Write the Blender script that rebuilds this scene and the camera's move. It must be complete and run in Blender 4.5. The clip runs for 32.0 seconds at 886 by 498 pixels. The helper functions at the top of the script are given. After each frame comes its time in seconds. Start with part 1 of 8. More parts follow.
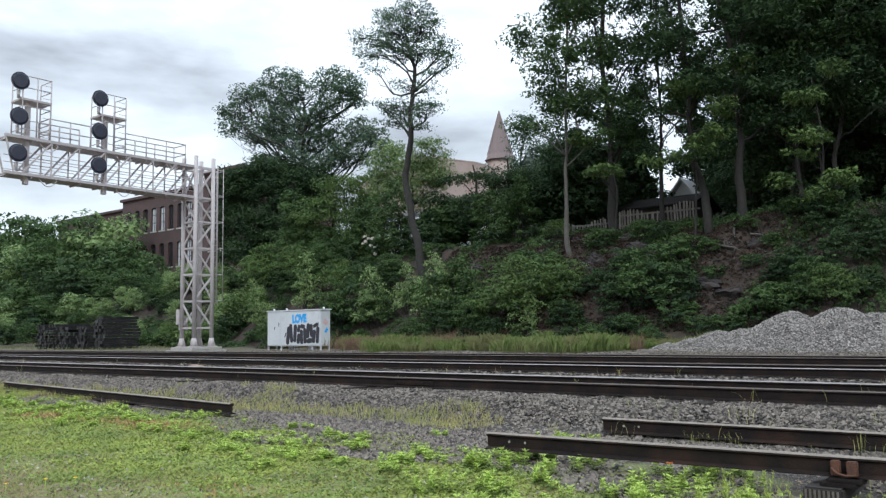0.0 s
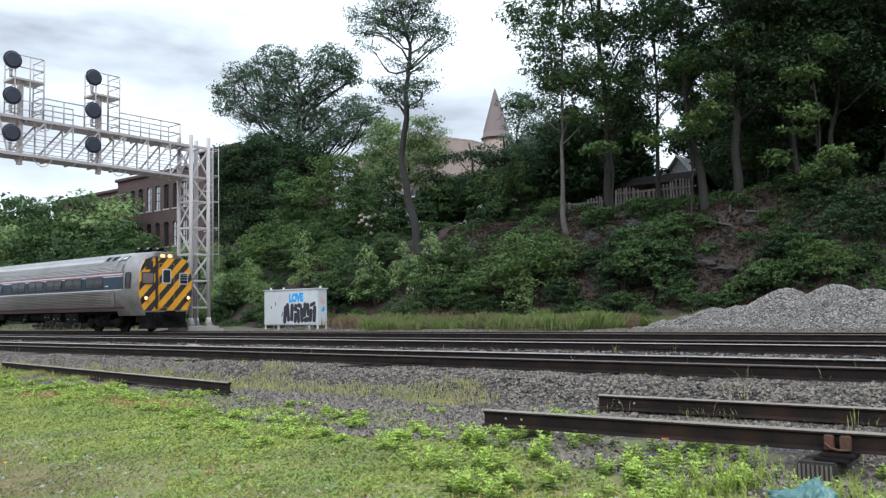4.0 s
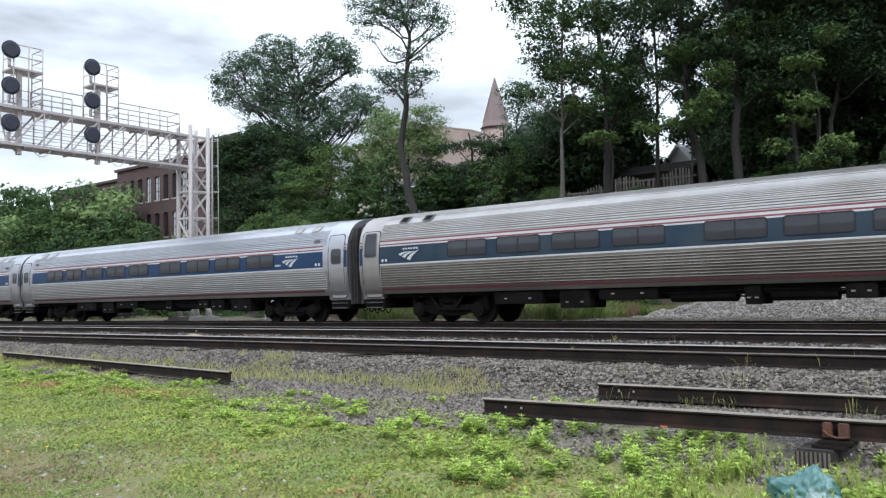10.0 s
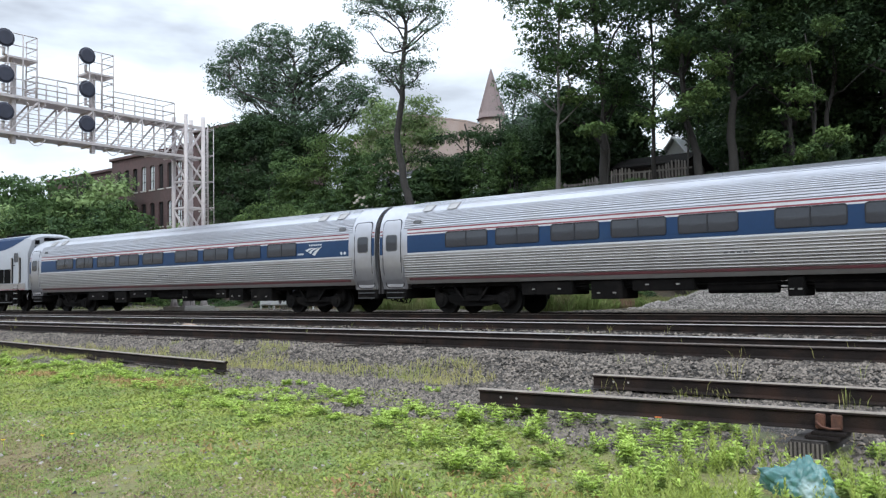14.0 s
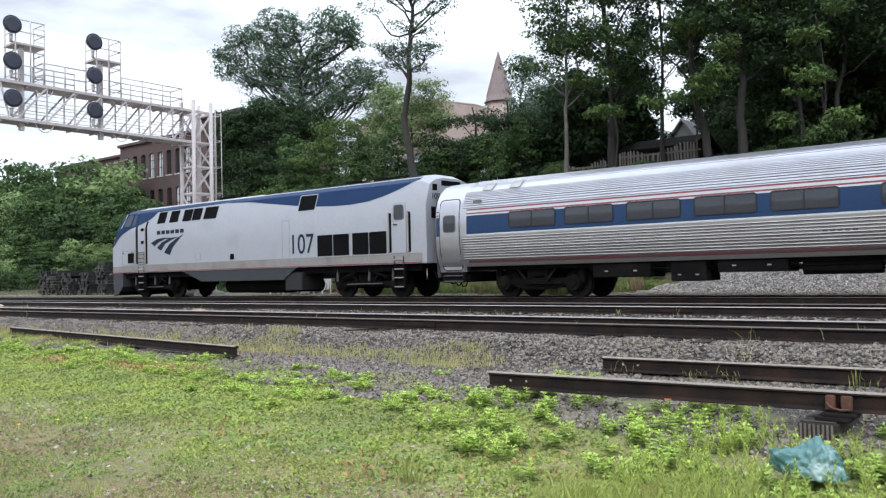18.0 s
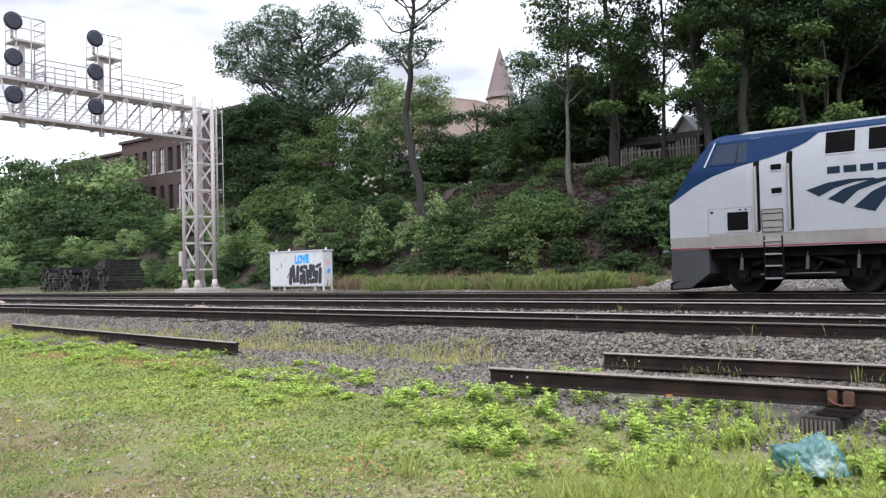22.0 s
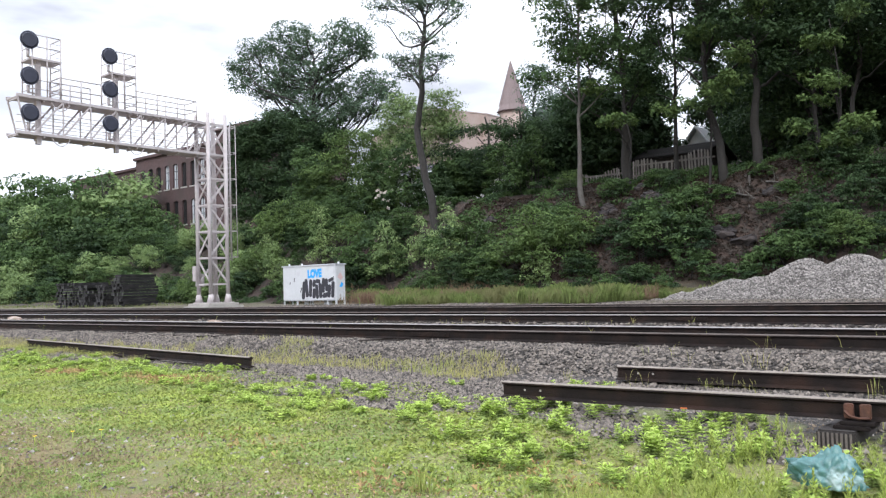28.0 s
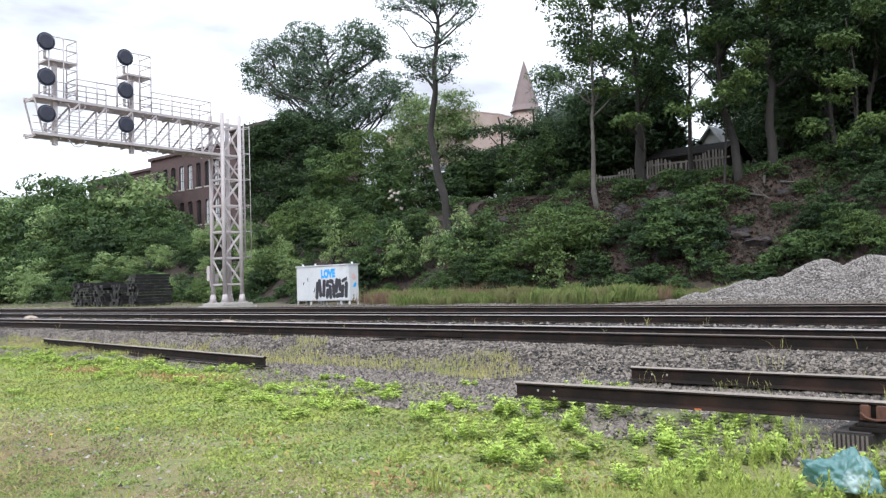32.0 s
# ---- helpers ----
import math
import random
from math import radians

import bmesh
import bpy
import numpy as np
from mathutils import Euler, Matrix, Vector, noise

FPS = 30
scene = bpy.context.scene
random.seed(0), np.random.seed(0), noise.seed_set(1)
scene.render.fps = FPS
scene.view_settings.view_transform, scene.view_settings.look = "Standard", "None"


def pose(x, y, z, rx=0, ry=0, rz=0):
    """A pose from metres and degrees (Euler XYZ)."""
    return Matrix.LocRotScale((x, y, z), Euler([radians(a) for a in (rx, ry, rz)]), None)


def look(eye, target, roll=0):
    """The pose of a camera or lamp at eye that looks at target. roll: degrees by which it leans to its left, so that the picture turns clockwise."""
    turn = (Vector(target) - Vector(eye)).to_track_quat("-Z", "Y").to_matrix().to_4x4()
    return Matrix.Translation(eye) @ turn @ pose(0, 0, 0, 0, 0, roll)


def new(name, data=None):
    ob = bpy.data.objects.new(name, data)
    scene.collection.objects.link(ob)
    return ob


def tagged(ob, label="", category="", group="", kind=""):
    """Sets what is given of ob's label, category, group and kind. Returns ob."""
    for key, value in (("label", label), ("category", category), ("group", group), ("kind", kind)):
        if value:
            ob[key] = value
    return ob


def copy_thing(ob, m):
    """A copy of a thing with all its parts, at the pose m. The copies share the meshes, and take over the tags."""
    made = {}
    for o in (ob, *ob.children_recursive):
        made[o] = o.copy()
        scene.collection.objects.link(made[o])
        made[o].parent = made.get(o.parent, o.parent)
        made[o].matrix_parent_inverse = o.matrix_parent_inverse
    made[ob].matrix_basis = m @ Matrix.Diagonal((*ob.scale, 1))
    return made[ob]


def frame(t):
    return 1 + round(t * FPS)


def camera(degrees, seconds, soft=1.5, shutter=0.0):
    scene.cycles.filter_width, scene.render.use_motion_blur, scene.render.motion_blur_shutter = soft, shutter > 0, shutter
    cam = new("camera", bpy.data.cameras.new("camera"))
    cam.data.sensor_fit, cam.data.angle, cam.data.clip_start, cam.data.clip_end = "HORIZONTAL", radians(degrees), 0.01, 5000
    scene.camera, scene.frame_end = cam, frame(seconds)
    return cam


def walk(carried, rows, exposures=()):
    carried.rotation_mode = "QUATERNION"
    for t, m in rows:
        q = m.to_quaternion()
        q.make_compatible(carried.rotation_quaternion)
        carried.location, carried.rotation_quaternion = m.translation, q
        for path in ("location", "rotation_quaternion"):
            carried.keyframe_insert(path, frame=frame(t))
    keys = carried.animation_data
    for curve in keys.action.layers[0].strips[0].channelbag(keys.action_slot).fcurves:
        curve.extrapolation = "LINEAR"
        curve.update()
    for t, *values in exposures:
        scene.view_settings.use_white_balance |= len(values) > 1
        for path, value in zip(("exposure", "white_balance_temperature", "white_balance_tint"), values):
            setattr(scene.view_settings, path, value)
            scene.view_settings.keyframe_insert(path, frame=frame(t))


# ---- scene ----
# ---- camera: held by hand, turning slightly ----
cam = camera(57.02, 32.0, 1.3)


def aim(x, y, z, yaw, pitch, roll):
    return pose(x, y, z, 0, 0, yaw) @ pose(0, 0, 0, 90 + pitch) @ pose(0, 0, 0, 0, 0, roll)


PATH = [
    (0, -0.005, 0.017, 0.863, 38.225, 5.637, -0.932),
    (0.5, 0.003, 0.016, 0.862, 38.148, 5.737, -0.868),
    (1, -0.003, 0.015, 0.863, 37.952, 5.711, -0.862),
    (1.5, -0.004, 0.016, 0.860, 37.972, 5.644, -0.883),
    (2, -0.005, 0.007, 0.863, 38.026, 5.519, -0.829),
    (2.5, -0.009, 0.015, 0.862, 38.043, 5.020, -0.808),
    (3, -0.007, 0.018, 0.861, 37.940, 4.540, -0.967),
    (3.5, -0.001, 0.016, 0.859, 37.943, 4.290, -1.095),
    (5.5, -0.005, 0.002, 0.859, 38.129, 3.941, -1.348),
    (6, -0.002, -0.004, 0.850, 37.997, 3.998, -1.380),
    (6.5, 0.004, 0.001, 0.858, 37.834, 4.166, -1.422),
    (7, 0.004, -0.001, 0.851, 37.816, 4.367, -1.299),
    (7.5, 0.001, 0.003, 0.854, 37.716, 4.345, -1.183),
    (8, -0.003, -0.011, 0.850, 37.574, 4.136, -1.088),
    (8.5, -0.003, 0.004, 0.855, 37.544, 3.896, -1.257),
    (9, -0.001, 0.007, 0.849, 37.587, 3.532, -1.368),
    (9.5, -0.000, -0.000, 0.853, 37.788, 3.281, -1.393),
    (10, 0.005, 0.006, 0.851, 37.997, 3.419, -1.283),
    (10.5, 0.001, -0.006, 0.846, 38.105, 3.521, -1.140),
    (11, 0.001, 0.008, 0.844, 38.034, 3.435, -1.238),
    (11.5, 0.002, 0.004, 0.848, 37.908, 3.308, -1.369),
    (12, 0.001, -0.003, 0.847, 37.770, 3.074, -1.309),
    (12.5, -0.001, 0.000, 0.852, 37.700, 2.925, -1.250),
    (13, 0.003, -0.007, 0.854, 37.680, 2.971, -1.109),
    (13.5, -0.002, -0.011, 0.846, 37.614, 2.959, -0.919),
    (14, 0.006, -0.009, 0.847, 37.691, 2.781, -1.047),
    (14.5, 0.005, 0.016, 0.844, 37.808, 2.742, -1.157),
    (16.5, -0.005, 0.026, 0.849, 37.898, 1.925, -1.422),
    (17, -0.013, 0.011, 0.839, 38.074, 1.758, -1.358),
    (17.5, -0.012, -0.005, 0.836, 38.219, 1.644, -1.338),
    (18, 0.004, -0.028, 0.844, 38.276, 1.680, -1.373),
    (18.5, 0.012, -0.013, 0.848, 38.345, 1.727, -1.369),
    (19, 0.002, -0.005, 0.845, 38.389, 1.737, -1.363),
    (19.5, 0.001, -0.003, 0.848, 38.510, 1.739, -1.320),
    (20, -0.009, 0.010, 0.839, 38.528, 1.879, -1.114),
    (20.5, -0.004, 0.003, 0.846, 38.481, 1.887, -1.278),
    (21, 0.001, -0.003, 0.842, 38.583, 1.701, -1.412),
    (21.5, -0.003, 0.005, 0.839, 38.620, 1.497, -1.555),
    (22, -0.003, -0.002, 0.837, 38.393, 1.432, -1.442),
    (22.5, 0.003, 0.000, 0.840, 38.288, 1.518, -1.431),
    (23, 0.001, -0.010, 0.834, 38.272, 1.616, -1.476),
    (23.5, 0.007, -0.006, 0.841, 38.365, 1.547, -1.757),
    (24, 0.006, -0.009, 0.842, 38.337, 1.581, -1.715),
    (24.5, 0.005, -0.008, 0.842, 38.285, 1.642, -1.716),
    (25, 0.005, -0.008, 0.840, 38.273, 1.551, -1.865),
    (25.5, 0.010, -0.011, 0.842, 38.379, 1.339, -2.068),
    (27.5, 0.005, -0.008, 0.842, 39.071, 1.777, -1.803),
    (28, 0.008, -0.010, 0.842, 39.241, 2.389, -1.788),
    (28.5, -0.002, 0.003, 0.844, 39.269, 2.971, -1.727),
    (29, -0.009, -0.000, 0.842, 39.007, 2.269, -1.665),
    (29.5, 0.001, -0.004, 0.838, 38.870, 1.635, -1.571),
    (30, -0.002, -0.005, 0.842, 38.848, 1.857, -1.339),
    (30.5, 0.001, -0.010, 0.839, 39.204, 2.367, -1.156),
    (31, -0.004, -0.007, 0.841, 39.676, 2.574, -1.128),
    (31.5, -0.000, -0.012, 0.836, 39.981, 2.435, -1.521),
    (32, 0.009, -0.016, 0.840, 40.158, 2.440, -1.690),
]
EXPOSURES = [(0, 0.42, 6250, 4), (3.5, 0.54, 6250, 4), (8, 0.61, 6300, 5), (14, 0.66, 6300, 5), (18, 0.78, 6350, 7), (21, 0.82, 6400, 8), (23, 0.93, 6650, 13), (25, 0.95, 6650, 13), (28, 0.95, 6500, 10), (29, 0.86, 6400, 8), (30, 0.97, 6550, 11), (32, 0.95, 6450, 9)]
walk(cam, [(r[0], aim(*r[1:])) for r in PATH], EXPOSURES)

# ---- world: an overcast evening sky, bright grey and white clouds ----
world = bpy.data.worlds.new("sky")
scene.world = world
world.use_nodes = True
wn, wl = world.node_tree.nodes, world.node_tree.links
wn.clear()
w_out = wn.new("ShaderNodeOutputWorld")
w_bg = wn.new("ShaderNodeBackground")
w_sky = wn.new("ShaderNodeTexSky")
w_sky.sky_type, w_sky.sun_disc = "NISHITA", False
w_sky.sun_elevation, w_sky.sun_rotation = radians(38), radians(200)
w_co = wn.new("ShaderNodeTexCoord")
w_map = wn.new("ShaderNodeMapping")
w_map.inputs["Scale"].default_value = (1.0, 1.0, 3.4)
w_map.inputs["Location"].default_value = (0.35, 0.1, 0.2)
w_noise = wn.new("ShaderNodeTexNoise")
w_noise.inputs["Scale"].default_value = 2.1
w_noise.inputs["Detail"].default_value = 6.0
w_noise.inputs["Roughness"].default_value = 0.52
w_ramp = wn.new("ShaderNodeValToRGB")
w_ramp.color_ramp.elements[0].position, w_ramp.color_ramp.elements[0].color = 0.365, (0.44, 0.46, 0.53, 1)
w_ramp.color_ramp.elements[1].position, w_ramp.color_ramp.elements[1].color = 0.60, (1.10, 1.18, 1.32, 1)
w_scale = wn.new("ShaderNodeMix")
w_scale.data_type = "RGBA"
w_scale.inputs["Factor"].default_value = 0.93
w_dim = wn.new("ShaderNodeMix")
w_dim.data_type, w_dim.blend_type = "RGBA", "MULTIPLY"
w_dim.inputs["Factor"].default_value = 1.0
w_dim.inputs[7].default_value = (0.1, 0.1, 0.1, 1)
wl.new(w_co.outputs["Generated"], w_map.inputs["Vector"])
wl.new(w_map.outputs["Vector"], w_noise.inputs["Vector"])
wl.new(w_noise.outputs["Fac"], w_ramp.inputs["Fac"])
wl.new(w_sky.outputs["Color"], w_dim.inputs[6])
wl.new(w_dim.outputs[2], w_scale.inputs[6])
wl.new(w_ramp.outputs["Color"], w_scale.inputs[7])
w_sep = wn.new("ShaderNodeSeparateXYZ")
w_lift = wn.new("ShaderNodeMapRange")       # an overcast sky is brightest overhead
w_lift.inputs["To Min"].default_value, w_lift.inputs["To Max"].default_value = 0.50, 1.52
w_grade = wn.new("ShaderNodeVectorMath")
w_grade.operation = "SCALE"
wl.new(w_co.outputs["Generated"], w_sep.inputs[0])
wl.new(w_sep.outputs["Z"], w_lift.inputs["Value"])
wl.new(w_scale.outputs[2], w_grade.inputs[0])
wl.new(w_lift.outputs[0], w_grade.inputs["Scale"])
wl.new(w_grade.outputs[0], w_bg.inputs["Color"])
w_bg.inputs["Strength"].default_value = 1.15
wl.new(w_bg.outputs["Background"], w_out.inputs["Surface"])

sun = new("sun", bpy.data.lights.new("sun", "SUN"))
sun.data.energy, sun.data.angle, sun.data.color = 0.9, radians(25), (1.0, 0.98, 0.95)
sun.matrix_world = look((10, -25, 40), (-14, 12, 0))


# ---- materials ----
def material(name, color, rough=0.6, metal=0.0, vary=0.25, scale=6.0, bump=0.0, bump_scale=40.0, second=None, second_at=0.55,
             random=0.0, island=0.0, spec=0.5, soft=0.12):
    """A surface of one colour with grain at two scales; second: the colour of its stains."""
    m = bpy.data.materials.new(name)
    m.use_nodes = True
    n, l = m.node_tree.nodes, m.node_tree.links
    b = n["Principled BSDF"]
    b.inputs["Roughness"].default_value, b.inputs["Metallic"].default_value = rough, metal
    b.inputs["Specular IOR Level"].default_value = spec
    co = n.new("ShaderNodeTexCoord")
    big = n.new("ShaderNodeTexNoise")
    big.inputs["Scale"].default_value, big.inputs["Detail"].default_value = scale, 5
    fine = n.new("ShaderNodeTexNoise")
    fine.inputs["Scale"].default_value, fine.inputs["Detail"].default_value = scale * 9, 3
    l.new(co.outputs["Object"], big.inputs["Vector"])
    l.new(co.outputs["Object"], fine.inputs["Vector"])
    add = n.new("ShaderNodeMath")
    add.operation = "ADD"
    l.new(big.outputs["Fac"], add.inputs[0])
    l.new(fine.outputs["Fac"], add.inputs[1])
    rng = n.new("ShaderNodeMapRange")
    rng.inputs["From Min"].default_value, rng.inputs["From Max"].default_value = 0.6, 1.4
    rng.inputs["To Min"].default_value, rng.inputs["To Max"].default_value = 1 - vary, 1 + vary
    l.new(add.outputs[0], rng.inputs["Value"])
    value = rng.outputs[0]
    for amount, node, socket in ((random, "ShaderNodeObjectInfo", "Random"), (island, "ShaderNodeNewGeometry", "Random Per Island")):
        if amount:
            info = n.new(node)
            r2 = n.new("ShaderNodeMapRange")
            r2.inputs["To Min"].default_value, r2.inputs["To Max"].default_value = 1 - amount, 1 + amount
            l.new(info.outputs[socket], r2.inputs["Value"])
            mul = n.new("ShaderNodeMath")
            mul.operation = "MULTIPLY"
            l.new(value, mul.inputs[0])
            l.new(r2.outputs[0], mul.inputs[1])
            value = mul.outputs[0]
    tint = n.new("ShaderNodeVectorMath")
    tint.operation = "SCALE"
    tint.inputs[0].default_value = color[:3]
    l.new(value, tint.inputs["Scale"])
    out = tint.outputs[0]
    if second:
        mask = n.new("ShaderNodeMapRange")
        mask.inputs["From Min"].default_value, mask.inputs["From Max"].default_value = second_at - soft, second_at + soft
        l.new(big.outputs["Fac"], mask.inputs["Value"])
        mix = n.new("ShaderNodeMix")
        mix.data_type = "RGBA"
        l.new(mask.outputs[0], mix.inputs["Factor"])
        l.new(out, mix.inputs[6])
        mix.inputs[7].default_value = (*second, 1)
        out = mix.outputs[2]
    l.new(out, b.inputs["Base Color"])
    if bump:
        bn = n.new("ShaderNodeTexNoise")
        bn.inputs["Scale"].default_value, bn.inputs["Detail"].default_value = bump_scale, 4
        l.new(co.outputs["Object"], bn.inputs["Vector"])
        bp = n.new("ShaderNodeBump")
        bp.inputs["Strength"].default_value, bp.inputs["Distance"].default_value = bump, 0.02
        l.new(bn.outputs["Fac"], bp.inputs["Height"])
        l.new(bp.outputs[0], b.inputs["Normal"])
    return m


def leaf_material(name, color, other, island=0.25):
    """Foliage: two greens mixed clump by clump, with light through the leaf."""
    m = material(name, color, rough=0.75, vary=0.3, scale=0.8, second=other, second_at=0.52, island=island, spec=0.2, soft=0.09)
    n, l = m.node_tree.nodes, m.node_tree.links
    b = n["Principled BSDF"]
    tr = n.new("ShaderNodeBsdfTranslucent")
    l.new(b.inputs["Base Color"].links[0].from_socket, tr.inputs["Color"])
    mix = n.new("ShaderNodeMixShader")
    mix.inputs[0].default_value = 0.26
    l.new(b.outputs[0], mix.inputs[1])
    l.new(tr.outputs[0], mix.inputs[2])
    l.new(mix.outputs[0], n["Material Output"].inputs["Surface"])
    return m


def glow(name, color, strength):
    m = bpy.data.materials.new(name)
    m.use_nodes = True
    b = m.node_tree.nodes["Principled BSDF"]
    b.inputs["Base Color"].default_value = (*color, 1)
    b.inputs["Emission Color"].default_value = (*color, 1)
    b.inputs["Emission Strength"].default_value = strength
    return m


M_RAIL = material("rusty_rail_steel", (0.015, 0.011, 0.010), 0.75, 0.0, 0.4, 2.5, 0.4, 60, (0.034, 0.019, 0.014), 0.60, spec=0.2)
M_RAILTOP = material("worn_rail_head", (0.30, 0.275, 0.265), 0.40, 0.3, 0.2, 3)
M_RAILDULL = material("dull_rail_head", (0.10, 0.080, 0.070), 0.7, 0.1, 0.35, 3)
M_RAILPALE = material("weathered_pale_rail_head", (0.24, 0.205, 0.175), 0.7, 0.1, 0.3, 3)
M_TIE = material("weathered_tie_wood", (0.038, 0.031, 0.027), 0.95, 0, 0.4, 3, 0.5, 50, random=0.4, spec=0.2)
M_STONE = material("ballast_stone", (0.124, 0.105, 0.089), 0.9, 0, 0.4, 8, 0.3, 60, island=0.95)
M_PILE = material("crushed_stone", (0.220, 0.200, 0.185), 0.92, 0, 0.35, 2.5, 0.4, 40, island=0.9)
M_CONCRETE = material("concrete", (0.42, 0.40, 0.37), 0.9, 0, 0.2, 3, 0.3, 40, (0.28, 0.26, 0.24), 0.6)
M_GANTRY = material("silver_gantry_paint", (0.50, 0.455, 0.46), 0.6, 0.0, 0.14, 2, second=(0.38, 0.34, 0.33), second_at=0.66)
# flare from the bright sky is put into this bluish black
M_BLACK = material("signal_black_with_flare", (0.035, 0.038, 0.060), 0.5, 0, 0.3, 4)
M_BRICK = material("old_red_brick", (0.098, 0.060, 0.060), 0.9, 0, 0.3, 0.35, 0.3, 8, (0.075, 0.052, 0.05), 0.55)
M_DARK = material("dark_void", (0.015, 0.014, 0.016), 0.8, 0, 0.3, 1)
M_BARK = material("grey_bark", (0.033, 0.030, 0.028), 0.95, 0, 0.35, 4, 0.6, 25)
M_BARK_PALE = material("pale_bark", (0.105, 0.096, 0.088), 0.95, 0, 0.35, 4, 0.6, 25)
# dark greens that also carry the shade inside the wood
M_LEAF_DARK = leaf_material("shade_darkened_leaves", (0.052, 0.091, 0.036), (0.026, 0.047, 0.024))
M_LEAF_MID = leaf_material("green_leaves", (0.082, 0.137, 0.046), (0.040, 0.072, 0.033))
# greens paled and greyed: distant haze is put into this leaf colour
M_LEAF_BLUE = leaf_material("haze_blue_leaves", (0.118, 0.180, 0.112), (0.074, 0.118, 0.078))
M_LEAF_LIGHT = leaf_material("light_green_leaves", (0.120, 0.182, 0.057), (0.063, 0.105, 0.040))
# palest green, with haze and light through the crown put into it
M_LEAF_HAZE = leaf_material("haze_paled_leaves", (0.245, 0.335, 0.135), (0.170, 0.245, 0.105))
M_GRASS = leaf_material("meadow_grass_blades", (0.35, 0.40, 0.115), (0.36, 0.32, 0.14), 0.28)
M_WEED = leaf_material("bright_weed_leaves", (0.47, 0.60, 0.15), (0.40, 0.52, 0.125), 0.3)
M_WEED_DARK = leaf_material("darker_weed_leaves", (0.29, 0.375, 0.115), (0.22, 0.295, 0.095), 0.25)
M_SORREL = leaf_material("reddish_sorrel", (0.42, 0.28, 0.14), (0.38, 0.33, 0.13), 0.4)
M_CHAFF = leaf_material("dead_leaf_bits", (0.42, 0.33, 0.23), (0.24, 0.185, 0.13), 0.6)
M_CLOVER = leaf_material("low_lawn_leaves", (0.36, 0.425, 0.105), (0.285, 0.335, 0.095), 0.25)
M_DRY = leaf_material("dry_grass", (0.47, 0.44, 0.17), (0.33, 0.36, 0.11), 0.3)


# ---- builders ----
def mesh_of(name, verts, faces, mats):
    me = bpy.data.meshes.new(name)
    me.from_pydata([tuple(v) for v in verts], [], [tuple(f) for f in faces])
    for m in (mats if isinstance(mats, (list, tuple)) else [mats]):
        me.materials.append(m)
    return me


def quads_mesh(name, corners, mat, n=4):
    """A mesh of loose polygons of n corners each, from an array (count, n, 3)."""
    corners = np.asarray(corners, dtype=np.float32)
    count = len(corners)
    me = bpy.data.meshes.new(name)
    me.vertices.add(count * n)
    me.vertices.foreach_set("co", corners.reshape(-1))
    me.loops.add(count * n)
    me.loops.foreach_set("vertex_index", np.arange(count * n, dtype=np.int32))
    me.polygons.add(count)
    me.polygons.foreach_set("loop_start", np.arange(0, count * n, n, dtype=np.int32))
    me.update(calc_edges=True)
    me.materials.append(mat)
    return me


def part(name, bm, mat, parent=None, label=""):
    me = bpy.data.meshes.new(name)
    bm.to_mesh(me)
    bm.free()
    me.materials.append(mat)
    ob = new(name, me)
    ob.parent = parent
    if label:
        ob["label"] = label
    return ob


def part_of(name, me, parent=None, label=""):
    ob = new(name, me)
    ob.parent = parent
    if label:
        ob["label"] = label
    return ob


def box(bm, x0, y0, z0, x1, y1, z1, m=None, bevel=0.0):
    vs = [bm.verts.new((x, y, z)) for x in (x0, x1) for y in (y0, y1) for z in (z0, z1)]
    fs = [bm.faces.new([vs[i] for i in f]) for f in ((0, 1, 3, 2), (4, 6, 7, 5), (0, 4, 5, 1), (2, 3, 7, 6), (0, 2, 6, 4), (1, 5, 7, 3))]
    if bevel:
        es = list({e for f in fs for e in f.edges})
        r = bmesh.ops.bevel(bm, geom=es, offset=bevel, segments=2, affect="EDGES", clamp_overlap=True)
        vs = list({v for f in r["faces"] for v in f.verts} | {v for v in vs if v.is_valid})
    if m is not None:
        bmesh.ops.transform(bm, matrix=m, verts=[v for v in vs if v.is_valid])
    return vs


def bar(bm, a, b, w, h=None):
    """A square bar from a to b."""
    a, b = Vector(a), Vector(b)
    d = b - a
    m = Matrix.Translation(a) @ d.to_track_quat("X", "Z").to_matrix().to_4x4()
    h = w if h is None else h
    return box(bm, 0, -w / 2, -h / 2, d.length, w / 2, h / 2, m)


def tube(bm, a, b, r0, r1=None, n=10, cap=True):
    """A round, tapered bar from a to b."""
    r1 = r0 if r1 is None else r1
    a, b = Vector(a), Vector(b)
    q = (b - a).to_track_quat("Z", "Y")
    rings = []
    for c, r in ((a, r0), (b, r1)):
        rings.append([bm.verts.new(c + q @ Vector((r * math.cos(k * math.tau / n), r * math.sin(k * math.tau / n), 0))) for k in range(n)])
    for k in range(n):
        f = bm.faces.new((rings[0][k], rings[0][(k + 1) % n], rings[1][(k + 1) % n], rings[1][k]))
        f.smooth = True
    if cap:
        bm.faces.new(rings[0][::-1])
        bm.faces.new(rings[1])
    return rings[0] + rings[1]


def extrude_x(bm, outline, x0, x1, cap=True):
    """A prism along x from a closed outline of (y, z)."""
    a = [bm.verts.new((x0, y, z)) for y, z in outline]
    b = [bm.verts.new((x1, y, z)) for y, z in outline]
    n = len(a)
    for k in range(n):
        bm.faces.new((a[k], a[(k + 1) % n], b[(k + 1) % n], b[k]))
    if cap:
        bm.faces.new(a[::-1])
        bm.faces.new(b)


def smooth01(t):
    t = min(1.0, max(0.0, t))
    return t * t * (3 - 2 * t)

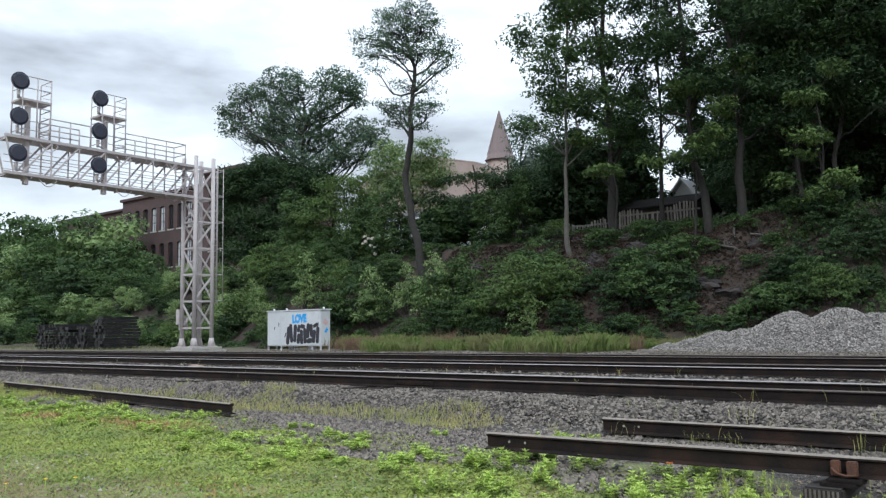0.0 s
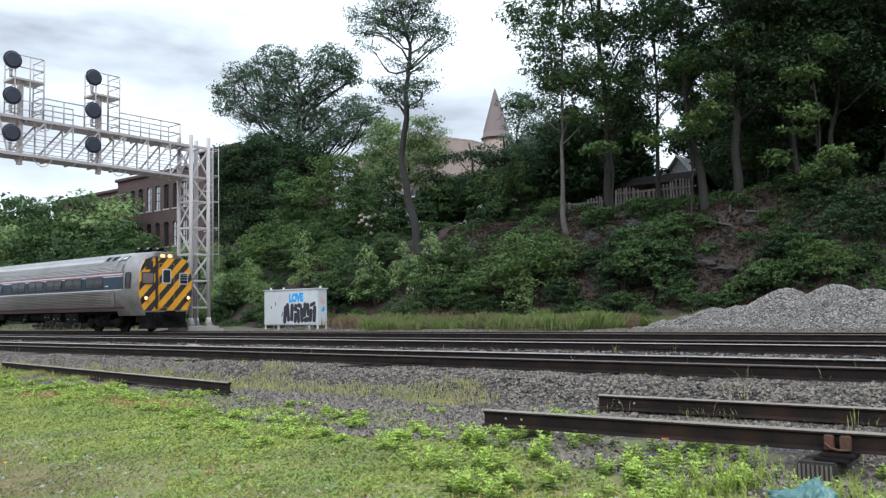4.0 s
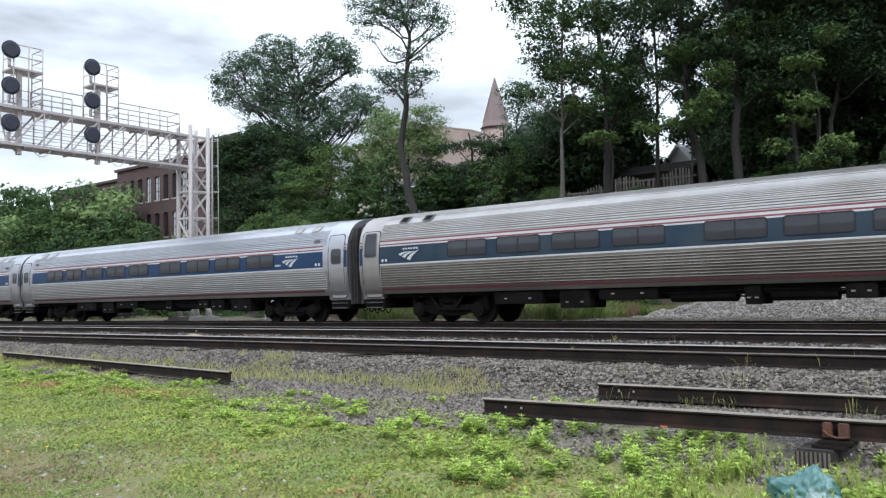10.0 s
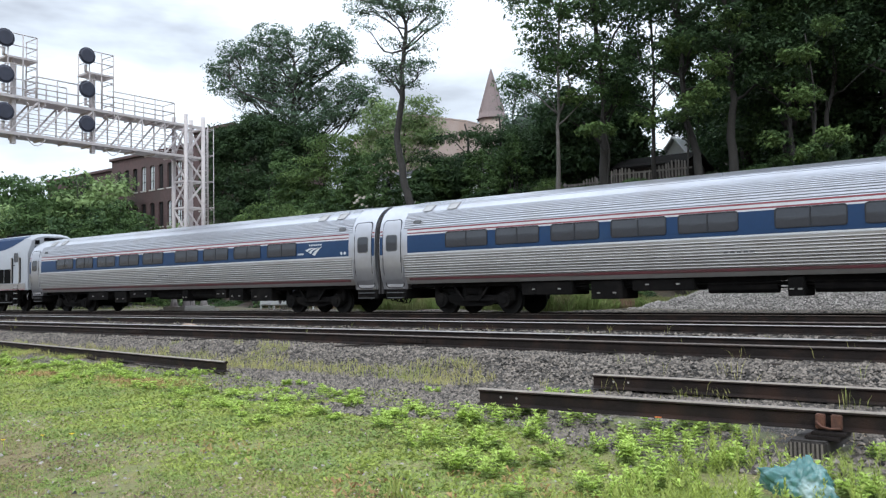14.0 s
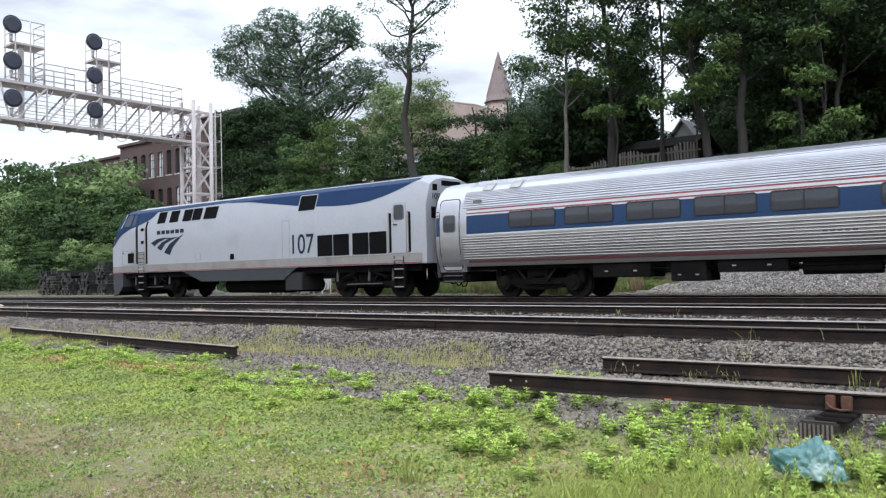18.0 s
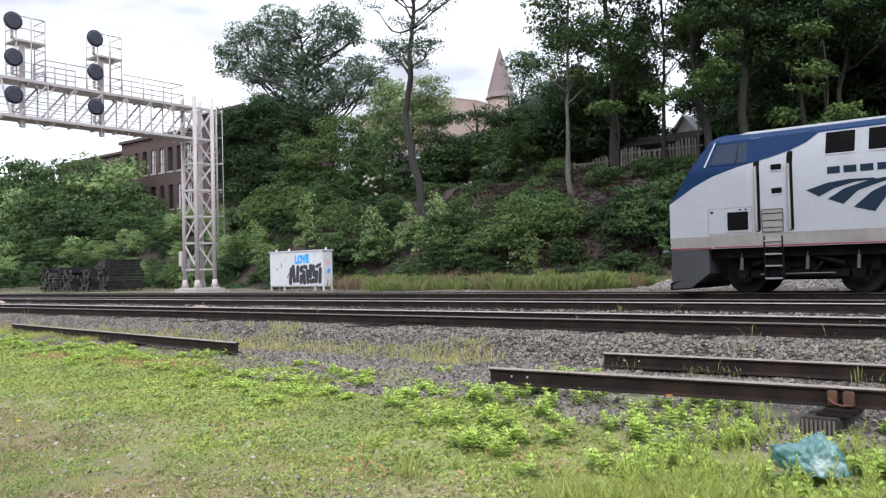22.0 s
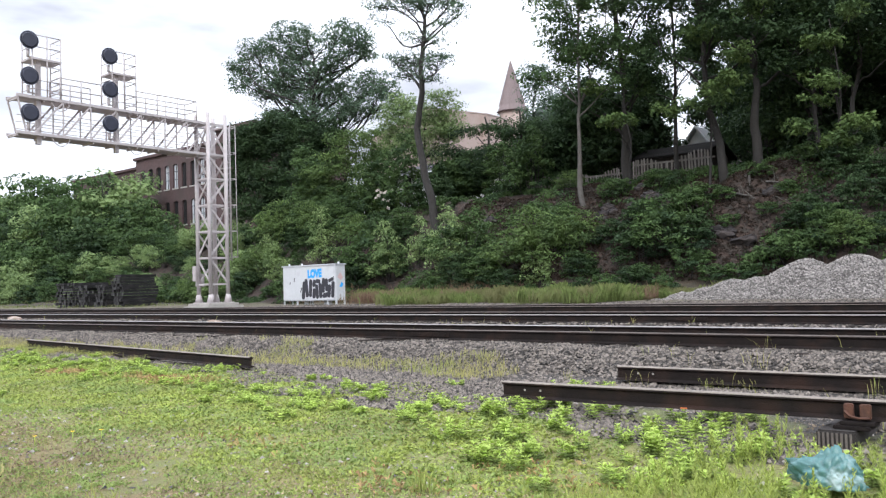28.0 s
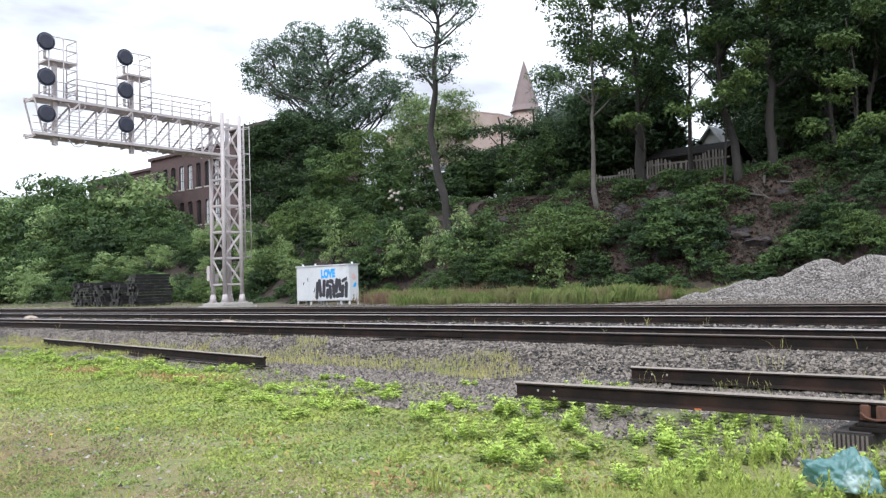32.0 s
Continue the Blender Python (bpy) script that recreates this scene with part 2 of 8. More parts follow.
# ---- lie of the land: rail tops at height 0, tracks along x ----
TRACKS = (11.49, 16.94, 22.20)      # near rail of each track
GAUGE = 1.48


def height(x, y):
    """Ground height: lawn, ballast bed, verge, wooded bank and the hill behind it."""
    z = -0.66 + 0.12 * smooth01((y - 5.5) / 3.5) - 0.13 * smooth01((x + 5.5) / 3) * smooth01((9.2 - y) / 0.8)
    z += 0.325 * smooth01((y - 9.5) / 1.35)
    if 10.9 < y < 24.6:
        for a in (15.0, 20.4):
            z -= 0.10 * max(0.0, 1 - abs(y - a) / 0.9)
    z += 0.12 * smooth01((y - 24.8) / 1.5)
    left = smooth01((-42 - x) / 16)
    foot = 32.0 + 1.6 * smooth01((-22 - x) / 14) + 6.4 * left
    z += (5.8 - 0.9 * left) * smooth01((y - foot + 0.8) / 7.8)
    z += 7.0 * smooth01((y - foot - 5) / 48) + 5.0 * smooth01((y - 90) / 80)
    # unseen rise behind the lens, added to darken reflections in the train's sides
    z += 16.0 * smooth01((-45 - y) / 70)
    k = smooth01((y - 31) / 3)
    z += k * 0.55 * noise.noise((x * 0.33, y * 0.33, 0.0)) + k * 0.3 * noise.noise((x * 0.9, y * 0.9, 4.0))
    z += 0.035 * noise.noise((x * 0.8, y * 0.8, 9.0)) + 0.02 * noise.noise((x * 2.7, y * 2.7, 5.0))
    return z


def ground_material():
    """Earth that turns from lawn soil to stone dust along the tracks and leaf litter on the bank."""
    m = bpy.data.materials.new("earth_grass_and_stone_dust")
    m.use_nodes = True
    n, l = m.node_tree.nodes, m.node_tree.links
    b = n["Principled BSDF"]
    b.inputs["Roughness"].default_value = 0.95
    co = n.new("ShaderNodeNewGeometry")
    sep = n.new("ShaderNodeSeparateXYZ")
    l.new(co.outputs["Position"], sep.inputs[0])

    def tex(scale, detail=5):
        t = n.new("ShaderNodeTexNoise")
        t.inputs["Scale"].default_value, t.inputs["Detail"].default_value = scale, detail
        l.new(co.outputs["Position"], t.inputs["Vector"])
        return t.outputs["Fac"]

    def ramp(src, lo, hi):
        r = n.new("ShaderNodeMapRange")
        r.inputs["From Min"].default_value, r.inputs["From Max"].default_value = lo, hi
        l.new(src, r.inputs["Value"])
        return r.outputs[0]

    def mix(f, a, c):
        x = n.new("ShaderNodeMix")
        x.data_type = "RGBA"
        l.new(f, x.inputs["Factor"])
        for s, v in ((6, a), (7, c)):
            if isinstance(v, tuple):
                x.inputs[s].default_value = (*v, 1)
            else:
                l.new(v, x.inputs[s])
        return x.outputs[2]

    def plus(a, c, k):
        p = n.new("ShaderNodeMath")
        p.operation = "MULTIPLY_ADD"
        l.new(c, p.inputs[0])
        p.inputs[1].default_value = k
        l.new(a, p.inputs[2])
        return p.outputs[0]

    big, mid, fine = tex(0.6), tex(3.0), tex(26.0)
    near = n.new("ShaderNodeMapRange")
    near.inputs["From Min"].default_value, near.inputs["From Max"].default_value = 2.5, 6.5
    near.inputs["To Min"].default_value, near.inputs["To Max"].default_value = 0.12, -0.04
    l.new(sep.outputs["Y"], near.inputs["Value"])
    near = near.outputs[0]
    grit = tex(90.0, 3)
    lawn = mix(ramp(mid, 0.42, 0.62), (0.15, 0.150, 0.055), (0.205, 0.138, 0.074))
    lawn = mix(ramp(plus(big, near, 1.0), 0.52, 0.64), lawn, (0.200, 0.128, 0.068))
    sod = n.new("ShaderNodeMapRange")
    sod.inputs["From Min"].default_value, sod.inputs["From Max"].default_value = 3.6, 5.6
    l.new(plus(sep.outputs["Y"], mid, 1.2), sod.inputs["Value"])
    lawn = mix(sod.outputs[0], lawn, mix(ramp(mid, 0.40, 0.62), (0.20, 0.245, 0.070), (0.235, 0.235, 0.085)))
    lawn = mix(ramp(fine, 0.52, 0.70), lawn, (0.12, 0.110, 0.052))
    lawn = mix(ramp(grit, 0.56, 0.70), lawn, (0.28, 0.205, 0.125))
    lawn = mix(ramp(grit, 0.42, 0.30), lawn, (0.07, 0.06, 0.04))
    # near-black dust tone: shade in the gaps between ballast stones, put into colour
    stone = mix(ramp(fine, 0.40, 0.60), (0.016, 0.014, 0.013), (0.062, 0.054, 0.049))
    stone = mix(ramp(grit, 0.58, 0.68), stone, (0.24, 0.215, 0.195))
    # litter browns are lowered to hold the shade of the trees above
    litter = mix(ramp(mid, 0.4, 0.6), (0.060, 0.040, 0.032), (0.032, 0.027, 0.022))
    edge = plus(plus(sep.outputs["Y"], big, 3.2), mid, 1.6)
    col = mix(ramp(edge, 10.1, 10.9), lawn, stone)
    verge = plus(sep.outputs["Y"], big, 2.0)
    col = mix(ramp(verge, 26.0, 27.2), col, mix(ramp(fine, 0.4, 0.6), (0.085, 0.075, 0.045), (0.15, 0.13, 0.085)))
    col = mix(ramp(verge, 32.6, 34.0), col, litter)
    l.new(col, b.inputs["Base Color"])
    bp = n.new("ShaderNodeBump")
    bp.inputs["Strength"].default_value, bp.inputs["Distance"].default_value = 0.8, 0.04
    l.new(plus(mid, fine, 1.0), bp.inputs["Height"])
    l.new(bp.outputs[0], b.inputs["Normal"])
    return m


def spread(points):
    """Positions along one axis from (start, end, step) runs."""
    out = []
    for a, b, step in points:
        out += list(np.arange(a, b, step))
    return out + [points[-1][1]]


def build_ground():
    xs = spread([(-2600, -400, 275), (-400, -120, 20), (-120, -45, 3), (-45, 8, 0.45), (8, 40, 4), (40, 400, 30), (400, 2600, 275)])
    ys = spread([(-2600, -200, 300), (-200, -20, 30), (-20, -2, 2), (-2, 11.5, 0.35), (11.5, 30, 0.7), (30, 48, 0.5), (48, 120, 4), (120, 400, 40), (400, 2600, 275)])
    verts = [(x, y, height(x, y)) for y in ys for x in xs]
    nx = len(xs)
    faces = [(j * nx + i, j * nx + i + 1, (j + 1) * nx + i + 1, (j + 1) * nx + i) for j in range(len(ys) - 1) for i in range(nx - 1)]
    me = mesh_of("ground", verts, faces, ground_material())
    me.polygons.foreach_set("use_smooth", [True] * len(me.polygons))
    tagged(new("ground", me), "grassy and gravelly earth rising to a wooded bank", "ground", kind="structure")


build_ground()


# ---- rails ----
def rail_outline(y):
    """The section of a rail, head at height 0, as (y, z)."""
    half = [(0.018, 0.001), (0.030, -0.005), (0.037, -0.014), (0.038, -0.030), (0.012, -0.046), (0.009, -0.150), (0.068, -0.170), (0.070, -0.180)]
    return [(y + a, b) for a, b in half] + [(y - a, b) for a, b in half[::-1]]


def rail_mesh(name, x0, x1, worn=True, head=M_RAILDULL):
    bm = bmesh.new()
    extrude_x(bm, rail_outline(0), x0, x1)
    me = bpy.data.meshes.new(name)
    bm.normal_update()
    bm.to_mesh(me)
    bm.free()
    me.materials.append(M_RAIL)
    me.materials.append(M_RAILTOP)
    me.materials.append(head)
    for p in me.polygons:
        if abs(p.normal.z) > 0.5 and p.center.z > -0.012:
            p.material_index = 1 if worn else 2
    return me


def build_tracks():
    ties, plates = [], []
    bright_rail, dull_rail = rail_mesh("rail", -420, 260), rail_mesh("rail", -420, 260, False)
    tie_bm = bmesh.new()
    box(tie_bm, -0.115, -1.3, -0.17, 0.115, 1.3, 0.0, bevel=0.012)
    tie_me = bpy.data.meshes.new("tie")
    tie_bm.to_mesh(tie_me)
    tie_bm.free()
    tie_me.materials.append(M_TIE)
    joint_bm = bmesh.new()
    box(joint_bm, -0.46, -0.030, -0.135, 0.46, -0.012, -0.050, bevel=0.004)
    for k in range(6):
        tube(joint_bm, (-0.38 + k * 0.152, -0.05, -0.092), (-0.38 + k * 0.152, -0.02, -0.092), 0.015, n=6)
    joint_me = bpy.data.meshes.new("joint_bar")
    joint_bm.to_mesh(joint_me)
    joint_bm.free()
    joint_me.materials.append(M_RAIL)
    rnd = random.Random(5)
    for k, y in enumerate(TRACKS):
        track = tagged(new("railway_track"), "straight railway track of brown rusty rails on dark ties", "railway track", "parallel tracks")
        for dy in (0, GAUGE):
            ob = part_of("rail", bright_rail if (k == 0) == (dy > 0) and k < 2 else dull_rail, track)
            ob.location = (0, y + dy, 0)
        for x in {0: (-18.6, -9.75, 4.0), 1: (-27.0, -7.1), 2: ()}[k]:
            part_of("joint_bar", joint_me, track).location = (x, y, 0)
        near = 84 if k < 2 else 70
        for i in range(near):
            ob = part_of("tie", tie_me, track)
            ob.location = (-38 + i * 0.52 + rnd.uniform(-0.04, 0.04), y + GAUGE / 2 + rnd.uniform(-0.05, 0.05), -0.187 + rnd.uniform(-0.012, 0.004))
            ob.rotation_euler = (0, rnd.uniform(-0.02, 0.02), rnd.uniform(-0.02, 0.02))
        far = bmesh.new()
        for i in list(range(-230, -73)) + list(range(14, 160)):
            x = i * 0.52 - 0.02
            box(far, x - 0.11, y - 0.56, -0.35, x + 0.11, y + 2.04, -0.19)
        part("far_ties", far, M_TIE, track)["kind"] = "stuff"


build_tracks()

# ---- trees and shrubs ----
def leaf_quads(rng, centres, spread_r, per, size, droop=0.35, dome=0.0):
    """Leaf blades scattered round clump centres: an array (count, 3, 3). dome: share of a clump's leaves that lie on its upper shell."""
    centres = np.asarray(centres, dtype=float)
    c = np.repeat(centres, per, axis=0)
    grow = np.repeat(0.5 + 1.0 * rng.random((len(centres), 1)), per, axis=0) if dome else 1.0
    k = len(c)
    d = rng.normal(size=(k, 3))
    d /= np.linalg.norm(d, axis=1)[:, None] + 1e-9
    shell = rng.random(k) < dome
    d[shell, 2] = np.abs(d[shell, 2])
    r = np.where(shell, 0.72 + 0.34 * rng.random(k), rng.random(k) ** 0.6)[:, None]
    c = c + d * r * np.asarray(spread_r) * grow
    nrm = rng.normal(size=(k, 3)) * np.where(shell, 0.42, 0.6)[:, None] + np.array([0, 0, 0.55]) + d * np.where(shell, 0.8, 0.5)[:, None]
    nrm /= np.linalg.norm(nrm, axis=1)[:, None]
    a = np.cross(nrm, rng.normal(size=(k, 3)))
    a /= np.linalg.norm(a, axis=1)[:, None]
    a[:, 2] -= droop * rng.random(k)
    b = np.cross(nrm, a)
    b /= np.linalg.norm(b, axis=1)[:, None]
    s = size * (0.6 + 0.8 * rng.random((k, 1)))
    return np.stack([c - a * s * 0.45 - b * s * 0.36, c - a * s * 0.45 + b * s * 0.36, c + a * s * 0.7], axis=1)


def limb(bm, pts, r0, r1, n=7):
    """A bent, tapered stem through pts."""
    rings = []
    whole = Vector(pts[-1]) - Vector(pts[0])
    ref = Vector((1, 0, 0)) if abs(whole.x) < 0.6 * whole.length else Vector((0, 0, 1)) if abs(whole.z) < 0.6 * whole.length else Vector((0, 1, 0))
    for i, p in enumerate(pts):
        p = Vector(p)
        d = (Vector(pts[min(i + 1, len(pts) - 1)]) - Vector(pts[max(i - 1, 0)])).normalized()
        u = d.cross(ref).normalized()
        v = d.cross(u)
        r = r0 + (r1 - r0) * i / (len(pts) - 1)
        rings.append([bm.verts.new(p + u * (r * math.cos(k * math.tau / n)) + v * (r * math.sin(k * math.tau / n))) for k in range(n)])
    for a, b in zip(rings, rings[1:]):
        for k in range(n):
            bm.faces.new((a[k], a[(k + 1) % n], b[(k + 1) % n], b[k])).smooth = True
    bm.faces.new(rings[-1])


def bend(rng, a, b, n=5, amount=0.08):
    a, b = np.array(a, float), np.array(b, float)
    length = np.linalg.norm(b - a)
    pts = []
    off = rng.normal(size=3) * amount * length
    for i in range(n + 1):
        t = i / n
        pts.append(a + (b - a) * t + off * math.sin(math.pi * t) + (rng.normal(size=3) * amount * 0.22 * length if 0 < i < n else 0))
    return [tuple(p) for p in pts]


def tree(name, seed, base, trunk, r0, lobes, leaf, bark, per=34, size=0.26, label="", clump=0.75, r1=None, branches=0.5, category="tree", group="trees on the bank", limb_r=0.30, flat=0.55):
    """A tree: trunk points relative to base, crown lobes (x, y, z, rx, ry, rz, clumps) relative to base."""
    rng = np.random.default_rng(seed)
    top = tagged(new(name), label, category, group)
    top.location = base
    bm = bmesh.new()
    pts = [np.array(p, float) for p in trunk]
    fine = []
    for a, b in zip(pts, pts[1:]):
        seg = bend(rng, a, b, 4, 0.03)
        fine += seg[:-1]
    fine.append(tuple(pts[-1]))
    limb(bm, fine, r0, r0 * 0.3 if r1 is None else r1, 9)
    centres = []
    for (x, y, z, rx, ry, rz, count) in lobes:
        d = rng.normal(size=(count, 3))
        d /= np.linalg.norm(d, axis=1)[:, None]
        rad = rng.random((count, 1)) ** 0.42
        cs = np.array([x, y, z]) + d * rad * np.array([rx, ry, rz])
        centres.append(cs)
        # a main limb from the trunk to the lobe and twigs on to some of its clumps
        f = np.array(fine)
        start = f[np.argmin(np.abs(f[:, 2] - (z - rz * 0.9 - 0.45 * math.hypot(x, y))) + 0.2 * np.linalg.norm(f[:, :2] - np.array([x, y]), axis=1))]
        mid = np.array([x, y, z - rz * 0.15])
        path = bend(rng, start, mid, 5, 0.10)
        limb(bm, path, r0 * limb_r, r0 * 0.10, 6)
        for c in cs[: int(count * branches)]:
            s = path[rng.integers(2, 6)]
            limb(bm, bend(rng, s, c, 3, 0.12), r0 * 0.075, 0.008, 4)
    part("trunk", bm, bark, top)
    centres = np.concatenate(centres)
    q = leaf_quads(rng, centres, (clump, clump, clump * flat), per, size, dome=0.65)
    part_of("crown", quads_mesh("crown", q, leaf, 3), top)
    return top


def shrub_master(name, seed, w, h, leaf, clumps, per, size, label):
    """A rounded, uneven shrub about w wide and h high, standing at its base."""
    rng = np.random.default_rng(seed)
    top = tagged(new(name), label, "shrub", "shrubs on the bank")
    bm = bmesh.new()
    d = rng.normal(size=(clumps, 3))
    d /= np.linalg.norm(d, axis=1)[:, None]
    d[:, 2] = np.abs(d[:, 2]) * 1.0
    cs = d * (0.55 + 0.5 * rng.random((clumps, 1))) * np.array([w / 2, w / 2, h * 0.85])
    cs[:, 2] += 0.12 * h
    for c in cs[:: max(1, clumps // 9)]:
        limb(bm, bend(rng, (c[0] * 0.15, c[1] * 0.15, -0.5), c, 4, 0.08), 0.035, 0.01, 5)
    part("branchwork", bm, M_BARK, top)
    q = leaf_quads(rng, cs, (w * 0.13, w * 0.13, h * 0.085), per, size, dome=0.8)
    part_of("crown", quads_mesh("crown", q, leaf, 3), top)
    return top

# ---- the train: a cab car, two coaches and a locomotive pushing ----
# blue upper and warm lower coach tones hold sky and ground reflections
M_STEEL = material("fluted_stainless_steel", (0.465, 0.470, 0.510), 0.34, 0.90, 0.07, 0.7, 0.03, 30, (0.38, 0.365, 0.37), 0.66, soft=0.16)
M_STEEL_OLD = material("dull_stainless_steel", (0.42, 0.405, 0.40), 0.38, 0.85, 0.10, 0.5, 0.03, 30, (0.29, 0.262, 0.242), 0.60, soft=0.2)
M_STEEL_LOW = material("warm_toned_fluted_steel", (0.40, 0.39, 0.385), 0.40, 0.85, 0.10, 0.6, 0.03, 30, (0.31, 0.29, 0.275), 0.60, soft=0.2)
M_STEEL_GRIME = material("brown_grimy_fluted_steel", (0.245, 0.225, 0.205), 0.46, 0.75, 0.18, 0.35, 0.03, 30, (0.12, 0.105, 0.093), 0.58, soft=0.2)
M_CABEND = material("sooty_smooth_steel", (0.34, 0.325, 0.315), 0.45, 0.75, 0.2, 0.6, 0.05, 30, (0.085, 0.072, 0.064), 0.56, soft=0.14)
M_BLUE_OLD = material("faded_blue_band", (0.016, 0.036, 0.062), 0.5, 0, 0.2, 0.9, second=(0.035, 0.05, 0.066), second_at=0.58, spec=0.3)
M_ROOF = material("sooty_steel_roof", (0.50, 0.49, 0.48), 0.45, 0.6, 0.15, 0.8, second=(0.25, 0.24, 0.23), second_at=0.68)
M_BLUE = material("deep_blue_band", (0.010, 0.036, 0.098), 0.45, 0, 0.12, 1.0, second=(0.018, 0.044, 0.095), second_at=0.65, spec=0.3)
M_RED = material("red_stripe", (0.20, 0.035, 0.045), 0.45, 0, 0.15, 2)
M_WHITE = material("white_stripe", (0.52, 0.53, 0.55), 0.45, 0, 0.1, 2)
M_GLASS = material("tinted_window", (0.034, 0.037, 0.046), 0.12, 0, 0.15, 1.5, spec=0.5)
M_CABGLASS = material("blue_black_cab_glass", (0.012, 0.024, 0.052), 0.30, 0, 0.12, 1.5, spec=0.25)
# pinkish reflection on the near pane is put into its base colour
M_SHEENGLASS = material("painted_reflection_pane", (0.20, 0.165, 0.16), 0.15, 0, 0.15, 1.5, spec=0.5)
M_DARK_EDGE = material("rubber_and_door_shade", (0.020, 0.021, 0.026), 0.6, 0, 0.2, 3, spec=0.3)
M_RED_DULL = material("faded_red_stripe", (0.11, 0.032, 0.038), 0.55, 0, 0.3, 0.8, second=(0.07, 0.04, 0.04), second_at=0.56)
M_FRAME = material("window_gasket", (0.10, 0.10, 0.105), 0.5, 0.3, 0.15, 3)
# near-black base; the deep shade under the train is put into it
M_UNDER = material("near_black_underframe", (0.0055, 0.005, 0.005), 0.9, 0, 0.5, 2.5, 0.4, 30, (0.014, 0.012, 0.011), 0.64, spec=0.12)
M_RUBBER = material("grey_rubber_diaphragm", (0.028, 0.026, 0.027), 0.8, 0, 0.3, 2)
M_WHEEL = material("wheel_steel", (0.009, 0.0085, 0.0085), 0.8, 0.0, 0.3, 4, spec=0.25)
M_LOCO = material("silver_grey_paint", (0.335, 0.348, 0.385), 0.38, 0.0, 0.06, 0.8, second=(0.285, 0.29, 0.31), second_at=0.66)
M_LOCO_LOW = material("dusty_grey_skirt", (0.24, 0.225, 0.215), 0.6, 0, 0.15, 1.2, second=(0.18, 0.165, 0.15), second_at=0.6)
M_LOCO_BLUE = material("locomotive_blue", (0.006, 0.026, 0.082), 0.5, 0, 0.1, 0.8, spec=0.12)
M_NAVY = material("navy_emblem", (0.006, 0.018, 0.038), 0.6, 0, 0.1, 2, spec=0.2)
M_GRILLE = material("black_grille", (0.006, 0.006, 0.007), 0.9, 0, 0.3, 8, spec=0.05)
M_YELLOW = material("warning_yellow", (0.78, 0.36, 0.025), 0.5, 0, 0.12, 2, second=(0.60, 0.27, 0.03), second_at=0.64)
M_SOOT = material("black_stripe_paint", (0.030, 0.028, 0.028), 0.55, 0, 0.2, 2)
M_LAMP = glow("lit_headlamp", (1.0, 0.62, 0.36), 1.1)
M_AMBER = glow("lit_amber_board", (1.0, 0.60, 0.24), 0.75)

COACH_SIDE = ((1.03, 1.42), (1.20, 1.50), (1.60, 1.575), (2.00, 1.60), (2.50, 1.60), (2.90, 1.565), (3.20, 1.49), (3.50, 1.31), (3.73, 1.02), (3.87, 0.65), (3.93, 0.30), (3.95, 0.0))
LOCO_SIDE = ((1.20, 1.52), (3.30, 1.52), (4.05, 1.27), (4.24, 0.95), (4.33, 0.50), (4.36, 0.0))


def side_at(profile, z):
    for (z0, y0), (z1, y1) in zip(profile, profile[1:]):
        if z <= z1:
            return y0 + (y1 - y0) * max(0.0, (z - z0)) / (z1 - z0)
    return profile[-1][1]


def rrect(x0, z0, x1, z1, r, n=3, m=5):
    """A rectangle with rounded corners, its upright sides divided so that it can follow a curved wall."""
    pts = []
    for cx, cz, a in ((x1 - r, z1 - r, 0), (x0 + r, z1 - r, 90), (x0 + r, z0 + r, 180), (x1 - r, z0 + r, 270)):
        for k in range(n + 1):
            t = radians(a + 90 * k / n)
            pts.append((cx + r * math.cos(t), cz + r * math.sin(t)))
        if a in (90, 270):
            zs, ze, x = (z1 - r, z0 + r, x0) if a == 90 else (z0 + r, z1 - r, x1)
            pts += [(x, zs + (ze - zs) * k / m) for k in range(1, m)]
    return pts


def clip_band(poly, n, lo, hi):
    """The part of a convex outline between two parallel lines lo <= p.n <= hi."""
    for sign, lim in ((1, lo), (-1, -hi)):
        res = []
        for k, p in enumerate(poly):
            q = poly[(k + 1) % len(poly)]
            dp, dq = sign * (p[0] * n[0] + p[1] * n[1]) - lim, sign * (q[0] * n[0] + q[1] * n[1]) - lim
            if dp >= 0:
                res.append(p)
            if dp * dq < 0:
                t = dp / (dp - dq)
                res.append((p[0] + (q[0] - p[0]) * t, p[1] + (q[1] - p[1]) * t))
        poly = res
        if len(poly) < 3:
            return []
    return poly


def patch(bm, profile, poly, out, depth=0.02, side=-1):
    """A plate with the convex outline poly of (x, z) bent to a vehicle's side, its face out metres proud."""
    z0, z1 = min(p[1] for p in poly), max(p[1] for p in poly)
    cuts = [z0] + [z for z, _ in profile if z0 + 0.004 < z < z1 - 0.004] + [z1]
    fs = []
    for lo, hi in zip(cuts, cuts[1:]):
        piece = clip_band(poly, (0, 1), lo, hi) if len(cuts) > 2 else poly
        if len(piece) < 3:
            continue
        a = [bm.verts.new((x, side * (side_at(profile, z) + out), z)) for x, z in piece]
        b = [bm.verts.new((x, side * (side_at(profile, z) + out - depth), z)) for x, z in piece]
        fs.append(bm.faces.new(a))
        n = len(a)
        for k in range(n):
            p, q = piece[k], piece[(k + 1) % n]
            if abs(p[1] - q[1]) < 1e-6 and z0 + 0.003 < p[1] < z1 - 0.003:
                continue
            fs.append(bm.faces.new((a[k], b[k], b[(k + 1) % n], a[(k + 1) % n])))
    bmesh.ops.recalc_face_normals(bm, faces=fs)


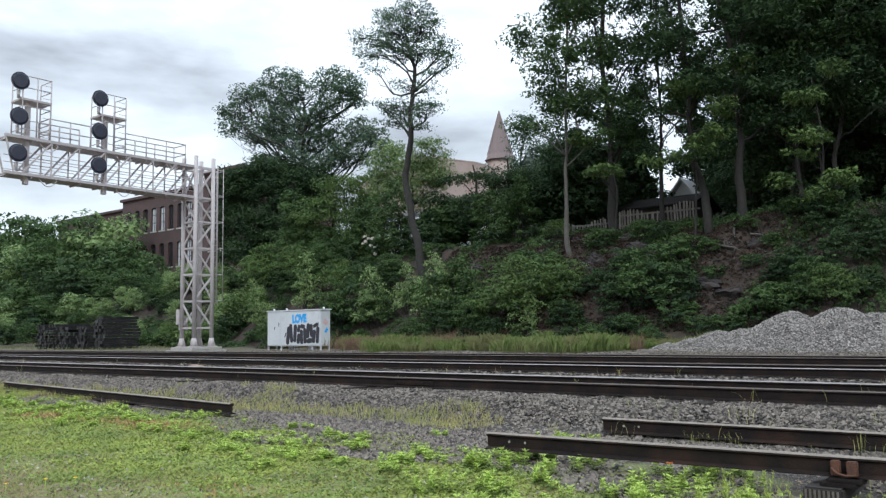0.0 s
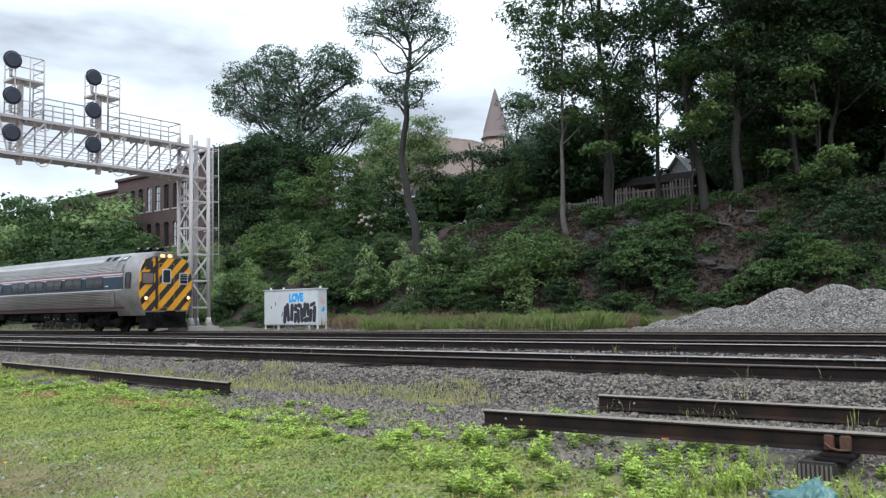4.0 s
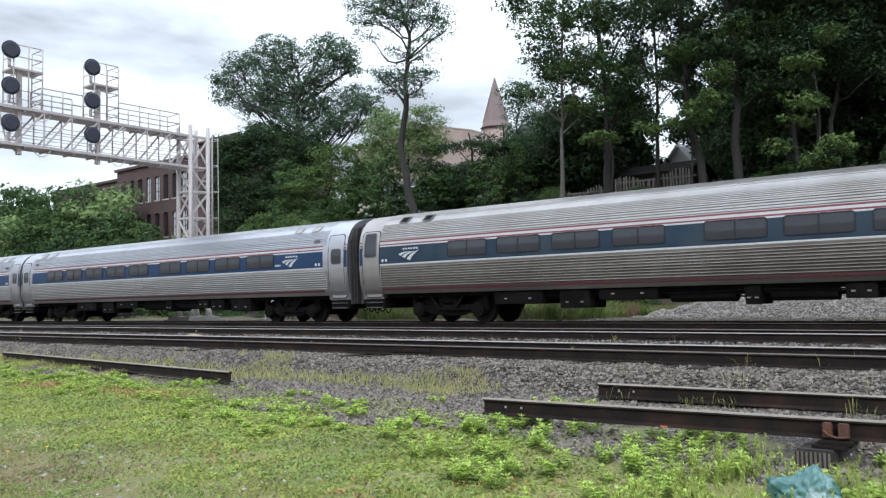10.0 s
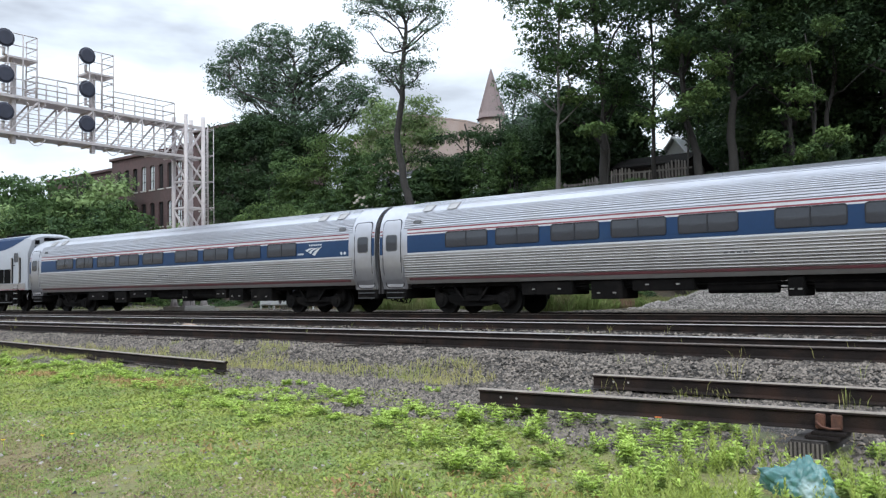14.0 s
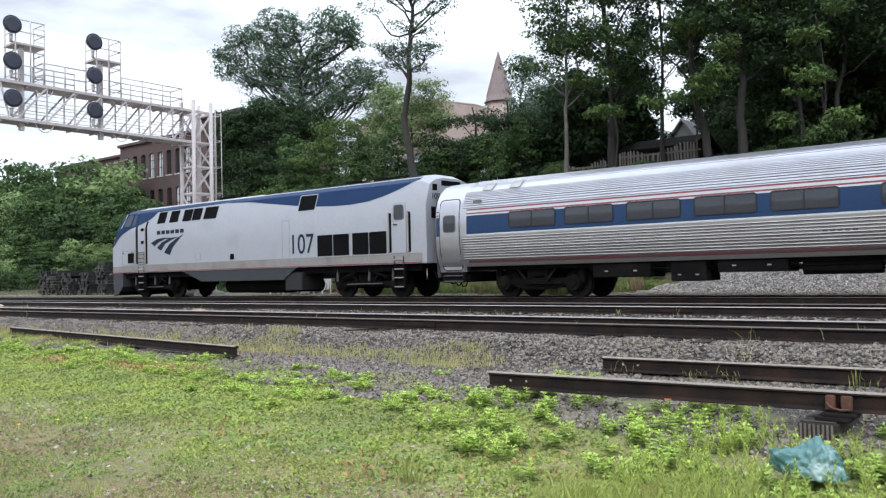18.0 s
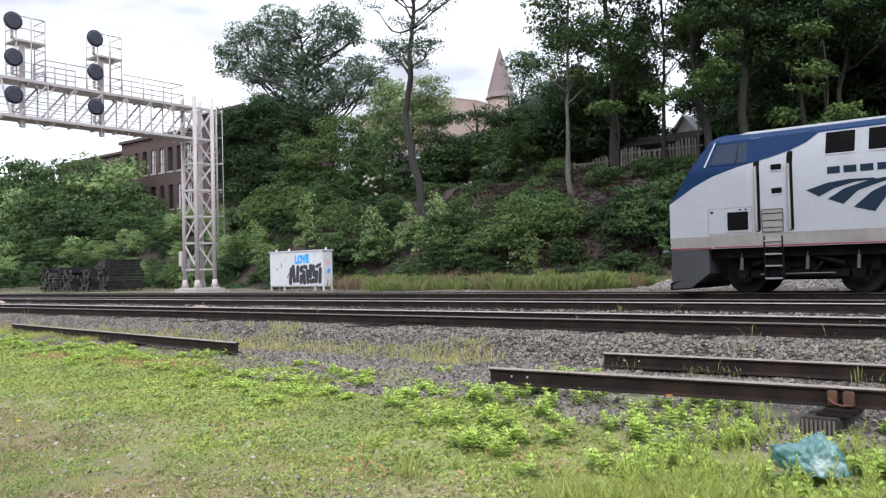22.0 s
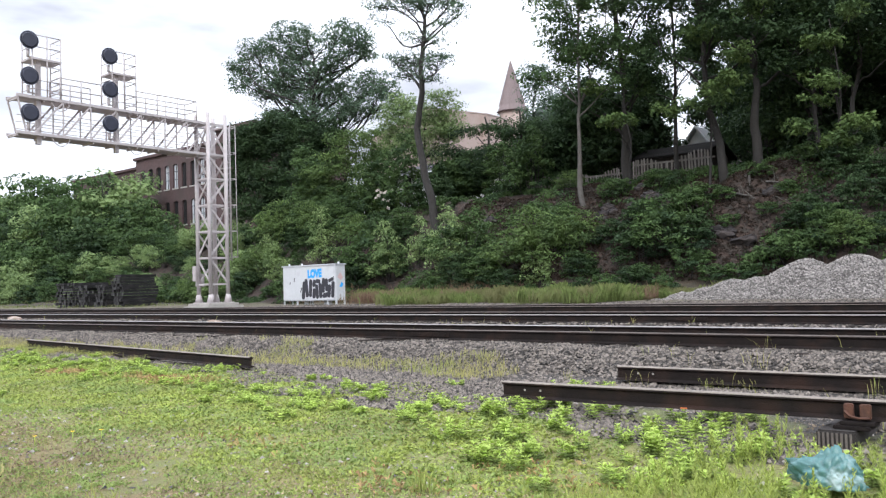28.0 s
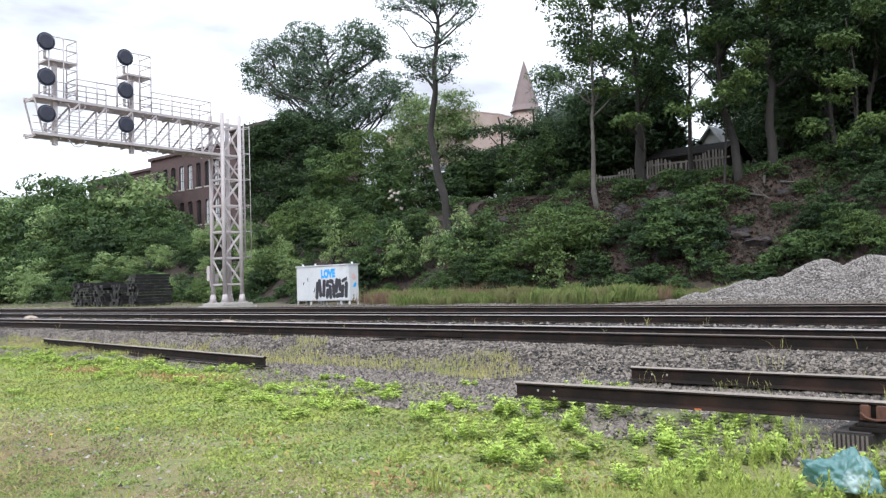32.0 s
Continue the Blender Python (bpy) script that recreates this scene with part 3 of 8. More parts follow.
def ring(bm, profile, outer, inner, out, depth=0.03, side=-1):
    """A frame between two outlines of equal count."""
    n = len(outer)
    rows = []
    for poly, o in ((outer, out - depth), (outer, out), (inner, out), (inner, out - depth)):
        rows.append([bm.verts.new((x, side * (side_at(profile, z) + o), z)) for x, z in poly])
    fs = []
    for a, b in zip(rows, rows[1:]):
        for k in range(n):
            fs.append(bm.faces.new((a[k], a[(k + 1) % n], b[(k + 1) % n], b[k])))
    bmesh.ops.recalc_face_normals(bm, faces=fs)


def strip(bm, profile, x0, x1, z0, z1, out, side=-1, n=3):
    """A band along the side between two heights, following its curve."""
    zs = sorted({z0, z1, *[z for z, _ in profile if z0 < z < z1]})
    n = len(zs) - 1
    a = [bm.verts.new((x0, side * (side_at(profile, z) + out), z)) for z in zs]
    b = [bm.verts.new((x1, side * (side_at(profile, z) + out), z)) for z in zs]
    fs = [bm.faces.new((a[k], b[k], b[k + 1], a[k + 1])) for k in range(n)]
    if side > 0:
        bmesh.ops.reverse_faces(bm, faces=fs)


def coach_outline():
    """Body section with flutes under the windows and along the roof, as (y, z)."""
    zs = [(1.03, 0), (1.24, 0)]
    for k in range(9):
        z = 1.255 + k * 0.082
        zs += [(z, 0.0), (z + 0.008, 0.020), (z + 0.024, 0.030), (z + 0.042, 0.022), (z + 0.052, 0.0)]
    zs += [(2.02, 0), (2.5, 0), (2.9, 0)]
    for k in range(10):
        z = 2.93 + k * 0.083 - 0.0028 * k * k
        zs += [(z, 0.0), (z + 0.007, 0.016), (z + 0.022, 0.024), (z + 0.036, 0.018), (z + 0.044, 0.0)]
    for z in (3.655, 3.705, 3.752, 3.795, 3.834, 3.868, 3.898):
        zs += [(z, 0.0), (z + 0.010, 0.0), (z + 0.013, 0.012), (z + 0.024, 0.012), (z + 0.027, 0.0)]
    zs += [(3.93, 0)]
    near = [(-(side_at(COACH_SIDE, z) + d), z) for z, d in zs]
    return near + [(0, 3.95)] + [(-y, z) for y, z in near[::-1]]


def loft(bm, sections, cap0=True, cap1=True):
    rows = [[bm.verts.new(p) for p in s] for s in sections]
    n = len(rows[0])
    fs = []
    for a, b in zip(rows, rows[1:]):
        for k in range(n):
            fs.append(bm.faces.new((a[k], a[(k + 1) % n], b[(k + 1) % n], b[k])))
    if cap0:
        fs.append(bm.faces.new(rows[0][::-1]))
    if cap1:
        fs.append(bm.faces.new(rows[-1]))
    bmesh.ops.recalc_face_normals(bm, faces=fs)


def wheelset_mesh(r):
    bm = bmesh.new()
    for s in (-1, 1):
        y = s * 0.74
        tube(bm, (0, y - 0.065, 0), (0, y + 0.065, 0), r, n=28)
        tube(bm, (0, y - s * 0.04, 0), (0, y - s * 0.075, 0), r + 0.03, n=28)
        tube(bm, (0, y + s * 0.05, 0), (0, y + s * 0.085, 0), r * 0.78, r * 0.55, n=20)
        tube(bm, (0, y + s * 0.07, 0), (0, y + s * 0.16, 0), 0.12, n=12)
    tube(bm, (0, -0.7, 0), (0, 0.7, 0), 0.085, n=10)
    me = bpy.data.meshes.new("wheelset")
    bm.to_mesh(me)
    bm.free()
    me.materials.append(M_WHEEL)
    return me


WHEEL_COACH, WHEEL_LOCO = wheelset_mesh(0.455), wheelset_mesh(0.508)
WHEELS = []


def bogie(parent, x, base, r, wheel_me, heavy=False):
    """A truck frame with side beams, springs and brackets, and its two wheelsets."""
    bm = bmesh.new()
    for s in (-1, 1):
        y = s * 1.02
        box(bm, x - base / 2 - 0.28, y - 0.08, 0.40, x + base / 2 + 0.28, y + 0.08, 0.62, bevel=0.03)
        for ax in (-base / 2, base / 2):
            box(bm, x + ax - 0.21, y - 0.13, 0.26, x + ax + 0.21, y + 0.13, 0.68, bevel=0.05)
            tube(bm, (x + ax, y + s * 0.12, r), (x + ax, y + s * 0.20, r), 0.13, n=12)
        for dx in (-0.32, 0.32):
            tube(bm, (x + dx, y, 0.60), (x + dx, y, 0.98), 0.12, n=10)
        if not heavy:
            for ax in (-base / 2, base / 2):
                tube(bm, (x + ax, y + s * 0.02, r), (x + ax, y + s * 0.17, r), 0.27, 0.24, n=18)
            loft(bm, [[(x - 1.0, yy, 0.40), (x - 0.55, yy, 0.26), (x + 0.55, yy, 0.26), (x + 1.0, yy, 0.40), (x + 0.62, yy, 0.52), (x - 0.62, yy, 0.52)] for yy in (y - 0.06, y + 0.10)])
            box(bm, x - 0.42, y - 0.10, 0.66, x + 0.42, y + 0.15, 0.96, bevel=0.04)
            for dx in (-1.62, 1.40):
                box(bm, x + dx, y - 0.06, 0.42, x + dx + 0.22, y + 0.12, 0.92, bevel=0.03)
        bar(bm, (x - 0.75, y + s * 0.16, 0.98), (x - 0.30, y + s * 0.16, 0.44), 0.07)
        bar(bm, (x + 0.75, y + s * 0.16, 0.98), (x + 0.30, y + s * 0.16, 0.44), 0.07)
        bar(bm, (x - 0.35, y + s * 0.16, 0.46), (x + 0.9, y + s * 0.16, 0.46), 0.05)
        if heavy:
            box(bm, x - 0.7, y - 0.05, 0.62, x + 0.7, y + 0.17, 0.90, bevel=0.06)
            tube(bm, (x - 1.1, y + s * 0.2, 0.75), (x - 0.4, y + s * 0.2, 0.95), 0.05, n=8)
            tube(bm, (x + 1.1, y + s * 0.2, 0.75), (x + 0.4, y + s * 0.2, 0.95), 0.05, n=8)
            for dx in (-1.75, 1.65):
                box(bm, x + dx, y - 0.05, 0.55, x + dx + 0.22, y + 0.15, 1.0, bevel=0.03)
    box(bm, x - 0.35, -0.95, 0.55, x + 0.35, 0.95, 0.95, bevel=0.03)
    # dark core added to close the view through the truck
    box(bm, x - base / 2 - 0.1, -0.55, 0.34, x + base / 2 + 0.1, 0.55, 1.0, bevel=0.04)
    if heavy:
        for s in (-1, 1):
            box(bm, x - base / 2 - 0.35, s * 0.98 - 0.05, 0.66, x + base / 2 + 0.35, s * 0.98 + 0.05, 1.08, bevel=0.03)
        for dx in (-1.38, 0.25, 1.42):
            rod = bmesh.new()
            tube(rod, (x + dx, -1.26, 0.62), (x + dx + 0.03, -1.26, 1.06), 0.045, n=8)
            part("damper", rod, M_FRAME, parent)
        rod = bmesh.new()
        tube(rod, (x - 0.9, -1.24, 0.50), (x + 0.9, -1.24, 0.52), 0.022, n=6)
        part("link_rod", rod, M_FRAME, parent)
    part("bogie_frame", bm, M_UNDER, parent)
    for ax in (-base / 2, base / 2):
        ob = part_of("wheelset", wheel_me, parent)
        ob.location = (x + ax, 0, r)
        WHEELS.append((ob, r))


SWEEPS = (((0, 88, 68, 111, 128, 119, 203, 119, 213, 113), (40, 63, 88, 90, 148, 108, 180, 111, 213, 113)),
          ((65, 53, 118, 88, 188, 111, 240, 119, 290, 121), (113, 33, 158, 78, 228, 103, 262, 113, 293, 118)),
          ((143, 21, 198, 73, 268, 108, 310, 124, 353, 140), (205, 3, 238, 53, 288, 93, 320, 116, 353, 138)))


def emblem(bm, profile, x0, z0, w, h, out):
    """Three curved sweeps that fan out downwards."""
    for top, low in SWEEPS:
        rows = []
        for pts in (top, low):
            xz = [(x0 + w * pts[i] / 353, z0 + h * (pts[i + 1] - 0.05 * pts[i] * 0.4) / 133) for i in range(0, 10, 2)]
            fine = []
            for k in range(4):
                for f in (0, 0.5):
                    fine.append((xz[k][0] + (xz[k + 1][0] - xz[k][0]) * f, xz[k][1] + (xz[k + 1][1] - xz[k][1]) * f))
            rows.append(fine + [xz[-1]])
        va, vb = [[bm.verts.new((x, -(side_at(profile, z) + out), z)) for x, z in r] for r in rows]
        for k in range(len(va) - 1):
            bm.faces.new((vb[k], vb[k + 1], va[k + 1], va[k]))


def bars_row(top, mat, profile, x0, x1, z0, z1, out, count, gap=0.35):
    """A row of upright bars in place of lettering, each a part."""
    w = (x1 - x0) / count
    for k in range(count):
        bm = bmesh.new()
        a = x0 + k * w
        patch(bm, profile, [(a, z0), (a + w * (1 - gap), z0), (a + w * (1 - gap), z1), (a, z1)], out, 0.004)
        part("letter_bar", bm, mat, top)


def coach(name, label, windows, cab=False, steel=None, logo_at=None, number_at=None, band=(-11.42, 11.42)):
    steel = steel or M_STEEL
    top = tagged(new(name), label, "railway coach", "vehicles of the train")
    prof = COACH_SIDE
    x0, x1 = -12.7, 12.7
    bm = bmesh.new()
    out = coach_outline()
    plain = [(-(side_at(prof, 1.03 + 2.92 * k / 24)), 1.03 + 2.92 * k / 24) for k in range(24)]
    if cab:
        extrude_x(bm, out, x0 + 1.0, 10.75)
    else:
        extrude_x(bm, out, x0 + 1.12, x1 - 1.12)
    bmesh.ops.recalc_face_normals(bm, faces=bm.faces)
    # below the windows: grime on the cab car, painted ground reflection on coaches
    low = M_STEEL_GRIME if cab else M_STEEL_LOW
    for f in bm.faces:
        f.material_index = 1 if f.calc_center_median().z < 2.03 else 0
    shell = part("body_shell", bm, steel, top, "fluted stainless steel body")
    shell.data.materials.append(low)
    # smooth ends with the doorways
    for s, a, b in ((-1, x0, x0 + (1.0 if cab else 1.12)), (1, x1 - 1.12, x1)):
        if cab and s > 0:
            continue
        bm = bmesh.new()
        low = 0.86
        prof_end = [(-1.40, low)] + plain + [(0, 3.95)] + [(-y, z) for y, z in plain[::-1]] + [(1.40, low)]
        extrude_x(bm, prof_end, a, b)
        bmesh.ops.recalc_face_normals(bm, faces=bm.faces)
        part("vestibule", bm, steel, top, "smooth stainless steel end with the doorway")
        d0, d1 = (x0 + 0.17, x0 + 0.97) if s < 0 else (x1 - 0.97, x1 - 0.17)
        # surround darkened to draw the shadow line of the recessed door
        bm = bmesh.new()
        ring(bm, prof, rrect(d0 - 0.025, 0.90, d1 + 0.025, 3.285, 0.14), rrect(d0 + 0.005, 0.93, d1 - 0.005, 3.255, 0.12), 0.012, 0.03)
        part("door_frame", bm, M_DARK_EDGE, top)
        bm = bmesh.new()
        patch(bm, prof, rrect(d0, 1.20, d1, 3.26, 0.12), 0.008)
        door = part("door", bm, steel, top, "steel side door with a rounded window")
        bm = bmesh.new()
        patch(bm, prof, [(d0, 0.90), (d1, 0.90), (d1, 1.18), (d0, 1.18)], 0.008)
        part("step_trap", bm, steel, door)
        wide = cab and s < 0
        w0, w1, v0, v1 = (d0 + 0.12, d0 + 0.64, 2.36, 3.18) if wide else (d0 + 0.17, d1 - 0.17, 2.20, 2.72)
        bm = bmesh.new()
        ring(bm, prof, rrect(w0 - 0.03, v0 - 0.03, w1 + 0.03, v1 + 0.03, 0.10), rrect(w0, v0, w1, v1, 0.08), 0.02, 0.03)
        part("window_frame", bm, M_FRAME, door)
        bm = bmesh.new()
        patch(bm, prof, rrect(w0, v0, w1, v1, 0.08), 0.013)
        part("pane", bm, M_GLASS, door)
        for hx in (d0 - 0.09, d1 + 0.08):
            bm = bmesh.new()
            tube(bm, (hx, -1.60, 1.35), (hx, -1.64, 1.95), 0.014, n=6)
            part("grab_rail", bm, M_STEEL, top)
        bm = bmesh.new()
        e = (x0 + 0.02, x0 + 0.15) if s < 0 else (x1 - 0.15, x1 - 0.02)
        strip(bm, prof, e[0], e[1], 2.06, 2.69, 0.006)
        part("blue_patch", bm, M_BLUE, top)
        for za, zb in ((2.735, 2.775), (2.855, 2.90)):
            bm = bmesh.new()
            strip(bm, prof, e[0], e[1], za, zb, 0.006)
            part("red_patch", bm, M_RED, top)
        # folded rubber passage to the next vehicle
        bm = bmesh.new()
        ex = x0 if s < 0 else x1
        for k in range(3):
            a1 = ex + s * 0.075 * k
            extrude_x(bm, [(-1.42 + 0.07 * k, 0.7), (-1.46 + 0.07 * k, 3.0), (-1.2, 3.5), (-0.6, 3.72), (0.6, 3.72), (1.2, 3.5), (1.46, 3.0), (1.42, 0.7)], min(a1, a1 + s * 0.075), max(a1, a1 + s * 0.075))
        bmesh.ops.recalc_face_normals(bm, faces=bm.faces)
        part("diaphragm", bm, M_RUBBER, top, "dark folded rubber passage")
        bm = bmesh.new()
        box(bm, min(ex - s * 0.08, ex - s * 1.05), -1.40, 0.52, max(ex - s * 0.08, ex - s * 1.05), 1.40, 0.89, bevel=0.02)
        well = part("step_well", bm, M_UNDER, top)
        for z in (0.56, 0.74):
            bm = bmesh.new()
            box(bm, min(ex - s * 0.2, ex - s * 0.95), -1.46, z - 0.015, max(ex - s * 0.2, ex - s * 0.95), -1.38, z + 0.015)
            part("step", bm, M_FRAME, well)
        bm = bmesh.new()
        box(bm, min(ex - s * 0.9, ex + s * 0.22), -0.18, 0.72, max(ex - s * 0.9, ex + s * 0.22), 0.18, 1.0, bevel=0.03)
        part("coupler", bm, M_UNDER, top)
        for k in range(4):
            bm = bmesh.new()
            y = -1.0 + 0.32 * k
            pts = [(ex - s * 0.25 + s * 0.55 * t, y, 0.86 - (0.36 + 0.06 * k) * math.sin(math.pi * t)) for t in (0, 0.2, 0.4, 0.6, 0.8, 1.0)]
            limb(bm, pts, 0.024, 0.024, 6)
            part("brake_hose", bm, M_UNDER, top)
    # colour bands
    b0, b1 = band
    for nm, z0, z1, mat, o in (("blue_band", 2.085, 2.685, M_BLUE_OLD if cab else M_BLUE, 0.004), ("white_line", 2.035, 2.08, M_WHITE, 0.005), ("white_line", 2.69, 2.73, M_WHITE, 0.004), ("red_line", 2.734, 2.775, M_RED, 0.004),
                               ("white_line", 2.78, 2.85, M_WHITE, 0.004), ("red_line", 2.855, 2.90, M_RED, 0.004), ("red_line", 1.15, 1.235, M_RED_DULL, 0.003)):
        bm = bmesh.new()
        strip(bm, prof, b0, b1, z0, z1, o)
        strip(bm, prof, b0, b1, z0, z1, o, 1)
        part(nm, bm, mat, top)
    # windows in pairs of panes
    for a, b in windows:
        bm = bmesh.new()
        ring(bm, prof, rrect(a - 0.03, 2.205, b + 0.03, 2.725, 0.08), rrect(a, 2.235, b, 2.695, 0.06), 0.022, 0.03)
        m = (a + b) / 2
        patch(bm, prof, [(m - 0.02, 2.235), (m + 0.02, 2.235), (m + 0.02, 2.695), (m - 0.02, 2.695)], 0.02)
        win = part("window_frame", bm, M_DARK_EDGE, top)
        for c, d in ((a, m - 0.02), (m + 0.02, b)):
            bm = bmesh.new()
            patch(bm, prof, rrect(c, 2.235, d, 2.695, 0.05), 0.012)
            part("pane", bm, M_GLASS, win)
    # emblem and bars in place of lettering
    if logo_at is not None:
        bm = bmesh.new()
        emblem(bm, prof, logo_at, 2.17, 0.92, 0.34, 0.008)
        part("emblem", bm, M_WHITE, top, "white emblem of three swept wedges")
        bars_row(top, M_WHITE, prof, logo_at + 0.2, logo_at + 0.92, 2.545, 2.60, 0.008, 6)
    if number_at is not None:
        bars_row(top, M_WHITE, prof, number_at, number_at + 0.34, 2.22, 2.29, 0.008, 5)
        bars_row(top, M_FRAME, prof, -0.6, 0.25, 1.60, 1.70, 0.016, 5)
    # roof hatches, vents
    for hx in ((-10.95, -9.9, 9.55, 10.55) if not cab else (-11.0, -9.95, 9.36, 10.0)):
        bm = bmesh.new()
        ring(bm, prof, rrect(hx, 3.50, hx + 0.40, 3.735, 0.03), rrect(hx + 0.045, 3.53, hx + 0.355, 3.705, 0.02), 0.05, 0.08)
        hatch = part("roof_vent", bm, M_FRAME if cab else M_STEEL_OLD, top)
        bm = bmesh.new()
        patch(bm, prof, rrect(hx + 0.045, 3.53, hx + 0.355, 3.705, 0.02), 0.035)
        grille = part("vent_grille", bm, M_GRILLE if cab else M_STEEL_LOW, hatch)
        for k in range(4 if cab else 0):
            z = 3.555 + k * 0.042
            bm = bmesh.new()
            bar(bm, (hx + 0.045, -(side_at(prof, z) + 0.04), z), (hx + 0.355, -(side_at(prof, z) + 0.04), z), 0.012, 0.010)
            part("slat", bm, M_SOOT, grille)
    if not cab:
        bm = bmesh.new()
        patch(bm, prof, rrect(10.90, 3.02, 11.24, 3.14, 0.05), 0.03)
        part("marker_light", bm, M_FRAME, top)
        bm = bmesh.new()
        patch(bm, prof, rrect(-11.18, 3.08, -10.84, 3.19, 0.05), 0.03)
        part("marker_light", bm, M_FRAME, top)
    for dx in (11.0, 11.17) if not cab else (-11.62, -11.45):
        bm = bmesh.new()
        patch(bm, prof, rrect(dx, 2.15, dx + 0.11, 2.26, 0.05), 0.007)
        part("round_sign", bm, M_WHITE, top)
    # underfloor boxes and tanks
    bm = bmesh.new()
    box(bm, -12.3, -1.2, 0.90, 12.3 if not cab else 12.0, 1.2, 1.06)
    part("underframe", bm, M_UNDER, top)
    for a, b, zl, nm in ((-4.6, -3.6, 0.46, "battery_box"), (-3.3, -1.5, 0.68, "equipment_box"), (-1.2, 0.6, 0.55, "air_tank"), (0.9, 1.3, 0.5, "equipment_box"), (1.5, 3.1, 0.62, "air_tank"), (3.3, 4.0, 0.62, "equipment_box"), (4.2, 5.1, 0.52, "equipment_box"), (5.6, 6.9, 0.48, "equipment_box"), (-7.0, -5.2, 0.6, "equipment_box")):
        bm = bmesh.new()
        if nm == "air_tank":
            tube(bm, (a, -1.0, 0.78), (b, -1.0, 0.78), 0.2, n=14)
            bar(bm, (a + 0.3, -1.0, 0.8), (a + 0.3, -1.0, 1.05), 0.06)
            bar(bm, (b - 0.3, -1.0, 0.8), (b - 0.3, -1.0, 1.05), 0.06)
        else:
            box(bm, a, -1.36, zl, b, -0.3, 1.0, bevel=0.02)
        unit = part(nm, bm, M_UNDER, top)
        if nm != "air_tank":
            for f in (0.25, 0.75):
                bm = bmesh.new()
                box(bm, a + (b - a) * f - 0.05, -1.39, zl + 0.16, a + (b - a) * f + 0.05, -1.358, zl + 0.20, bevel=0.006)
                part("latch", bm, M_STEEL_OLD, unit)
    bm = bmesh.new()
    for k in range(9):
        bar(bm, (-6 + k * 1.5, -0.7, 0.78), (-5.0 + k * 1.5, -0.7, 0.86), 0.06)
    part("brake_rigging", bm, M_UNDER, top)
    bm = bmesh.new()
    for z, y in ((0.86, -1.22), (0.80, -1.16), (0.74, -1.05)):
        limb(bm, [(-7.2 + 1.6 * k, y, z + 0.03 * math.sin(k * 2.3 + z * 9)) for k in range(10)], 0.025, 0.025, 6)
    part("air_pipes", bm, M_UNDER, top)
    for x in (-9.05, 9.05):
        bogie(top, x, 2.52, 0.455, WHEEL_COACH)
    return top


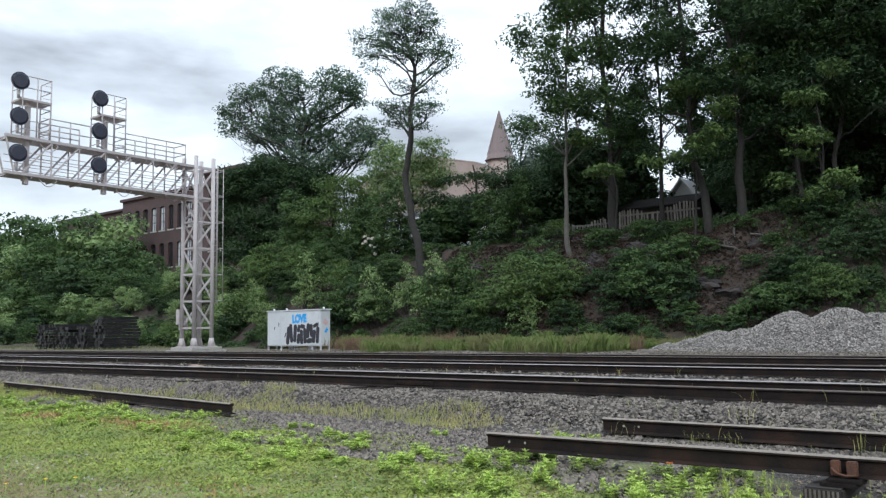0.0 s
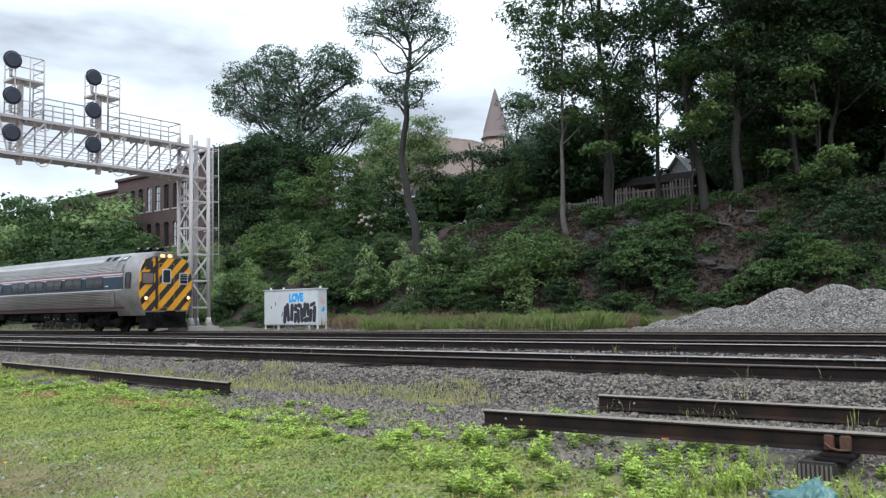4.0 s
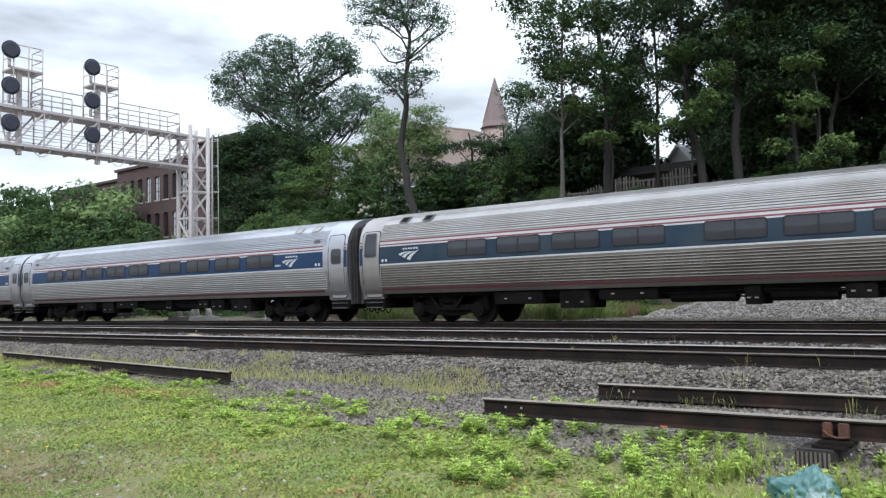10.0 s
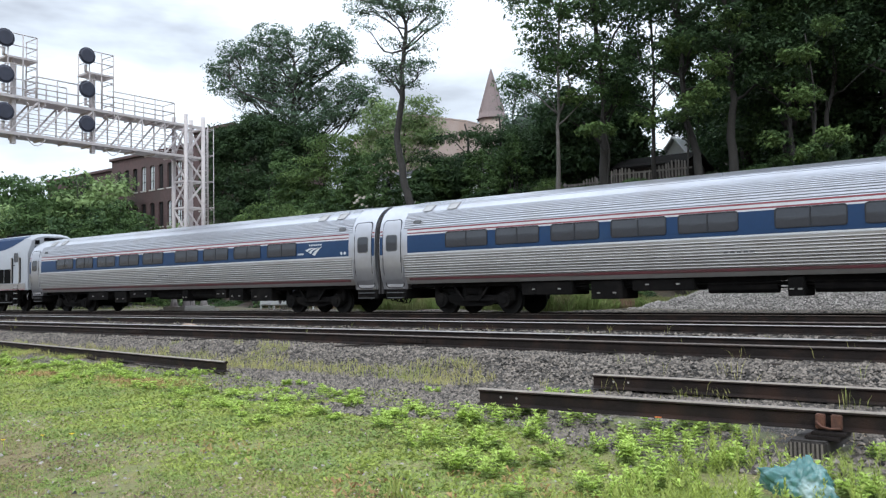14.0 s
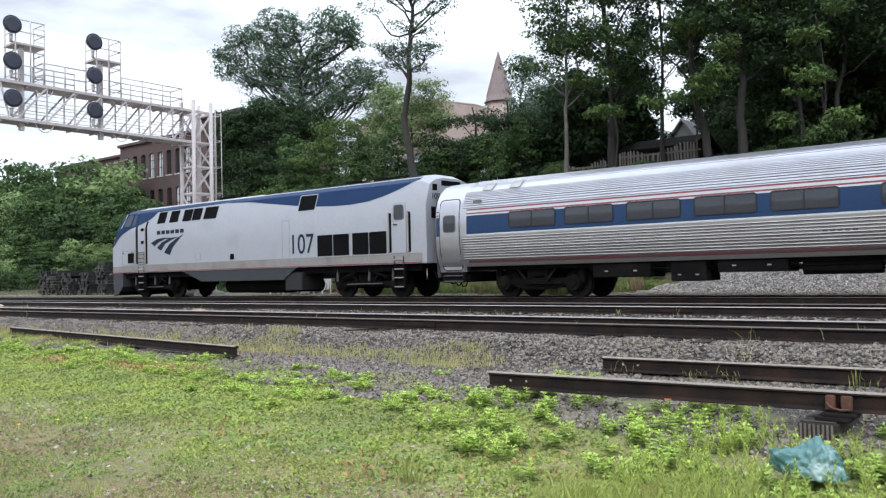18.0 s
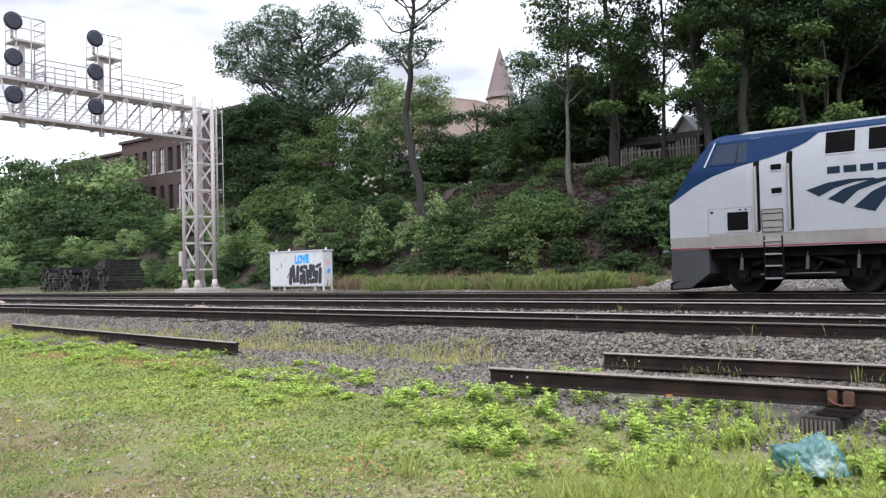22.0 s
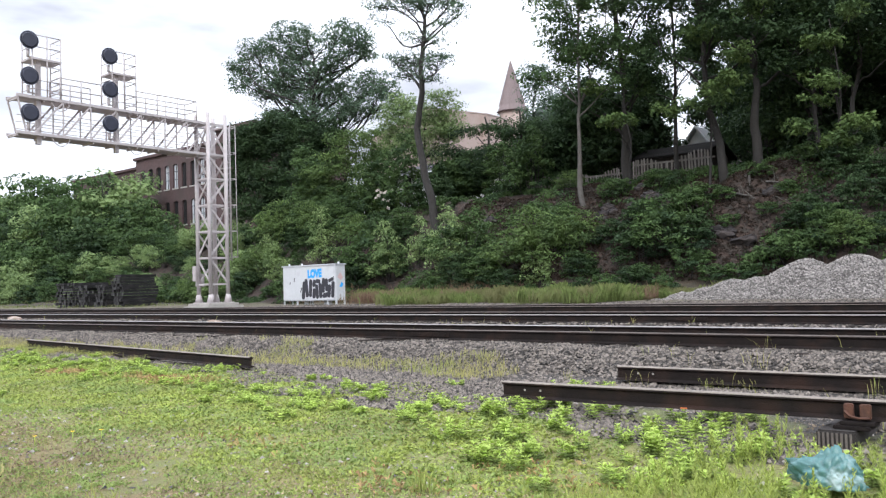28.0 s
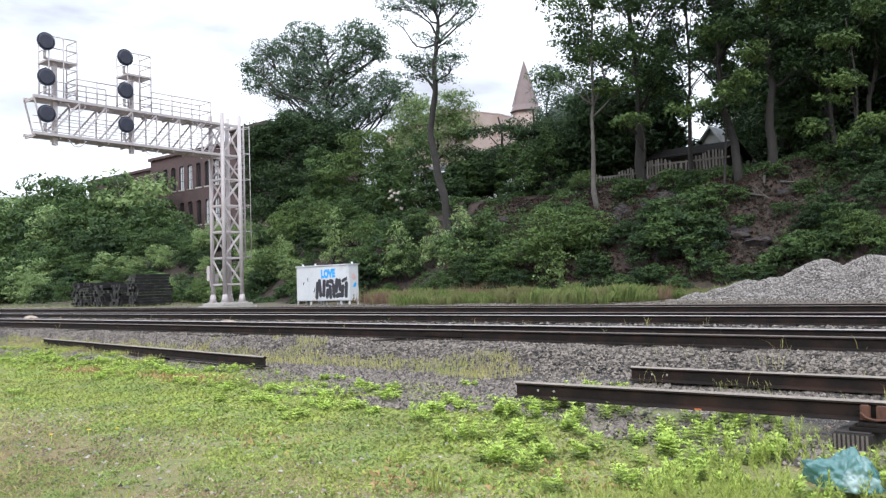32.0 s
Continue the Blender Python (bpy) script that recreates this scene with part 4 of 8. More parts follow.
def cab_front(top):
    """The blunt striped end with its door, windows, lamps and horns."""
    prof = COACH_SIDE
    zs = [1.0, 1.5, 2.0, 2.5, 2.9, 3.2, 3.50, 3.73, 3.87, 3.93]

    def section(x, shrink, drop):
        near = [(x, -(side_at(prof, z) - shrink), z - (drop if z > 3 else 0) * (z - 3)) for z in zs]
        return [(x, -1.36 + shrink, 0.80)] + near + [(x, -y, z) for (_, y, z) in near[::-1]] + [(x, 1.36 - shrink, 0.80)]

    bm = bmesh.new()
    loft(bm, [section(10.752, 0.0, 0.0), section(11.45, 0.02, 0.0), section(11.9, 0.045, 0.01), section(12.2, 0.07, 0.03), section(12.42, 0.10, 0.06), section(12.56, 0.13, 0.10), section(12.63, 0.155, 0.14), section(12.66, 0.18, 0.17)])
    part("cab_shell", bm, M_CABEND, top, "smooth grimy stainless steel cab end")
    face = 12.68
    outline = [(-1.16, 1.02), (1.16, 1.02), (1.36, 1.36), (1.44, 1.9), (1.43, 2.6), (1.33, 3.1), (1.12, 3.48), (0.9, 3.54), (-0.9, 3.54), (-1.12, 3.48), (-1.33, 3.1), (-1.43, 2.6), (-1.44, 1.9), (-1.36, 1.36)]

    def plate(name, poly, x, mat, parent, depth=0.02, label=""):
        bm = bmesh.new()
        a = [bm.verts.new((x, p[0], p[1])) for p in poly]
        b = [bm.verts.new((x - depth, p[0], p[1])) for p in poly]
        bm.faces.new(a)
        for k in range(len(a)):
            bm.faces.new((a[k], b[k], b[(k + 1) % len(a)], a[(k + 1) % len(a)]))
        bmesh.ops.recalc_face_normals(bm, faces=bm.faces)
        return part(name, bm, mat, parent, label)

    panel = plate("end_panel", outline, face, M_YELLOW, top, 0.05, "end panel with black and yellow diagonal stripes")
    n = (-0.72, 0.694)
    for k in range(-3, 7):
        lo = 0.16 + k * 0.56
        poly = clip_band(outline, n, lo, lo + 0.26)
        if poly:
            plate("black_stripe", poly, face + 0.004, M_SOOT, panel, 0.003)
    door = plate("end_door", rrect(-0.42, 1.14, 0.42, 3.30, 0.06), face + 0.03, M_YELLOW, panel, 0.028)
    for k in range(-3, 7):
        lo = 0.16 + k * 0.56
        poly = clip_band(rrect(-0.40, 1.16, 0.40, 3.28, 0.05), n, lo, lo + 0.26)
        if poly:
            plate("black_stripe", poly, face + 0.034, M_SOOT, door, 0.003)
    plate("window_frame", rrect(-0.25, 2.31, 0.25, 3.03, 0.08), face + 0.045, M_WHITE, door)
    plate("pane", rrect(-0.19, 2.37, 0.19, 2.97, 0.06), face + 0.052, M_GLASS, door)
    for y0, y1 in ((-1.32, -0.68), (0.72, 1.22)):
        w = plate("window_frame", rrect(y0, 2.28, y1, 2.86, 0.07), face + 0.02, M_SOOT if y0 < 0 else M_WHITE, panel)
        plate("pane", rrect(y0 + 0.05, 2.33, y1 - 0.05, 2.81, 0.05), face + 0.03, M_SHEENGLASS if y0 < 0 else M_GLASS, w)
    for y in (-1.16, 1.16):
        bm = bmesh.new()
        tube(bm, (face, y, 1.62), (face + 0.12, y, 1.62), 0.13, 0.12, n=16)
        housing = part("headlamp", bm, M_SOOT, top)
        bm = bmesh.new()
        tube(bm, (face + 0.118, y, 1.62), (face + 0.13, y, 1.62), 0.082, n=16)
        part("lens", bm, M_LAMP, housing)
    bm = bmesh.new()
    box(bm, face - 0.55, -0.62, 3.52, face + 0.0, 0.62, 3.84, bevel=0.05)
    board = part("number_board_box", bm, M_STEEL_OLD, top)
    for y in (-0.20, 0.20):
        plate("lit_board", rrect(y - 0.13, 3.58, y + 0.13, 3.75, 0.07), face + 0.006, M_AMBER, board, 0.01)
    # pilot, coupler, hoses under the face
    bm = bmesh.new()
    loft(bm, [[(12.1, -1.25, 0.95), (12.1, 1.25, 0.95), (12.1, 1.25, 0.5), (12.1, -1.25, 0.5)], [(12.7, -1.1, 0.95), (12.7, 1.1, 0.95), (12.8, 1.0, 0.42), (12.8, -1.0, 0.42)]])
    part("buffer_beam", bm, M_UNDER, top)
    bm = bmesh.new()
    loft(bm, [[(12.3, -1.2, 0.48), (12.3, 1.2, 0.48), (12.2, 1.2, 0.16), (12.2, -1.2, 0.16)], [(12.85, -1.0, 0.45), (12.85, 1.0, 0.45), (12.95, 1.0, 0.18), (12.95, -1.0, 0.18)]])
    part("pilot", bm, M_UNDER, top, "black snow plough")
    bm = bmesh.new()
    tube(bm, (12.6, 0, 0.86), (13.1, 0, 0.86), 0.13, n=10)
    box(bm, 13.0, -0.2, 0.68, 13.25, 0.2, 1.0, bevel=0.04)
    part("coupler", bm, M_UNDER, top)
    for y in (-0.75, -0.5, 0.5, 0.75):
        bm = bmesh.new()
        limb(bm, [(12.75, y, 0.9), (12.95, y, 0.7), (12.98, y * 0.9, 0.45), (12.9, y * 0.8, 0.32)], 0.03, 0.03, 6)
        part("brake_hose", bm, M_UNDER, top)
    bm = bmesh.new()
    tube(bm, (12.66, -0.9, 0.94), (12.70, -0.9, 0.94), 0.055, n=10)
    part("blue_lamp", bm, glow("blue_marker", (0.06, 0.16, 0.55), 0.25), top)
    # side window of the cab, horns and aerials on the roof
    bm = bmesh.new()
    ring(bm, prof, rrect(11.66, 2.09, 12.10, 2.88, 0.10), rrect(11.73, 2.16, 12.03, 2.81, 0.07), -0.01, 0.06)
    w = part("window_frame", bm, M_SOOT, top)
    bm = bmesh.new()
    patch(bm, prof, rrect(11.73, 2.16, 12.03, 2.81, 0.07), -0.03, 0.03)
    part("pane", bm, M_GLASS, w)
    bm = bmesh.new()
    box(bm, 10.7, -0.5, 3.90, 11.9, 0.55, 3.99, bevel=0.02)
    part("horn_base", bm, M_UNDER, top)
    for x, y, h in ((11.0, -0.35, 0.12), (11.4, -0.1, 0.10), (11.85, 0.15, 0.06), (11.6, 0.4, 0.08)):
        bm = bmesh.new()
        tube(bm, (x, y, 3.94), (x, y, 3.98 + h * 0.5), 0.05, n=8)
        tube(bm, (x - 0.08, y, 3.98 + h * 0.75), (x + 0.12, y, 3.98 + h * 0.75), 0.055, 0.09, n=12)
        horn = part("horn", bm, M_UNDER, top)
        bm = bmesh.new()
        tube(bm, (x - 0.06, y, 4.0 + h * 0.75), (x - 0.06, y, 4.06 + h * 0.75), 0.10, 0.09, n=12)
        part("horn_cap", bm, M_CONCRETE, horn)
    bm = bmesh.new()
    strip(bm, prof, 10.46, 11.40, 2.905, 3.44, 0.012, n=6)
    part("smooth_panel", bm, M_CABEND, top)
    bm = bmesh.new()
    strip(bm, prof, 10.46, 10.77, 1.25, 2.03, 0.033, n=6)
    part("smooth_panel", bm, M_CABEND, top)
    bm = bmesh.new()
    ring(bm, prof, rrect(10.88, 3.50, 11.36, 3.70, 0.03), rrect(10.93, 3.53, 11.31, 3.67, 0.02), 0.03, 0.06)
    hatch = part("hatch_frame", bm, M_FRAME, top)
    bm = bmesh.new()
    patch(bm, prof, rrect(10.93, 3.53, 11.31, 3.67, 0.02), 0.02)
    part("hatch_cover", bm, M_ROOF, hatch)
    # black collision posts beside the end door, a dark plate over the near window
    for y in (-0.55,):
        bm = bmesh.new()
        box(bm, face + 0.004, y - 0.05, 1.10, face + 0.09, y + 0.05, 3.62, bevel=0.015)
        part("collision_post", bm, M_SOOT, panel)
    plate("upper_plate", [(-1.14, 2.98), (-0.72, 2.98), (-0.72, 3.40), (-0.98, 3.40)], face + 0.012, M_SOOT, panel, 0.01)
    for z in (2.50, 2.62, 2.74):
        bm = bmesh.new()
        bar(bm, (face + 0.04, 0.75, z), (face + 0.04, 1.15, z), 0.02, 0.05)
        part("blind_slat", bm, M_STEEL_OLD, panel)


COACH_WINDOWS = [(-9.74, -8.11), (-7.74, -6.2), (-5.74, -4.19), (-3.77, -2.17), (-1.78, -0.22), (0.74, 2.37), (2.8, 4.43), (4.87, 6.5), (6.96, 8.6)]
CAB_WINDOWS = [(-8.64, -7.12), (-6.68, -5.13), (-4.67, -3.13), (-2.68, -1.14), (0.0, 1.58), (2.03, 3.62), (4.05, 5.64), (6.04, 7.64), (8.08, 9.70)]


def nose(top):
    """The locomotive's cab end: full section cut by a sloping front, blue over a rising line."""
    def blue_line(x):
        pts = ((-10.16, 2.46), (-9.85, 2.64), (-9.46, 2.86), (-8.88, 3.12), (-8.33, 3.28), (-8.0, 3.36))
        for (xa, za), (xb, zb) in zip(pts, pts[1:]):
            if x <= xb:
                return za + (zb - za) * (x - xa) / (xb - xa)
        return pts[-1][1]

    bm = bmesh.new()
    rows = []
    xs = [-10.16 + 2.16 * k / 36 for k in range(37)]
    for x in xs:
        cut = min(4.36, 2.47 + 1.39 * (x + 10.16))
        taper = 1 - 0.10 * smooth01((-8.9 - x) / 1.3)
        zb = min(blue_line(x), cut - 0.004)
        zs = [1.2 + (zb - 1.2) * k / 8 for k in range(9)] + [zb + (cut - zb) * k / 14 for k in range(1, 15)]
        near = [(x, -max(0.02, side_at(LOCO_SIDE, z)) * taper, z) for z in zs]
        rows.append([bm.verts.new(p) for p in near + [(p[0], -p[1], p[2]) for p in near[::-1]]])
    n = len(rows[0])
    for a, b in zip(rows, rows[1:]):
        for k in range(n):
            f = bm.faces.new((a[k], b[k], b[(k + 1) % n], a[(k + 1) % n]))
            f.material_index = 1 if 8 <= k < n - 9 else 0
    bm.faces.new(rows[0][::-1])
    bmesh.ops.recalc_face_normals(bm, faces=bm.faces)
    ob = part("nose_shell", bm, M_LOCO, top, "silver nose with a blue mask round the windscreen")
    ob.data.materials.append(M_LOCO_BLUE)
    outer, inner = [(-9.04, 3.40), (-7.80, 3.40), (-7.80, 4.02), (-8.80, 4.02)], [(-8.97, 3.44), (-7.85, 3.44), (-7.85, 3.98), (-8.77, 3.98)]
    bm = bmesh.new()
    ring(bm, LOCO_SIDE, outer, inner, 0.02, 0.06)
    frame_part = part("cab_window", bm, M_LOCO_BLUE, top)
    bm = bmesh.new()
    patch(bm, LOCO_SIDE, inner, 0.008)
    part("pane", bm, M_CABGLASS, frame_part)
    bm = bmesh.new()
    bar(bm, (-9.10, -1.50, 3.38), (-8.86, -1.30, 4.03), 0.03)
    part("window_edge", bm, M_WHITE, frame_part)
    bm = bmesh.new()
    bar(bm, (-8.28, -1.50, 3.44), (-8.25, -1.31, 3.98), 0.03)
    part("window_bar", bm, M_DARK_EDGE, frame_part)


def locomotive():
    top = tagged(new("locomotive"), "silver and blue diesel locomotive with navy emblem", "locomotive", "vehicles of the train")
    prof = LOCO_SIDE

    def section(x, half, ztop, zlow=1.20):
        k = (ztop - zlow) / (4.36 - 1.2)
        pts = [(-1.52, 1.20), (-1.52, 2.3), (-1.52, 3.30), (-1.27, 4.05), (-0.95, 4.24), (-0.5, 4.33)]
        near = [(x, y * half / 1.52, zlow + (z - 1.2) * k) for y, z in pts]
        return near + [(x, -y, z) for (_, y, z) in near[::-1]]

    bm = bmesh.new()
    loft(bm, [section(-8.0, 1.52, 4.36), section(9.75, 1.52, 4.36), section(10.05, 1.44, 4.22)])
    part("body_shell", bm, M_LOCO, top, "silver-grey painted body")
    nose(top)
    bm = bmesh.new()
    strip(bm, prof, -9.0, 9.9, 1.26, 1.56, 0.004)
    part("sill_band", bm, M_LOCO_LOW, top, "dusty grey band along the sill")
    bm = bmesh.new()
    strip(bm, prof, -8.9, 9.9, 1.215, 1.25, 0.008)
    part("red_line", bm, M_RED, top)
    # the same bands round the narrowing nose, panel seams and small ports
    for z0, z1, out, mat, nm in ((1.26, 1.53, 0.006, M_LOCO_LOW, "sill_band"), (1.205, 1.245, 0.010, M_RED, "red_line")):
        bm = bmesh.new()
        cols = []
        for k in range(13):
            x = -10.15 + 1.20 * k / 12
            y = -(1.52 * (1 - 0.10 * smooth01((-8.9 - x) / 1.3)) + out)
            cols.append([bm.verts.new((x, y, z)) for z in (z0, z1)])
        for a, b in zip(cols, cols[1:]):
            bm.faces.new((a[0], b[0], b[1], a[1]))
        part(nm, bm, mat, top)
    bm = bmesh.new()
    ring(bm, prof, rrect(-9.04, 1.58, -7.88, 2.26, 0.02), rrect(-9.025, 1.595, -7.895, 2.245, 0.02), 0.006, 0.03)
    part("access_panel", bm, M_LOCO_LOW, top)
    for x, z in ((-8.93, 2.16), (-8.04, 2.18), (-8.18, 2.18)):
        bm = bmesh.new()
        tube(bm, (x, -1.50, z), (x, -1.535, z), 0.035, n=10)
        part("port", bm, M_UNDER, top)
    # lower sill between the trucks
    bm = bmesh.new()
    poly = [(-4.1, 1.2), (3.5, 1.2), (2.7, 0.72), (-2.7, 0.72)]
    loft(bm, [[(x, y, z) for x, z in poly] for y in (-1.50, 1.50)])
    part("centre_sill", bm, material("slate_sill", (0.040, 0.043, 0.050), 0.6, 0, 0.2, 1.5, spec=0.3), top)
    bm = bmesh.new()
    tube(bm, (-1.6, -0.75, 0.50), (2.4, -0.75, 0.50), 0.3, n=16)
    tube(bm, (-1.6, 0.75, 0.50), (2.4, 0.75, 0.50), 0.3, n=16)
    part("fuel_tank", bm, M_UNDER, top)
    bm = bmesh.new()
    box(bm, 2.75, -1.45, 0.30, 3.75, -0.3, 1.0, bevel=0.03)
    part("battery_box", bm, material("grey_box", (0.014, 0.014, 0.015), 0.7, 0, 0.2, 2), top)
    bm = bmesh.new()
    box(bm, -9.6, -1.3, 0.95, 9.7, 1.3, 1.22)
    part("underframe", bm, M_UNDER, top)
    # nose skirt and plough
    bm = bmesh.new()
    loft(bm, [[(-10.15, -1.36, 1.2), (-10.15, 1.36, 1.2), (-10.16, 1.34, 0.14), (-10.16, -1.34, 0.14)], [(-9.55, -1.47, 1.2), (-9.55, 1.47, 1.2), (-9.58, 1.44, 0.18), (-9.58, -1.44, 0.18)], [(-9.05, -1.5, 1.2), (-9.05, 1.5, 1.2), (-9.05, 1.5, 0.55), (-9.05, -1.5, 0.55)]])
    part("nose_skirt", bm, material("slate_skirt", (0.036, 0.038, 0.043), 0.6, 0, 0.2, 1.5), top)
    bm = bmesh.new()
    loft(bm, [[(-10.19, -1.36, 0.30), (-10.19, 1.36, 0.30), (-10.23, 1.30, 0.10), (-10.23, -1.30, 0.10)], [(-9.2, -1.47, 0.52), (-9.2, 1.47, 0.52), (-9.55, 1.44, 0.14), (-9.55, -1.44, 0.14)]])
    part("plough", bm, M_UNDER, top, "black pilot plough")
    bm = bmesh.new()
    box(bm, -10.45, -0.2, 0.70, -9.9, 0.2, 1.0, bevel=0.04)
    part("coupler", bm, M_UNDER, top)
    bm = bmesh.new()
    tube(bm, (-10.20, -1.42, 1.16), (-10.34, -1.42, 1.14), 0.05, n=10)
    part("marker_lamp", bm, M_FRAME, top)
    # blue: swept up over the cab, thin along the roof, a long swoop at the rear
    bm = bmesh.new()

    def band(curve):
        rows = []
        fine = []
        for p, q in zip(curve, curve[1:]):
            fine += [[u + (v - u) * k / 5 for u, v in zip(p, q)] for k in range(5)]
        for x, zb, zt in fine + [curve[-1]]:
            col = []
            for k in range(25):
                z = zb + (zt - zb) * k / 24
                col.append(bm.verts.new((x, -(side_at(prof, z) + 0.010), z)))
            rows.append(col)
        for a, b in zip(rows, rows[1:]):
            for k in range(24):
                bm.faces.new((a[k], b[k], b[k + 1], a[k + 1]))

    band([(-8.0, 3.36, 4.2), (-7.44, 3.48, 4.2), (-6.93, 3.62, 4.2), (-6.55, 3.78, 4.2), (-6.27, 4.0, 4.2), (-4.0, 4.03, 4.21), (-1.2, 4.06, 4.21), (0.5, 3.98, 4.21), (1.5, 3.85, 4.21), (2.6, 3.72, 4.21), (3.66, 3.59, 4.21), (4.66, 3.50, 4.21), (5.6, 3.45, 4.21), (6.5, 3.44, 4.21), (7.4, 3.50, 4.21), (8.2, 3.66, 4.21), (9.0, 3.90, 4.21), (9.6, 4.12, 4.21)])
    part("blue_sweep", bm, M_LOCO_BLUE, top, "blue sweep along the roof edge")
    # windscreen lying in the front slope
    bm = bmesh.new()
    loft(bm, [[(-9.46, -0.95, 3.45), (-9.46, 0.95, 3.45), (-9.42, 0.95, 3.42), (-9.42, -0.95, 3.42)], [(-9.02, -0.9, 4.05), (-9.02, 0.9, 4.05), (-8.98, 0.9, 4.02), (-8.98, -0.9, 4.02)]])
    part("windscreen", bm, M_GLASS, top)
    # roof: dark strip, fans
    bm = bmesh.new()
    extrude_x(bm, [(-1.0, 4.215), (-0.5, 4.345), (0, 4.375), (0.5, 4.345), (1.0, 4.215)], -8.3, 9.4)
    bmesh.ops.recalc_face_normals(bm, faces=bm.faces)
    part("roof_sheet", bm, M_ROOF, top)
    bm = bmesh.new()
    extrude_x(bm, [(-0.92, 4.235), (-0.5, 4.35), (0, 4.385), (0.5, 4.35), (0.92, 4.235)], 0.6, 9.3)
    bmesh.ops.recalc_face_normals(bm, faces=bm.faces)
    part("exhaust_deck", bm, M_UNDER, top, "sooty roof deck over the engine")
    for x0, z0, x1, z1 in ((2.70, 1.52, 3.14, 3.06), (-3.1, 1.66, -2.7, 1.98)):
        bm = bmesh.new()
        ring(bm, prof, rrect(x0, z0, x1, z1, 0.03), rrect(x0 + 0.015, z0 + 0.015, x1 - 0.015, z1 - 0.015, 0.025), 0.006, 0.03)
        part("access_panel", bm, M_LOCO_LOW, top)
    for x in (-2.5, 5.5, 7.0):
        bm = bmesh.new()
        tube(bm, (x, 0, 4.36), (x, 0, 4.46), 0.5, n=24)
        part("roof_fan", bm, M_UNDER, top)

    def opening(name, x0, z0, x1, z1, mat, parent=top, frame_w=0.03, slats=0, r=0.03):
        bm = bmesh.new()
        ring(bm, prof, rrect(x0 - frame_w, z0 - frame_w, x1 + frame_w, z1 + frame_w, r + 0.01), rrect(x0, z0, x1, z1, r), 0.022, 0.03)
        fr = part(name, bm, M_LOCO if mat is M_GRILLE else M_FRAME, parent)
        bm = bmesh.new()
        patch(bm, prof, rrect(x0, z0, x1, z1, r), 0.015)
        part("pane" if mat is M_GLASS else "screen", bm, mat, fr)
        for k in range(slats):
            z = z0 + (z1 - z0) * (k + 0.5) / slats
            bm = bmesh.new()
            bar(bm, (x0, -(side_at(prof, z) + 0.012), z), (x1, -(side_at(prof, z) + 0.012), z), 0.016, 0.022)
            part("slat", bm, M_UNDER, fr)
        return fr

    for a, b, s in ((-6.09, -5.43, 8), (-5.13, -4.43, 8), (-4.11, -3.42, 0), (-3.40, -2.72, 0), (-2.54, -1.60, 12)):
        opening("roof_grille", a, 3.43, b, 3.97, M_GRILLE, slats=s)
    opening("roof_grille", 3.64, 3.38, 4.58, 3.98, M_GRILLE)
    for a, b in ((4.74, 5.56), (5.60, 6.44), (6.60, 7.42), (7.46, 8.30)):
        opening("radiator_grille", a, 1.58, b, 2.38, M_GRILLE, slats=14)
    opening("louvre", -8.52, 1.66, -7.98, 2.14, M_GRILLE, slats=8)
    opening("fuel_filler", -0.62, 1.62, -0.34, 1.86, M_GRILLE)
    # cab door with handrails and steps
    for x in (-7.74, -6.93, 8.45, 9.35):
        bm = bmesh.new()
        z1 = 3.60 if x < 0 else 3.0
        # flat near-black plate: the shade of the handrail recess as colour
        patch(bm, prof, rrect(x - 0.07, 1.60, x + 0.07, z1, 0.05), 0.006)
        recess = part("handrail_recess", bm, M_UNDER, top)
        bm = bmesh.new()
        tube(bm, (x - 0.02, -1.58, 1.62), (x - 0.02, -1.58, min(z1, 3.28)), 0.036, n=10)
        part("handrail", bm, M_STEEL_OLD, recess)
    # foot holes drawn as flat black plates, their shade put into the colour
    for z in (2.62, 3.22):
        opening("foot_recess", -7.38, z - 0.07, -7.12, z + 0.07, M_GRILLE, r=0.02)
    opening("foot_recess", -7.62, 1.60, -7.14, 2.14, M_LOCO_LOW, r=0.02, slats=3)
    bm = bmesh.new()
    ring(bm, prof, rrect(8.56, 1.58, 9.22, 3.38, 0.06), rrect(8.60, 1.62, 9.18, 3.34, 0.05), 0.02, 0.03)
    patch(bm, prof, rrect(8.60, 1.62, 9.18, 3.34, 0.05), 0.01)
    door = part("door", bm, M_LOCO, top, "silver side door with a rounded window")
    bm = bmesh.new()
    ring(bm, prof, rrect(8.66, 2.74, 9.12, 3.27, 0.1), rrect(8.69, 2.77, 9.09, 3.24, 0.08), 0.026, 0.03)
    fr = part("window_frame", bm, M_FRAME, door)
    bm = bmesh.new()
    patch(bm, prof, rrect(8.69, 2.77, 9.09, 3.24, 0.08), 0.016)
    part("pane", bm, M_GLASS, fr)
    bm = bmesh.new()
    tube(bm, (8.66, -1.57, 2.58), (8.82, -1.57, 2.58), 0.02, n=6)
    part("door_handle", bm, M_UNDER, door)
    for x in (-7.38, 8.85):
        bm = bmesh.new()
        box(bm, x - 0.24, -1.53, 0.36, x - 0.20, -1.40, 1.48)
        box(bm, x + 0.20, -1.53, 0.36, x + 0.24, -1.40, 1.48)
        box(bm, x - 0.2, -1.42, 0.40, x + 0.2, -1.38, 1.48)
        ladder = part("step_ladder", bm, M_UNDER, top)
        for z in (0.40, 0.72, 1.02, 1.36):
            bm = bmesh.new()
            box(bm, x - 0.21, -1.56, z - 0.018, x + 0.21, -1.43, z + 0.018)
            part("step", bm, M_STEEL, ladder)
    # emblem, lettering bars, road number
    bm = bmesh.new()
